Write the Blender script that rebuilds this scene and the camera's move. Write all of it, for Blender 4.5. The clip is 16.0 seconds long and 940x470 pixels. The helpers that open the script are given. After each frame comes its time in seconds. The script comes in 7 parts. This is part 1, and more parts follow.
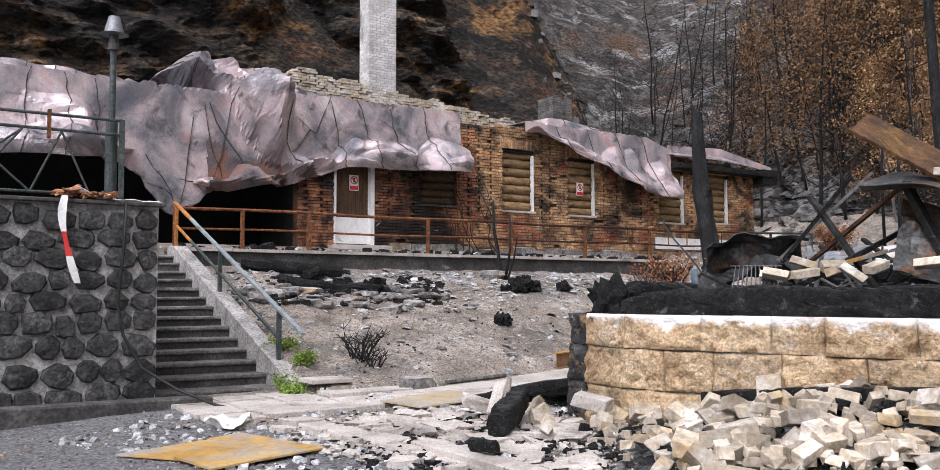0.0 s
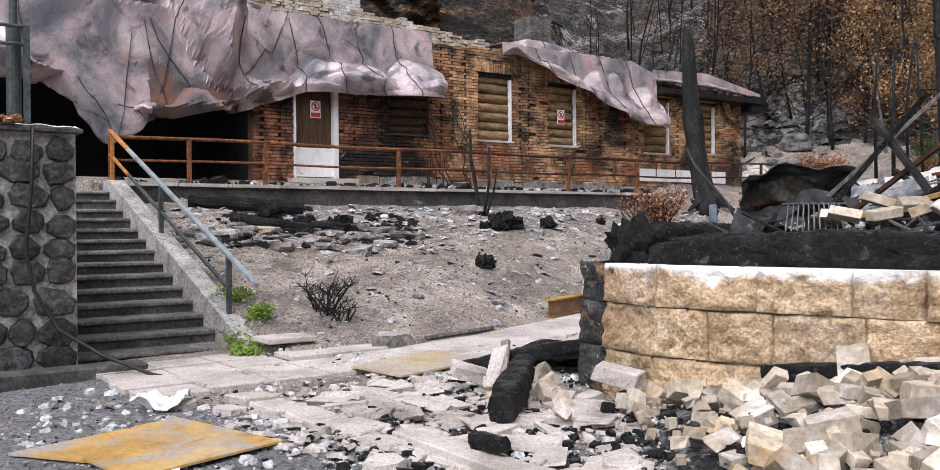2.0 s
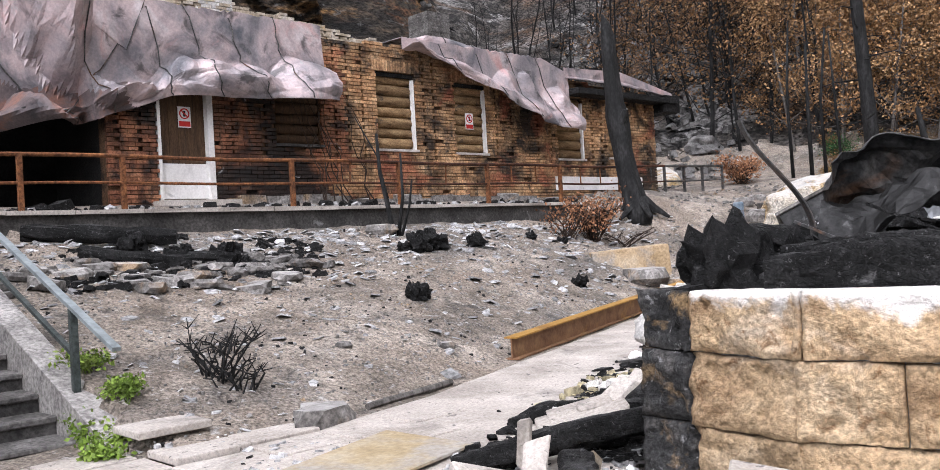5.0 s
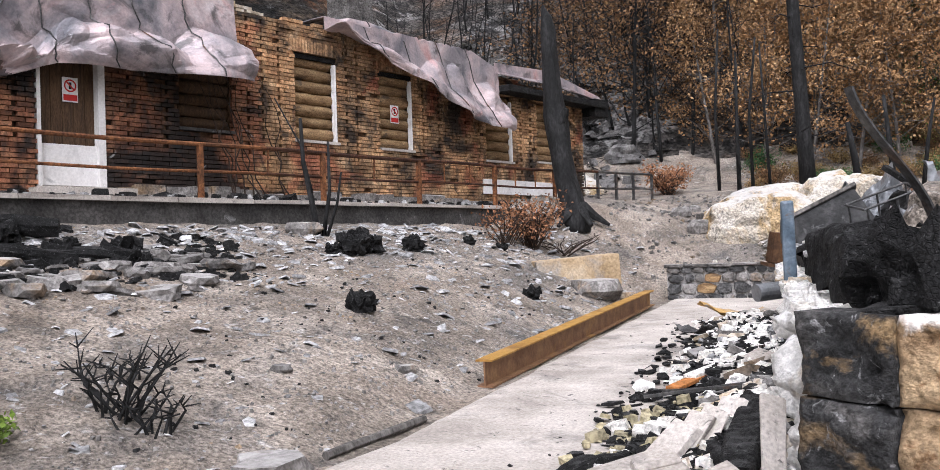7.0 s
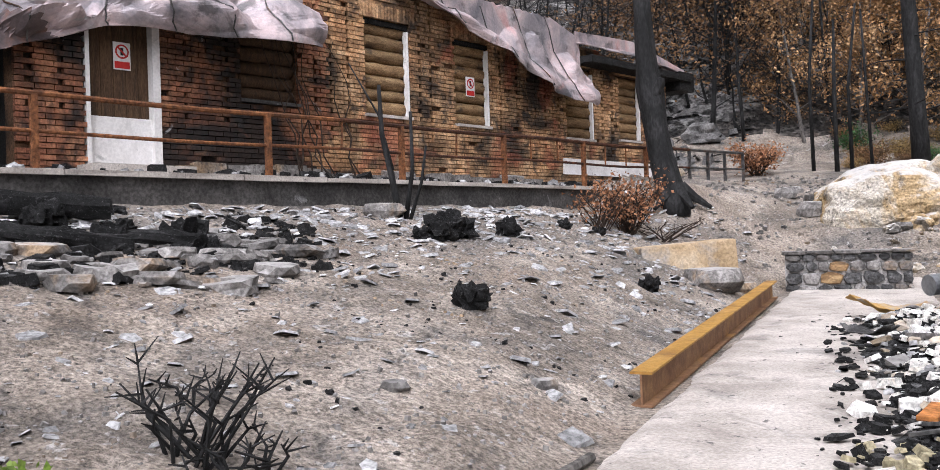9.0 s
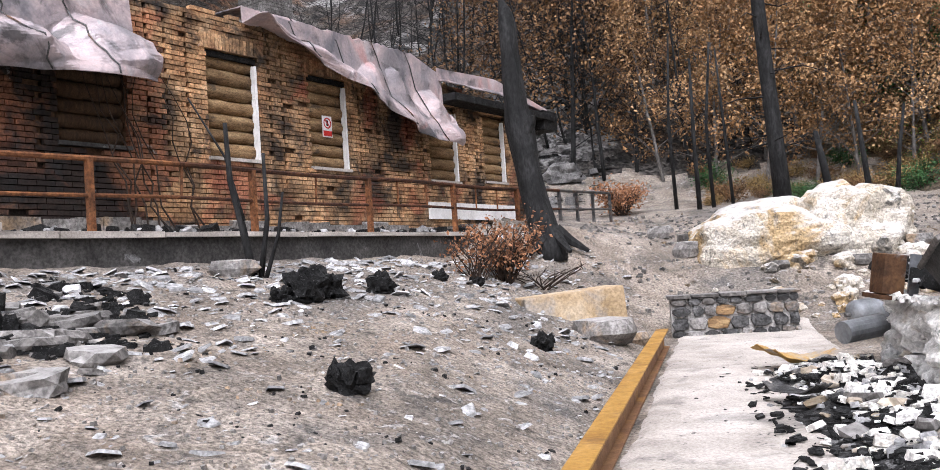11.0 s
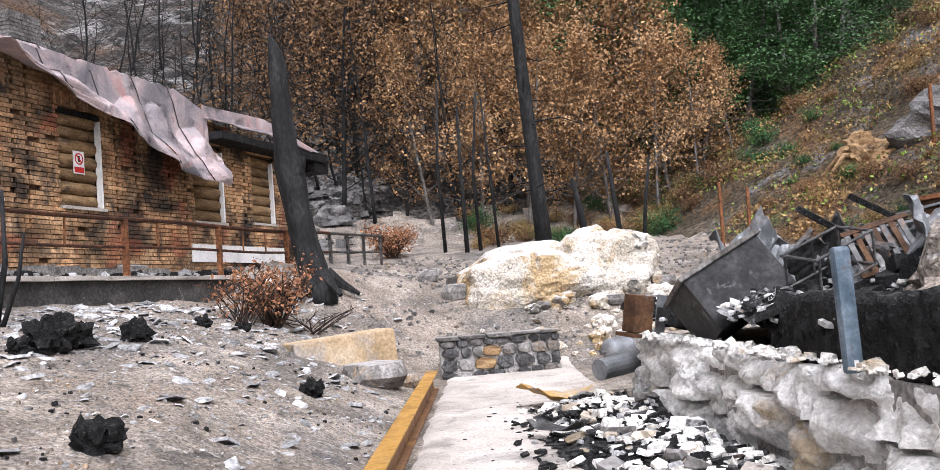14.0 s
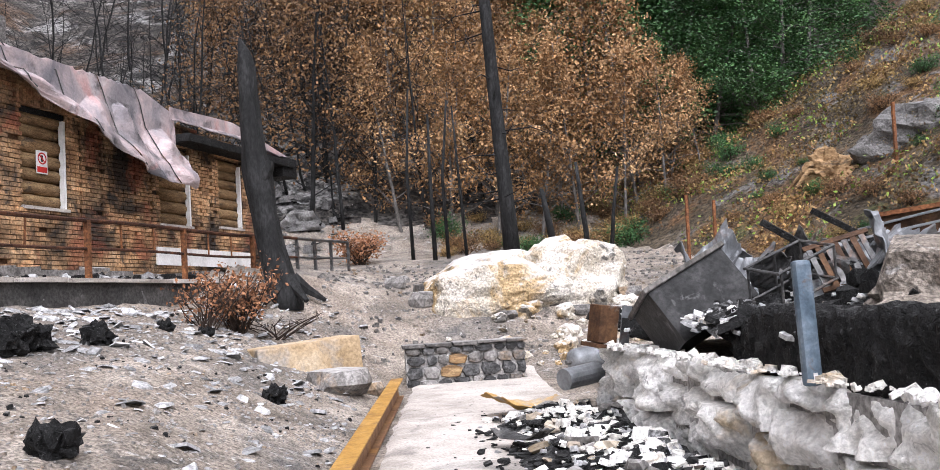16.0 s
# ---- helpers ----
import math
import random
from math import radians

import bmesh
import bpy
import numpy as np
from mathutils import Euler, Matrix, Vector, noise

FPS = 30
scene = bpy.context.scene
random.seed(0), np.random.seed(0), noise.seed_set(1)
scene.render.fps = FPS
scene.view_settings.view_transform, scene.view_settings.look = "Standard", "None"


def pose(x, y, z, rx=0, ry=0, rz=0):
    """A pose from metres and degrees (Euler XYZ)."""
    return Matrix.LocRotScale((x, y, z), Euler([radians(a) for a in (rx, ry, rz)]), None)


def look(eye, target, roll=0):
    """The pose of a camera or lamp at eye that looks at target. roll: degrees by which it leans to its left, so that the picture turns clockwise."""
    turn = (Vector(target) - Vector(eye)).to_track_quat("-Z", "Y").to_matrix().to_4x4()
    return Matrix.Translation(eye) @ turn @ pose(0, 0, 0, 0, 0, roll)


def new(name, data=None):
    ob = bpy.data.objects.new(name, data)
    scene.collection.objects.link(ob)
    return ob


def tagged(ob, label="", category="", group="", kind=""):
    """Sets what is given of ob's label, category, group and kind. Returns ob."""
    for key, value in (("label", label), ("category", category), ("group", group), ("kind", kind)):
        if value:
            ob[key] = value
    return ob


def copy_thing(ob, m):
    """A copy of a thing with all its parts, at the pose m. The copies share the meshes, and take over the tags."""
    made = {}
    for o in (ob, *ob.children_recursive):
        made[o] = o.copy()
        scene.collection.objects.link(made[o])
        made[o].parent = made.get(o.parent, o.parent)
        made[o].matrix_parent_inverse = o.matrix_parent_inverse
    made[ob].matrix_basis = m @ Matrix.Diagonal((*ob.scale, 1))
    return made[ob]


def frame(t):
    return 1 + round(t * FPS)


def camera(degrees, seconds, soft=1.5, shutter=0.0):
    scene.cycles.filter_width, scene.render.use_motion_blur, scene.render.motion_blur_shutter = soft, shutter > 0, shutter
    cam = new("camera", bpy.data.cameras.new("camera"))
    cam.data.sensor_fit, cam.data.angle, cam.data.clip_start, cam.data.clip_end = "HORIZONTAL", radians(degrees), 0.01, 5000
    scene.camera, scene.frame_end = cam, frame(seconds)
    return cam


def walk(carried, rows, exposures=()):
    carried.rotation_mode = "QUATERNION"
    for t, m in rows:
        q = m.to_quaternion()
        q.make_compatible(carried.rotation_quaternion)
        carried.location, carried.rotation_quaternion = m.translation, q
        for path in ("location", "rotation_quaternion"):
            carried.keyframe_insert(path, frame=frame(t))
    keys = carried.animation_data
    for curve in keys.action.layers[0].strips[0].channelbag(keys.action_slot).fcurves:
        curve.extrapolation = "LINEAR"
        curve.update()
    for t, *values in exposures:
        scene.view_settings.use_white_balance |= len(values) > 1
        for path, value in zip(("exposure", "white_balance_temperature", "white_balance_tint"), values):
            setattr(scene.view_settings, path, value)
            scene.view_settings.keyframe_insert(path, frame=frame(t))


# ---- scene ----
cam = camera(54.6, 16.0, soft=0.75)
METRES, EYE, TILT, LEAN, TURN = 11.0, 1.3, 0.0, 0.0, 35.1
ROWS = [
    (0.0, 0.0, 0.0, 0.0, 0.01, 3.76, 0.1),
    (0.5, -0.0053, 0.0483, 0.0055, -0.46, 2.37, -0.86),
    (1.0, -0.0185, 0.0875, 0.0072, 0.05, 1.22, -0.49),
    (1.5, -0.0225, 0.125, 0.0099, -1.44, -0.21, -0.01),
    (2.0, -0.021, 0.1762, 0.0114, -2.22, -0.53, 0.42),
    (2.5, -0.0233, 0.2299, 0.0068, -4.98, -0.98, 1.08),
    (3.0, -0.0328, 0.279, 0.0067, -7.13, -0.91, 1.08),
    (5.5, -0.0787, 0.5164, 0.0118, -10.9, 0.95, 3.76),
    (6.0, -0.084, 0.5659, 0.0088, -12.53, 0.98, 3.01),
    (6.5, -0.0943, 0.6116, 0.0059, -13.04, 0.98, 2.3),
    (7.0, -0.1075, 0.6541, 0.0079, -17.1, 0.84, 1.82),
    (7.5, -0.1187, 0.6974, 0.0084, -16.42, -0.04, 1.55),
    (8.0, -0.1269, 0.7349, 0.0056, -14.24, -0.91, 1.96),
    (10.5, -0.1168, 0.9542, 0.0185, -16.38, 2.71, 3.1),
    (11.0, -0.1118, 0.966, 0.023, -23.61, 2.32, 3.82),
    (11.5, -0.1095, 0.9698, 0.0227, -30.58, 2.3, 4.57),
    (12.0, -0.1078, 0.9713, 0.0227, -34.5, 2.24, 4.47),
    (12.5, -0.1058, 0.9715, 0.0231, -37.09, 2.66, 4.57),
    (13.0, -0.1057, 0.9712, 0.0238, -37.94, 3.53, 4.58),
    (13.5, -0.1075, 0.9711, 0.0239, -37.95, 3.85, 4.51),
    (14.0, -0.1078, 0.9711, 0.024, -37.95, 3.95, 4.5),
    (14.5, -0.1077, 0.9706, 0.0242, -38.09, 4.3, 4.19),
    (15.0, -0.1065, 0.9706, 0.0237, -38.88, 4.34, 3.68),
    (15.5, -0.1062, 0.9705, 0.0237, -39.71, 4.32, 3.63),
    (16.0, -0.1059, 0.9707, 0.0237, -39.97, 4.32, 3.63),
]
walk(cam, [(t, pose(0, 0, EYE, TILT, LEAN, TURN) @ pose(METRES * x, METRES * y, METRES * z, 90 + pitch, roll, yaw)) for t, x, y, z, yaw, pitch, roll in ROWS],
     exposures=[(0.0, 0.33, 6150, 17), (3.0, 0.3, 6150, 17), (5.5, 0.45, 6150, 17), (8.0, 0.4, 6150, 17), (11.0, 0.6, 6150, 17), (16.0, 0.72, 6150, 17)])

# ---- light: an overcast day ----
world = bpy.data.worlds.new("overcast")
scene.world = world
world.use_nodes = True
wn = world.node_tree.nodes
wl = world.node_tree.links
sky = wn.new("ShaderNodeTexSky")
sky.sky_type = "NISHITA"
sky.sun_disc = False
sky.sun_elevation = radians(55)
sky.sun_rotation = radians(173)
sky.air_density = 1.0
sky.dust_density = 4.0
pale = wn.new("ShaderNodeHueSaturation")
pale.inputs["Saturation"].default_value = 0.0
wl.new(sky.outputs[0], pale.inputs["Color"])
wl.new(pale.outputs[0], wn["Background"].inputs["Color"])
wn["Background"].inputs["Strength"].default_value = 0.215
sun = new("sun", bpy.data.lights.new("sun", "SUN"))
sun.data.energy = 0.85
sun.data.angle = radians(45)
sun.data.color = (1.0, 0.98, 0.96)
sun.matrix_world = look((-4, -16, 42), (-8, 16, 0))

# ---- small builders ----
H = pose(-13.65, 22.4, 0, 0, 0, 68.5)      # house frame: x along the front, y into the hill


def smooth(a, b, v):
    k = min(1.0, max(0.0, (v - a) / (b - a)))
    return k * k * (3 - 2 * k)


def fbm(x, y, z=0.0, o=4):
    return noise.fractal(Vector((x, y, z)), 1.0, 2.0, o)


def facet(x, y, seed):
    """Random heights on a lattice, joined by flat triangles, as crushed metal folds."""
    i, j = math.floor(x), math.floor(y)
    f, g = x - i, y - j
    h = lambda a, b: noise.cell(Vector((a * 1.37 + 0.5, b * 1.91 + 0.5, seed))) - 0.5
    if f + g < 1:
        a = h(i, j)
        return a + f * (h(i + 1, j) - a) + g * (h(i, j + 1) - a)
    a = h(i + 1, j + 1)
    return a + (1 - f) * (h(i, j + 1) - a) + (1 - g) * (h(i + 1, j) - a)


def house_xy(x, y):
    q = H.inverted() @ Vector((x, y, 0))
    return q.x, -q.y


def box(bm, x0, x1, y0, y1, z0, z1, m=None, wob=0.0, rnd=random):
    vs = []
    for z in (z0, z1):
        for x, y in ((x0, y0), (x1, y0), (x1, y1), (x0, y1)):
            v = Vector((x, y, z))
            if wob:
                v += Vector((rnd.uniform(-wob, wob), rnd.uniform(-wob, wob), rnd.uniform(-wob, wob)))
            vs.append(bm.verts.new(m @ v if m else v))
    for f in ((0, 3, 2, 1), (4, 5, 6, 7), (0, 1, 5, 4), (1, 2, 6, 5), (2, 3, 7, 6), (3, 0, 4, 7)):
        bm.faces.new([vs[i] for i in f])
    return vs


def boxes(*list_of):
    bm = bmesh.new()
    for b in list_of:
        box(bm, *b)
    return bm


def bevelled(bm, w=0.01, seg=1):
    bmesh.ops.bevel(bm, geom=list(bm.edges), offset=w, segments=seg, affect="EDGES", profile=0.6)
    return bm


def tube(bm, pts, r0, r1=None, n=8, wob=0.0, cap=True, rough=0.0, seed=0):
    r1 = r0 if r1 is None else r1
    pts = [Vector(p) for p in pts]
    rings = []
    up = Vector((0.13, 0.21, 1)).normalized()
    for i, p in enumerate(pts):
        t = (pts[min(i + 1, len(pts) - 1)] - pts[max(i - 1, 0)]).normalized()
        a = t.cross(up if abs(t.dot(up)) < 0.95 else Vector((1, 0, 0))).normalized()
        b = t.cross(a)
        k = i / max(1, len(pts) - 1)
        r = r0 + (r1 - r0) * k
        ring = []
        for j in range(n):
            w = 2 * math.pi * j / n
            rr = r * (1 + (rough * noise.noise(Vector((p.x * 3 + j * 7.1 + seed, p.y * 3, p.z * 3 + j))) if rough else 0))
            ring.append(bm.verts.new(p + (a * math.cos(w) + b * math.sin(w)) * rr))
        rings.append(ring)
    for r_a, r_b in zip(rings, rings[1:]):
        for j in range(n):
            bm.faces.new((r_a[j], r_a[(j + 1) % n], r_b[(j + 1) % n], r_b[j]))
    if cap:
        bm.faces.new(rings[0])
        bm.faces.new(rings[-1][::-1])
    return bm


def flat_bar(bm, p0, p1, w, h):
    """A flat bar from p0 to p1 with square ends."""
    p0, p1 = Vector(p0), Vector(p1)
    t = (p1 - p0).normalized()
    a = t.cross(Vector((0, 0, 1))).normalized() * w / 2
    b = a.cross(t).normalized() * h / 2
    ends = [[bm.verts.new(p + a * i + b * j) for i, j in ((-1, -1), (1, -1), (1, 1), (-1, 1))] for p in (p0, p1)]
    for j in range(4):
        bm.faces.new((ends[0][j], ends[0][(j + 1) % 4], ends[1][(j + 1) % 4], ends[1][j]))
    bm.faces.new(ends[0][::-1])
    bm.faces.new(ends[1])
    return bm


def rock_bm(sx, sy, sz, seed=0, sub=3, rough=0.35, freq=1.2, flat=0.0):
    bm = bmesh.new()
    bmesh.ops.create_icosphere(bm, subdivisions=sub, radius=1.0)
    off = Vector((seed * 3.7, seed * 1.3, seed * 2.1))
    for v in bm.verts:
        d = v.co.copy()
        k = 1 + rough * noise.fractal(d * freq + off, 1.0, 2.0, 4)
        cell = noise.cell(d * 1.7 + off + Vector((0.3, 0.2, 0.4)) * noise.noise(d * 2)) * rough * 0.16
        d = d * (k + cell)
        d.z = max(d.z, -0.55) if flat == 0 else max(min(d.z, flat), -0.55)
        v.co = Vector((d.x * sx, d.y * sy, d.z * sz))
    return bm


def part(name, bm, material, parent=None, label="", m=None, smooth_shade=False):
    me = bpy.data.meshes.new(name)
    bmesh.ops.recalc_face_normals(bm, faces=bm.faces)
    bm.to_mesh(me)
    bm.free()
    if smooth_shade:
        me.polygons.foreach_set("use_smooth", [True] * len(me.polygons))
    me.materials.append(material)
    ob = new(name, me)
    if parent is not None:
        ob.parent = parent
    if m is not None:
        ob.matrix_local = m
    if label:
        ob["label"] = label
    return ob


def thing(name, m, label, category, group="", kind=""):
    ob = new(name)
    ob.matrix_world = m
    return tagged(ob, label, category, group, kind)


def piece(name, mesh, parent, m):
    ob = new(name, mesh)
    ob.parent = parent
    ob.matrix_local = m
    return ob


def mesh_of(name, bm, material, smooth_shade=False):
    me = bpy.data.meshes.new(name)
    bmesh.ops.recalc_face_normals(bm, faces=bm.faces)
    bm.to_mesh(me)
    bm.free()
    if smooth_shade:
        me.polygons.foreach_set("use_smooth", [True] * len(me.polygons))
    me.materials.append(material)
    return me


# ---- materials ----
def lin(h):
    h = h.lstrip("#")
    out = []
    for i in (0, 2, 4):
        c = int(h[i:i + 2], 16) / 255
        out.append(c / 12.92 if c <= 0.04045 else ((c + 0.055) / 1.055) ** 2.4)
    return (*out, 1.0)


def mat(name, cols, scale=4.0, detail=8.0, rough=0.9, metal=0.0, bump=0.3, bump_scale=30.0, stains=(), vary=0.0,
        island=0.0, spec=0.3, stretch=(1, 1, 1), pos=(0.3, 0.7), bump_dist=0.02, cells=0.0, grain=0.4, grain_scale=24.0,
        dust=None, band=None):
    """cols: 2 to 4 colours run along a noise; stains: (colour, scale, from, to, amount); vary: by object; island: by mesh island;
    dust: (colour, from, to, amount) settled on faces that look up; band: (colour, height from, to, amount)."""
    m = bpy.data.materials.new(name)
    m.use_nodes = True
    nt = m.node_tree
    N, L = nt.nodes, nt.links
    bsdf = N["Principled BSDF"]
    co = N.new("ShaderNodeNewGeometry")
    mp = N.new("ShaderNodeMapping")
    mp.inputs["Scale"].default_value = stretch
    L.new(co.outputs["Position"], mp.inputs["Vector"])

    def noise_tex(s, d, dist=0.0):
        n = N.new("ShaderNodeTexNoise")
        n.inputs["Scale"].default_value = s
        n.inputs["Detail"].default_value = d
        n.inputs["Roughness"].default_value = 0.62
        n.inputs["Distortion"].default_value = dist
        L.new(mp.outputs[0], n.inputs["Vector"])
        return n.outputs["Fac"]

    r = N.new("ShaderNodeValToRGB")
    els = r.color_ramp.elements
    els[0].position, els[0].color = pos[0], cols[0]
    els[1].position, els[1].color = pos[1], cols[-1]
    for i, c in enumerate(cols[1:-1], 1):
        e = els.new(pos[0] + (pos[1] - pos[0]) * i / (len(cols) - 1))
        e.color = c
    L.new(noise_tex(scale, detail, 0.4), r.inputs["Fac"])
    colour = r.outputs["Color"]
    for c, s, a, b, amount in stains:
        f = N.new("ShaderNodeMapRange")
        f.inputs["From Min"].default_value, f.inputs["From Max"].default_value = a, b
        f.inputs["To Max"].default_value = amount
        L.new(noise_tex(s, 5.0, 0.8), f.inputs["Value"])
        x = N.new("ShaderNodeMix")
        x.data_type = "RGBA"
        L.new(f.outputs["Result"], x.inputs["Factor"])
        L.new(colour, x.inputs["A"])
        x.inputs["B"].default_value = c
        colour = x.outputs["Result"]
    if grain:
        f = N.new("ShaderNodeMapRange")
        f.inputs["From Min"].default_value, f.inputs["From Max"].default_value = 0.36, 0.64
        f.inputs["To Min"].default_value, f.inputs["To Max"].default_value = 1 - grain, 1 + grain
        L.new(noise_tex(grain_scale, 4.0), f.inputs["Value"])
        x = N.new("ShaderNodeVectorMath")
        x.operation = "SCALE"
        L.new(colour, x.inputs[0])
        L.new(f.outputs["Result"], x.inputs["Scale"])
        colour = x.outputs["Vector"]
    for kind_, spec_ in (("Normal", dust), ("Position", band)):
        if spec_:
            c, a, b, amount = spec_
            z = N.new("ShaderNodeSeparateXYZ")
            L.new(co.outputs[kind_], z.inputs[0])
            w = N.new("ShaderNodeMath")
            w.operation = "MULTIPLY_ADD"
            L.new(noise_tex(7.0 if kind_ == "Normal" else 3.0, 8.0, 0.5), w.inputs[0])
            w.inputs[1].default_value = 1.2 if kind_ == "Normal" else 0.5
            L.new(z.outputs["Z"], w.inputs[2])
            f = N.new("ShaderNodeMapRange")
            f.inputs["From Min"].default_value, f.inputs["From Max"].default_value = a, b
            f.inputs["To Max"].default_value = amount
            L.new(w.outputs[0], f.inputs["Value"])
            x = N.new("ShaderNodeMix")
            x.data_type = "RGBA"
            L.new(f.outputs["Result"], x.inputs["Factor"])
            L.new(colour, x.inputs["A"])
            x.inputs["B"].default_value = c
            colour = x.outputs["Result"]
    for amount, node, sock in ((vary, "ShaderNodeObjectInfo", "Random"), (island, "ShaderNodeNewGeometry", "Random Per Island")):
        if amount:
            n = N.new(node)
            f = N.new("ShaderNodeMapRange")
            f.inputs["To Min"].default_value, f.inputs["To Max"].default_value = 1 - amount, 1 + amount
            L.new(n.outputs[sock], f.inputs["Value"])
            x = N.new("ShaderNodeVectorMath")
            x.operation = "SCALE"
            L.new(colour, x.inputs[0])
            L.new(f.outputs["Result"], x.inputs["Scale"])
            colour = x.outputs["Vector"]
    L.new(colour, bsdf.inputs["Base Color"])
    bsdf.inputs["Roughness"].default_value = rough
    bsdf.inputs["Metallic"].default_value = metal
    bsdf.inputs["Specular IOR Level"].default_value = spec
    if bump:
        b = N.new("ShaderNodeBump")
        b.inputs["Strength"].default_value = bump
        b.inputs["Distance"].default_value = bump_dist
        height = noise_tex(bump_scale, 6.0)
        if cells:
            v = N.new("ShaderNodeTexVoronoi")
            v.feature = "DISTANCE_TO_EDGE"
            v.inputs["Scale"].default_value = cells
            L.new(mp.outputs[0], v.inputs["Vector"])
            q = N.new("ShaderNodeMapRange")
            q.inputs["From Max"].default_value = 0.12
            L.new(v.outputs["Distance"], q.inputs["Value"])
            a = N.new("ShaderNodeMath")
            a.operation = "ADD"
            L.new(height, a.inputs[0])
            L.new(q.outputs["Result"], a.inputs[1])
            height = a.outputs[0]
        L.new(height, b.inputs["Height"])
        L.new(b.outputs[0], bsdf.inputs["Normal"])
    return m


G = lambda v, w=0.0: (v * (1 + w), v, v * (1 - w), 1.0)
ASH = mat("ash_soil", [G(0.095, 0.18), G(0.24, 0.17), G(0.40, 0.14)], 1.1, 13, bump=1.0, bump_scale=6, bump_dist=0.14, grain=0.5, grain_scale=30,
          stains=((G(0.05), 2.2, 0.53, 0.68, 0.75), (G(0.10), 0.45, 0.48, 0.62, 0.5), ((0.28, 0.21, 0.16, 1), 0.5, 0.5, 0.7, 0.4), (G(0.45, 0.03), 6.0, 0.6, 0.67, 0.65), (G(0.04), 14.0, 0.62, 0.68, 0.7)))
GRAVEL = mat("gravel", [G(0.07), G(0.16), G(0.26)], 22, 8, bump=1.0, bump_scale=40, bump_dist=0.03,
             stains=((G(0.05), 2.0, 0.5, 0.7, 0.5), (G(0.42, 0.03), 9, 0.66, 0.72, 0.7)))
CONCRETE_PALE = mat("pale_concrete", [G(0.25, 0.12), G(0.40, 0.10), G(0.54, 0.08)], 1.3, 10, bump=0.6, bump_scale=12,
                    stains=((G(0.06), 1.1, 0.56, 0.74, 0.75), (G(0.05), 9.0, 0.62, 0.69, 0.75), (G(0.08), 28.0, 0.65, 0.7, 0.5)), grain=0.2, grain_scale=40)
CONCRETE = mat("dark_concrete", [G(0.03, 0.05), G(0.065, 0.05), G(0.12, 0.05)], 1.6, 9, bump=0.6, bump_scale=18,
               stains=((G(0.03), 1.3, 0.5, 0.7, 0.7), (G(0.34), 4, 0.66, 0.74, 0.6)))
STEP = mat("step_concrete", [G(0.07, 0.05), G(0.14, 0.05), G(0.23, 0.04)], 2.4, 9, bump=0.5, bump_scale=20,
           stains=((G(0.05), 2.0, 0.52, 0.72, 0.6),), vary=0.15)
CHEEK = mat("cheek_concrete", [G(0.2, 0.05), G(0.33, 0.05), G(0.45, 0.04)], 2.0, 9, bump=0.6, bump_scale=20,
            stains=((G(0.06), 2.2, 0.52, 0.7, 0.7),))
BASALT = mat("basalt", [G(0.018), G(0.05), G(0.11)], 5, 10, rough=0.7, bump=1.0, bump_scale=18, bump_dist=0.05, vary=0.4, grain=0.55,
             stains=((G(0.26, 0.03), 5, 0.64, 0.74, 0.5),))
MORTAR = mat("grey_mortar", [G(0.24, 0.04), G(0.38, 0.04), G(0.50, 0.03)], 3, 9, bump=0.9, bump_scale=22,
             stains=((G(0.05), 1.2, 0.5, 0.7, 0.6),))
BRICK = mat("scorched_brick", [(0.31, 0.155, 0.075, 1), (0.45, 0.265, 0.135, 1), (0.56, 0.38, 0.225, 1)], 2.2, 8, bump=0.6, bump_scale=30,
            island=0.33, vary=0.0, stains=((G(0.016), 0.55, 0.455, 0.58, 0.93), (G(0.03), 2.4, 0.54, 0.66, 0.85), ((0.30, 0.09, 0.05, 1), 0.8, 0.55, 0.65, 0.6),
                                 (G(0.45, 0.03), 3.1, 0.7, 0.76, 0.5)))
BRICK_ONE = mat("scorched_brick_single", [(0.31, 0.155, 0.075, 1), (0.45, 0.265, 0.135, 1), (0.56, 0.38, 0.225, 1)], 2.2, 8, bump=0.6, bump_scale=30,
                vary=0.33, stains=((G(0.016), 0.55, 0.455, 0.58, 0.93), (G(0.03), 2.4, 0.54, 0.66, 0.85), ((0.30, 0.09, 0.05, 1), 0.8, 0.55, 0.65, 0.6)))
# soot together with the shade under the roof sheet, both put into the colour
BRICK_SOOT_SHADE = mat("sooty_shaded_brick", [(0.16, 0.06, 0.035, 1), (0.26, 0.11, 0.06, 1), (0.38, 0.20, 0.11, 1)], 2.0, 8, bump=0.6, bump_scale=30, island=0.33,
                 stains=((G(0.012), 0.6, 0.42, 0.56, 0.95), (G(0.02), 2.4, 0.5, 0.64, 0.85), (G(0.5), 3.3, 0.66, 0.72, 0.6)))
BLOCKSTONE = mat("tan_block_concrete", [(0.27, 0.19, 0.10, 1), (0.42, 0.31, 0.19, 1), (0.53, 0.44, 0.32, 1)], 1.6, 9, bump=0.6, bump_scale=14, grain=0.25,
                 stains=((G(0.3), 1.2, 0.52, 0.64, 0.8), (G(0.07), 2.2, 0.6, 0.7, 0.7)))
RUST_TOP = mat("ochre_flange", [(0.26, 0.13, 0.03, 1), (0.40, 0.22, 0.05, 1), (0.48, 0.29, 0.10, 1)], 4, 8, rough=0.6, metal=0.1, bump=0.2, grain=0.15,
               stains=(((0.16, 0.08, 0.04, 1), 2.0, 0.55, 0.68, 0.7),))
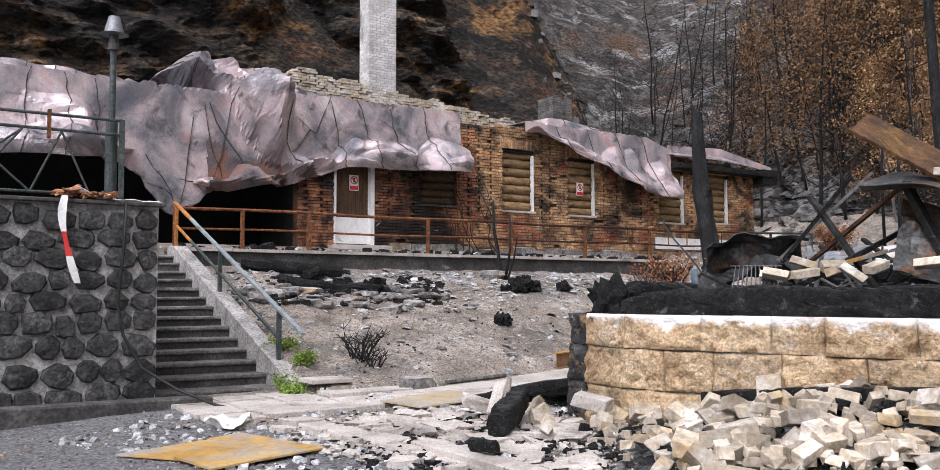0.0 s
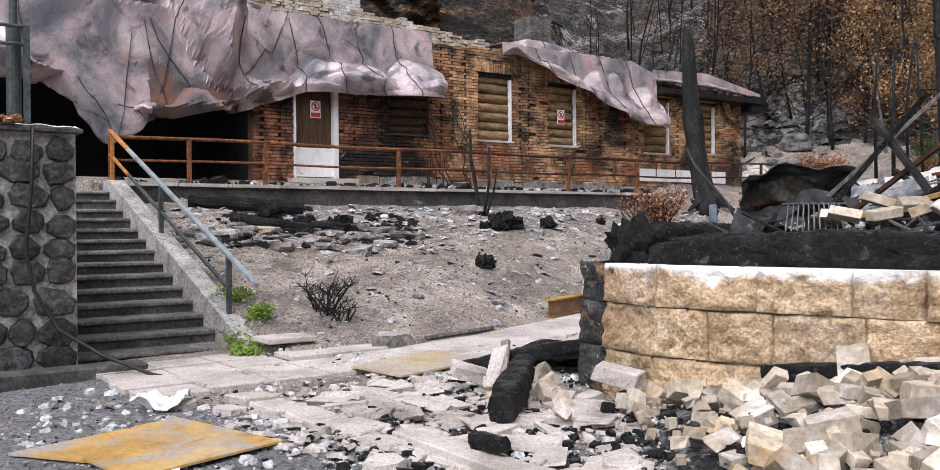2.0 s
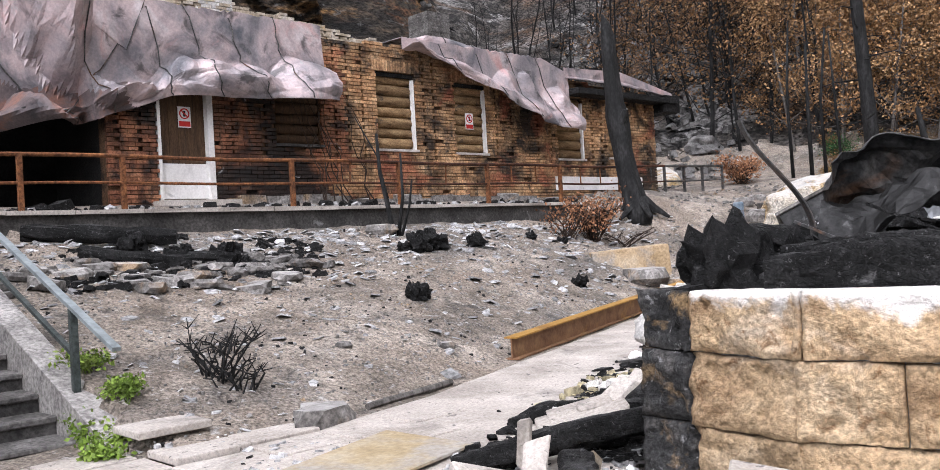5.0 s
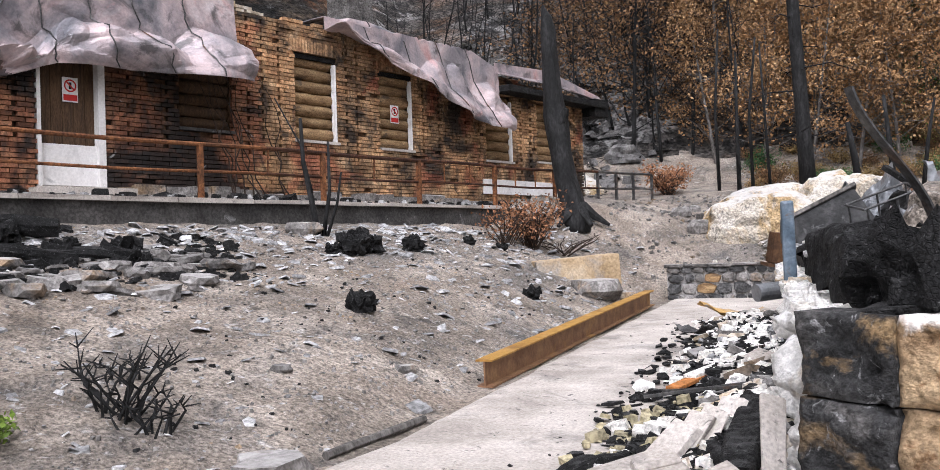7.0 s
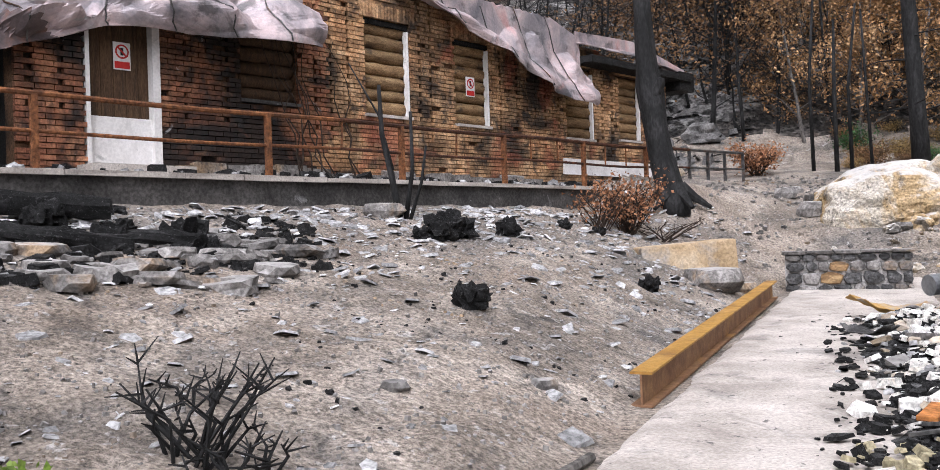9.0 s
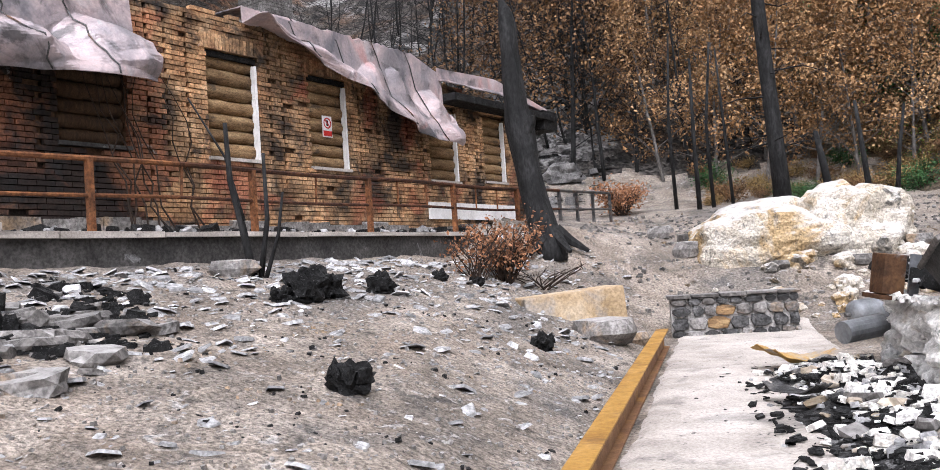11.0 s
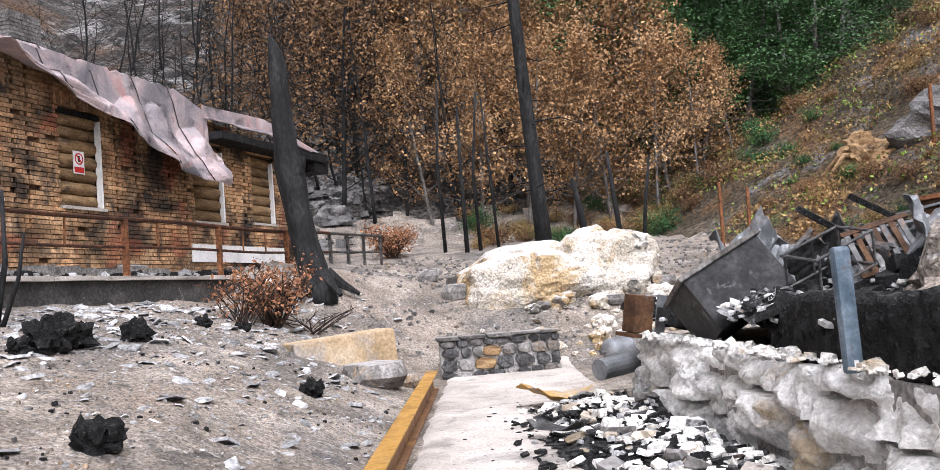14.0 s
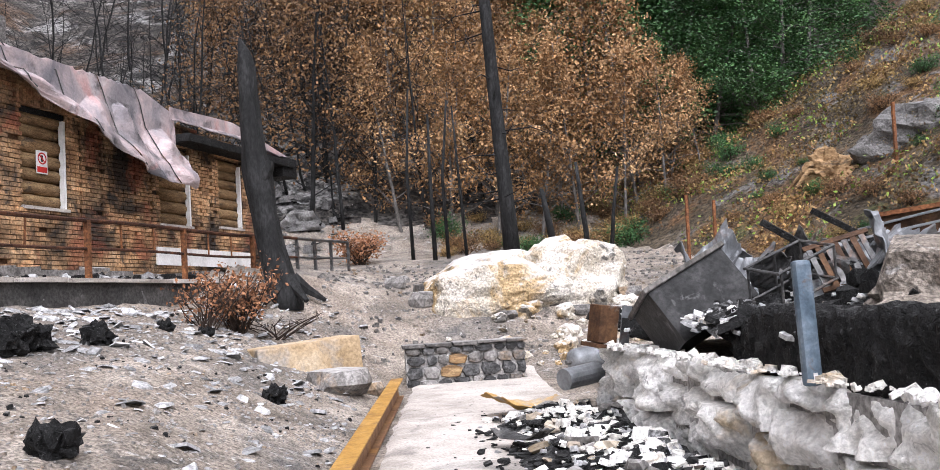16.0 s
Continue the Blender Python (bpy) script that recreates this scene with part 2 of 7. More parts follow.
BRICK_MORTAR = mat("brick_joint", [(0.07, 0.04, 0.022, 1), (0.16, 0.09, 0.05, 1)], 3, 8, bump=0.6, bump_scale=26,
                   stains=((G(0.015), 0.62, 0.5, 0.62, 0.9),))
PALE_BRICK = mat("pale_brick", [(0.23, 0.19, 0.135, 1), (0.38, 0.325, 0.255, 1), (0.58, 0.545, 0.50, 1)], 3, 8, bump=0.5, bump_scale=22, vary=0.42, island=0.18,
                 stains=(((0.42, 0.29, 0.14, 1), 2.0, 0.55, 0.68, 0.7), (G(0.06), 2.6, 0.62, 0.72, 0.7)), grain=0.2)
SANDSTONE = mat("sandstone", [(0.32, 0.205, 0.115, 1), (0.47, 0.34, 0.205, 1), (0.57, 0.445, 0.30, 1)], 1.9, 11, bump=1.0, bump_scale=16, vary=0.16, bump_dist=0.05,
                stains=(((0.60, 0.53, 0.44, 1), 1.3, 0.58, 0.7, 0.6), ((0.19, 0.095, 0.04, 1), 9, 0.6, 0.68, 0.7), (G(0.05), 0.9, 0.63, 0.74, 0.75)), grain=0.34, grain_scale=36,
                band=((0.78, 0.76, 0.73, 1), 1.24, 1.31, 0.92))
SOOT_STONE = mat("sooty_stone", [G(0.012), G(0.04), G(0.13, 0.06)], 3, 10, bump=1.0, bump_scale=16, bump_dist=0.05,
                 stains=(((0.30, 0.2, 0.1, 1), 1.8, 0.57, 0.66, 0.75), (G(0.28), 13, 0.6, 0.67, 0.7)), grain=0.5, grain_scale=40)
LIMESTONE = mat("limewashed_stone", [(0.52, 0.49, 0.44, 1), (0.72, 0.70, 0.66, 1), (0.84, 0.83, 0.81, 1)], 2.2, 11, bump=1.0, bump_scale=15, vary=0.14, bump_dist=0.05,
                stains=((G(0.06), 1.9, 0.62, 0.7, 0.8), ((0.42, 0.29, 0.14, 1), 1.2, 0.59, 0.67, 0.7), (G(0.08), 8, 0.61, 0.67, 0.75), (G(0.06), 30, 0.62, 0.68, 0.6)), grain=0.3, grain_scale=34)
CHAR = mat("charred_timber", [G(0.006), G(0.013), G(0.03)], 5, 10, rough=0.75, cells=46, bump=0.8, bump_scale=40, bump_dist=0.03, spec=0.2,
           stains=((G(0.22), 5.5, 0.64, 0.74, 0.55), (G(0.07), 26, 0.6, 0.68, 0.5), (G(0.20), 44, 0.62, 0.68, 0.55)), dust=(G(0.20), 1.5, 1.8, 0.4))
RUST = mat("rusty_steel", [(0.08, 0.034, 0.017, 1), (0.18, 0.073, 0.031, 1), (0.29, 0.125, 0.05, 1)], 6, 8, rough=0.8, metal=0.2, bump=0.4, bump_scale=40,
           stains=(((0.05, 0.03, 0.02, 1), 2, 0.55, 0.7, 0.7),))
# rusty tube as it looks shaded: darker brown, the shade put into the colour
RAIL_SHADED = mat("shaded_rusty_tube", [(0.022, 0.012, 0.009, 1), (0.06, 0.026, 0.015, 1), (0.12, 0.05, 0.024, 1)], 5, 8, rough=0.75, metal=0.2, bump=0.4, bump_scale=40)
RUST_BEAM = mat("rusty_beam", [(0.13, 0.065, 0.035, 1), (0.22, 0.12, 0.065, 1), (0.30, 0.18, 0.09, 1)], 4, 8, rough=0.7, metal=0.2, bump=0.3, bump_scale=40,
                stains=(((0.40, 0.22, 0.05, 1), 1.5, 0.55, 0.7, 0.6),), grain=0.15)
DARK_STEEL = mat("burnt_steel", [G(0.03), G(0.08), G(0.15, 0.05)], 3, 8, rough=0.5, metal=0.45, bump=0.3, bump_scale=20,
                 stains=(((0.17, 0.08, 0.035, 1), 1.7, 0.56, 0.68, 0.7), (G(0.28), 3, 0.64, 0.74, 0.5)))
GREY_STEEL = mat("grey_paint_steel", [G(0.12, -0.05), G(0.22, -0.05), G(0.33, -0.02)], 3, 8, rough=0.5, metal=0.4, bump=0.25, bump_scale=25,
                 stains=(((0.14, 0.06, 0.03, 1), 3, 0.58, 0.7, 0.7),), grain=0.12)
GREEN_STEEL = mat("green_paint", [(0.035, 0.045, 0.043, 1), (0.085, 0.10, 0.098, 1)], 4, 6, rough=0.5, bump=0.2)
TEAL = mat("grey_green_rail_paint", [(0.18, 0.21, 0.22, 1), (0.32, 0.36, 0.37, 1)], 4, 6, rough=0.55, bump=0.2, stains=((G(0.04), 3, 0.55, 0.7, 0.5),), grain=0.1)
TARP = mat("heat_stained_roof_sheet", [(0.11, 0.115, 0.13, 1), (0.33, 0.30, 0.315, 1), (0.56, 0.45, 0.45, 1), (0.72, 0.68, 0.69, 1)], 0.9, 11, rough=0.45, metal=0.3, bump=0.4, bump_scale=2.6, bump_dist=0.10,
           stains=(((0.10, 0.11, 0.13, 1), 0.6, 0.49, 0.62, 0.75), ((0.62, 0.30, 0.27, 1), 0.9, 0.6, 0.7, 0.55), (G(0.05), 1.6, 0.57, 0.68, 0.8), ((0.28, 0.36, 0.36, 1), 2.1, 0.66, 0.74, 0.5)), grain=0.1)
TARP_RUST = mat("scorched_sheet_underside", [(0.05, 0.045, 0.05, 1), (0.15, 0.12, 0.12, 1), (0.34, 0.14, 0.08, 1)], 1.6, 8, rough=0.6, metal=0.2, bump=0.3, bump_scale=5, grain=0.15)
LOG = mat("infill_log", [(0.12, 0.07, 0.032, 1), (0.24, 0.15, 0.075, 1), (0.36, 0.25, 0.13, 1)], 3, 9, bump=0.6, bump_scale=14, vary=0.25, stretch=(1, 1, 4),
          stains=((G(0.03), 1.7, 0.56, 0.68, 0.7),))
PLANK = mat("brown_board", [(0.045, 0.025, 0.014, 1), (0.11, 0.065, 0.035, 1)], 3, 8, bump=0.4, stretch=(6, 6, 0.6), stains=((G(0.015), 1.2, 0.5, 0.7, 0.6),))
WHITE = mat("white_paint", [G(0.55, 0.02), G(0.72, 0.02), G(0.8, 0.01)], 2.5, 8, rough=0.55, bump=0.15, stains=((G(0.2), 4, 0.62, 0.75, 0.6),), grain=0.08)
YELLOW = mat("yellow_plate", [(0.30, 0.17, 0.05, 1), (0.46, 0.28, 0.085, 1), (0.52, 0.38, 0.18, 1)], 1.8, 8, rough=0.6, bump=0.3,
             stains=((G(0.3, 0.05), 1.5, 0.47, 0.58, 0.85), ((0.15, 0.08, 0.03, 1), 4, 0.62, 0.72, 0.6)), grain=0.12)
DULL_PLATE = mat("dull_yellow_plate", [(0.26, 0.20, 0.12, 1), (0.38, 0.30, 0.18, 1), (0.46, 0.40, 0.30, 1)], 2.2, 8, rough=0.7, bump=0.3,
                 stains=((G(0.35, 0.05), 1.2, 0.48, 0.6, 0.8),), grain=0.15)
CLIFF = mat("burnt_rock", [(0.014, 0.013, 0.012, 1), (0.045, 0.038, 0.031, 1), (0.15, 0.105, 0.07, 1)], 0.7, 13, bump=1.0, bump_scale=4.5, bump_dist=0.3, stretch=(1, 1, 2.2), grain=0.75, grain_scale=5,
            stains=(((0.30, 0.165, 0.06, 1), 0.24, 0.53, 0.62, 0.85), ((0.16, 0.07, 0.03, 1), 0.5, 0.54, 0.64, 0.6), (G(0.010), 0.45, 0.47, 0.57, 0.9), (G(0.22), 1.6, 0.62, 0.68, 0.5)))
ROCK_GREY = mat("grey_rock", [G(0.05), G(0.14, 0.03), G(0.27, 0.03)], 0.8, 10, bump=1.0, bump_scale=5, bump_dist=0.1,
                stains=((G(0.02), 0.6, 0.55, 0.7, 0.8),))
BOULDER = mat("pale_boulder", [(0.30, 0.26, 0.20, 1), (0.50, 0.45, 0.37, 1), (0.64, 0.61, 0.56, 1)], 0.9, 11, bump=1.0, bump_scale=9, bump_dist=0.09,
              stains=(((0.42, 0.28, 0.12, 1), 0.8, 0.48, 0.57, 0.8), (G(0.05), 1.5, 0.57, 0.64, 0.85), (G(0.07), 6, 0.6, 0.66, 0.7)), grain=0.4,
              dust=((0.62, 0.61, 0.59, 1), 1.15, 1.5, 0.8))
STONE = mat("ash_covered_stone", [G(0.06, 0.06), G(0.15, 0.06), G(0.30, 0.04)], 3, 10, bump=0.9, bump_scale=16, vary=0.35,
            stains=(((0.34, 0.23, 0.13, 1), 1.0, 0.56, 0.66, 0.65), (G(0.025), 1.8, 0.58, 0.68, 0.75)), dust=(G(0.42, 0.03), 1.3, 1.75, 0.7))
SLATE = mat("ash_flake", [G(0.16), G(0.34), G(0.52)], 4, 7, bump=0.3, island=0.4, vary=0.3)
GREEN_LEAF = mat("green_leaf", [(0.09, 0.15, 0.02, 1), (0.17, 0.26, 0.04, 1), (0.28, 0.36, 0.09, 1)], 2.5, 3, rough=0.6, bump=0, island=0.4)
DARK_LEAF = mat("dark_green_leaf", [(0.012, 0.04, 0.013, 1), (0.036, 0.098, 0.03, 1), (0.095, 0.185, 0.055, 1)], 0.5, 4, rough=0.6, bump=0, island=0.5)
BROWN_LEAF = mat("scorched_leaf", [(0.13, 0.075, 0.035, 1), (0.30, 0.17, 0.075, 1), (0.46, 0.30, 0.155, 1)], 0.35, 5, rough=0.7, bump=0, island=0.5)
OLIVE_LEAF = mat("singed_leaf", [(0.10, 0.075, 0.03, 1), (0.22, 0.15, 0.058, 1), (0.36, 0.225, 0.09, 1)], 0.5, 4, rough=0.7, bump=0, island=0.5)
CINDER = mat("cinder_and_ash", [G(0.012), G(0.04), G(0.11)], 5, 11, bump=1.0, bump_scale=20, bump_dist=0.07, grain=0.75, grain_scale=30, stains=((G(0.36), 1.6, 0.53, 0.63, 0.75), (G(0.48), 9, 0.6, 0.66, 0.75)))
DULL_LEAF = mat("dull_brown_leaf", [(0.085, 0.05, 0.026, 1), (0.18, 0.10, 0.046, 1), (0.30, 0.175, 0.078, 1)], 0.5, 4, rough=0.7, bump=0, island=0.5)
BARK = mat("burnt_bark", [G(0.006), G(0.014), G(0.032)], 6, 8, bump=1.0, bump_scale=18, stretch=(1, 1, 0.35))
BARK_GREY = mat("grey_bark", [G(0.05, 0.08), G(0.11, 0.08), G(0.18, 0.06)], 5, 8, bump=0.7, bump_scale=16, stretch=(1, 1, 0.4))
WHITE_BRICK = mat("whitewashed_brick", [G(0.42, 0.04), G(0.62, 0.03), G(0.74, 0.02)], 2, 8, bump=0.5, bump_scale=22, island=0.15,
                  stains=((G(0.08), 0.9, 0.6, 0.72, 0.7), ((0.36, 0.25, 0.14, 1), 1.1, 0.62, 0.72, 0.6)), grain=0.2)
DARK_RUST = mat("dark_rust_plate", [(0.03, 0.016, 0.009, 1), (0.08, 0.04, 0.02, 1), (0.16, 0.085, 0.04, 1)], 3, 9, rough=0.7, metal=0.2, bump=0.4, bump_scale=30,
                stains=((G(0.2), 2.2, 0.6, 0.7, 0.6), ((0.25, 0.14, 0.04, 1), 1.3, 0.58, 0.68, 0.7)), grain=0.3)
SOOT_STEEL = mat("sooty_steel", [G(0.008), G(0.02), G(0.05)], 4, 9, rough=0.6, metal=0.3, bump=0.3, bump_scale=30, stains=((G(0.16), 5, 0.62, 0.7, 0.5),))
WOOL = mat("mineral_wool", [(0.30, 0.26, 0.15, 1), (0.46, 0.41, 0.28, 1)], 9, 6, bump=0.8, bump_scale=40, island=0.25)
BLUE_STEEL = mat("worn_blue_grey_paint", [(0.05, 0.075, 0.10, 1), (0.11, 0.15, 0.19, 1), (0.22, 0.26, 0.30, 1)], 5, 9, rough=0.5, metal=0.2, bump=0.3, bump_scale=30,
                 stains=(((0.12, 0.06, 0.03, 1), 6, 0.6, 0.68, 0.7),), grain=0.2)
LIMEWASH = mat("limewashed_wall_stone", [(0.66, 0.64, 0.60, 1), (0.80, 0.785, 0.755, 1), (0.87, 0.865, 0.85, 1)], 1.8, 11, bump=1.0, bump_scale=14, vary=0.12, bump_dist=0.05,
               stains=(((0.45, 0.32, 0.16, 1), 0.9, 0.6, 0.67, 0.75), (G(0.10), 5, 0.64, 0.7, 0.7)), grain=0.22, grain_scale=30)
TWIG = mat("scorched_twig", [(0.02, 0.014, 0.01, 1), (0.06, 0.04, 0.03, 1)], 5, 5, bump=0.3)
DRY = mat("dry_rust_leaf", [(0.20, 0.09, 0.045, 1), (0.38, 0.19, 0.10, 1)], 5, 4, bump=0, island=0.4)
RED = mat("red_paint", [(0.45, 0.02, 0.02, 1), (0.55, 0.04, 0.03, 1)], 5, 4, rough=0.5, bump=0, grain=0.05)
BLACK = mat("black_paint", [G(0.01), G(0.02)], 5, 4, rough=0.5, bump=0)
# near-black all over, for the inner wall and the window backings
DARK = mat("near_black", [G(0.008), G(0.02)], 2, 6, rough=0.95, bump=0.4)
ORANGE_WOOD = mat("orange_board", [(0.30, 0.11, 0.03, 1), (0.48, 0.2, 0.06, 1)], 3, 6, bump=0.3)
HILL = mat("burnt_hill_soil", [(0.02, 0.018, 0.016, 1), (0.065, 0.058, 0.052, 1), (0.15, 0.14, 0.13, 1)], 0.6, 13, bump=1.0, bump_scale=6, bump_dist=0.25, grain=0.8, grain_scale=6,
           stains=((G(0.30, 0.02), 0.33, 0.55, 0.63, 0.75), (G(0.012), 1.3, 0.5, 0.6, 0.85), ((0.10, 0.05, 0.02, 1), 0.25, 0.52, 0.64, 0.6)))
GRASSY = mat("grassy_slope_soil", [(0.03, 0.024, 0.016, 1), (0.065, 0.05, 0.032, 1), (0.13, 0.105, 0.075, 1)], 0.9, 12, bump=1.0, bump_scale=8, bump_dist=0.15, grain=0.7, grain_scale=9,
             stains=(((0.14, 0.075, 0.032, 1), 0.5, 0.5, 0.6, 0.7), (G(0.14), 0.8, 0.56, 0.64, 0.75), ((0.06, 0.075, 0.02, 1), 0.4, 0.58, 0.66, 0.7)))


# ---- the ground: one sheet from the lot up over the hills ----
def front_y(x):
    """Front face of the sandstone base."""
    if x < -4.68:
        return 8.8 - (x + 4.68) * 0.6
    if x < -4.1:
        return 8.8 - (x + 4.68) * 0.6
    return 8.45 - (x + 4.1) * 0.085


def side_x(y):
    return -5.02 + 0.02 * (y - 9)


def path_z(y):
    z = -0.26 + 0.0235 * y
    if y > 23.2:
        z += smooth(22.9, 26.4, y) * 1.3 + max(0, y - 26) * 0.13
    return z


def ground_z(x, y, fine=True):
    s, o = house_xy(x, y)
    z = path_z(y)
    if y < 7.5:
        z = -0.2 + smooth(5.0, 7.5, y) * (path_z(7.5) + 0.2 - 0.0)
    beam_x = -7.72 + (y - 13.5) * 0.075
    bumps = 0.0
    if s > -10.7 and o > 2.3:
        left = beam_x - x
        if left > 0 and y < 40:
            top = 1.86 + 0.62 * smooth(1.5, 4, s)
            slope = top - (o - 2.6) * 0.262
            z = max(z, min(z + left * 0.42, slope))
            bumps = smooth(0.1, 1.0, left)
    if o <= 2.3 and s > -11.0:
        z = max(2.24 + 0.1 * (2.45 - max(o, 0)), z)
    if side_x(y) + 0.3 < x < 7 and y > 9.0 and y < 19.5 and y > front_y(x) + 0.3:
        z = 0.93 + 0.05 * fbm(x * 0.8, y * 0.8)
    # hills
    toe = -4.3 - 5.0 * smooth(8, 15, s)
    back = toe - o
    if back > 0:
        k = 2.4 - 1.3 * smooth(6, 13, s)
        rise = back * k if back < 5 else 5 * k + (back - 5) * 0.9
        z = max(z, 2.6 + rise + (1.2 * fbm(x * 0.22, y * 0.22, 3.0) + 0.7 * facet(x * 0.55, y * 0.55, 5.0) + 0.45 * facet(x * 1.3 + y * 0.4, y * 1.3, 6.0)) * min(1, back))
        bumps = 1
    far = 3.4 + (y - 37.0) * 0.66
    if far > z and y > 34:
        z = far + 0.8 * fbm(x * 0.15, y * 0.15) * smooth(37, 40, y)
    toe_x = -0.3 + max(0.0, 36 - y) * 0.3 + max(0.0, 27 - y) * 0.5
    if y > 8:
        right = min(path_z(y), 3.2) + (x - toe_x) * 0.64 if x > toe_x else -9
        if right > z:
            z = right + 0.7 * fbm(x * 0.2, y * 0.2, 7.0) * smooth(0, 3, x - toe_x)
            bumps = 1
    elif x > 9:
        z += (x - 9) * 0.5
    if fine:
        z += 0.018 * fbm(x * 2.1, y * 2.1) + bumps * (0.05 * fbm(x * 0.9, y * 0.9, 2.0) + 0.022 * fbm(x * 5, y * 5, 5.0))
    return z


def axis(stops):
    out = []
    for a, b, d in stops:
        n = max(1, round((b - a) / d))
        out += [a + (b - a) * i / n for i in range(n)]
    return out + [stops[-1][1]]


def build_ground():
    xs = axis(((-300, -60, 30), (-60, -26, 3), (-26, -14, 0.35), (-14, -4, 0.11), (-4, 10, 0.4), (10, 40, 2), (40, 300, 30)))
    ys = axis(((-120, -20, 20), (-20, 3, 1.2), (3, 24, 0.12), (24, 42, 0.35), (42, 80, 2), (80, 400, 40)))
    bm = bmesh.new()
    grid = []
    for y in ys:
        row = []
        for x in xs:
            row.append(bm.verts.new((x, y, ground_z(x, y))))
        grid.append(row)
    for j in range(len(ys) - 1):
        for i in range(len(xs) - 1):
            f = bm.faces.new((grid[j][i], grid[j][i + 1], grid[j + 1][i + 1], grid[j + 1][i]))
            x, y = (xs[i] + xs[i + 1]) / 2, (ys[j] + ys[j + 1]) / 2
            s, o = house_xy(x, y)
            wob = 0.5 * fbm(x * 0.7, y * 0.7, 9.0)
            f.material_index = 0
            if o < -4.3 - 5.0 * smooth(8, 15, s):
                f.material_index = 2 if s > 9 + wob * 4 else 3
            elif y > 38.5 + wob * 2 or x > 9:
                f.material_index = 4 if x > -2.0 + wob * 3 and y > 20 else 2
            elif y < 7.0 + wob * 0.6 - 0.12 * (x + 7):
                f.material_index = 1
            if x > -0.5 + max(0.0, 36 - y) * 0.3 + max(0.0, 27 - y) * 0.5 + wob and y > 18:
                f.material_index = 4
            f.smooth = True
    ob = part("ground", bm, ASH, smooth_shade=True)
    for m in (GRAVEL, HILL, CLIFF, GRASSY):
        ob.data.materials.append(m)
    tagged(ob, "ash-covered burnt ground with gravel lot and hillside", "ground", kind="structure")


build_ground()


# ---- the burnt house ----
WIN = [(-3.6, -2.47, 3.73, 4.95), (-0.95, 0.18, 3.70, 5.45), (1.45, 2.5, 3.68, 5.38), (5.2, 6.33, 3.62, 5.3), (7.45, 8.45, 3.70, 5.3)]
DOOR = (-6.15, -5.02, 2.55, 4.95)
LEFT, RIGHT = -7.1, 9.75


def wall_top(s):
    return 6.14 - 0.045 * max(0, s + 1) if s > -1.2 else 6.1


def in_opening(s0, s1, z, pad=0.0):
    for a, b, lo, hi in WIN + [DOOR]:
        if s1 > a - pad and s0 < b + pad and lo < z < hi:
            return True
    return False


def build_house():
    house = thing("house", H, "burnt brick house with boarded log-filled windows below a rock face", "house")
    # backing wall with real openings
    bm = bmesh.new()
    cuts = sorted({LEFT, RIGHT, *[v for w in WIN + [DOOR] for v in w[:2]]})
    for a, b in zip(cuts, cuts[1:]):
        z = 2.2
        mid = (a + b) / 2
        for w in WIN + [DOOR]:
            if w[0] <= mid <= w[1]:
                if w[2] > z:
                    box(bm, a, b, 0.08, 0.36, z, w[2])
                z = w[3]
        box(bm, a, b, 0.08, 0.36, z, wall_top(mid) - 0.05)
    part("brick_wall_core", bm, BRICK_MORTAR, house)
    bm = boxes((RIGHT - 0.3, RIGHT - 0.02, 0.34, 4.4, 2.2, 5.7), (LEFT, RIGHT, 4.4, 4.7, 2.2, 6.0))
    part("rear_wall", bm, BRICK_MORTAR, house)
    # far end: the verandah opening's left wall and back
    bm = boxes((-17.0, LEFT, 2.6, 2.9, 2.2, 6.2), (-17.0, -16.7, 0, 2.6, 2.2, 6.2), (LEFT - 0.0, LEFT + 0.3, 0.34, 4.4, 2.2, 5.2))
    part("inner_wall", bm, DARK, house, "near-black inner wall")
    return house


house = build_house()


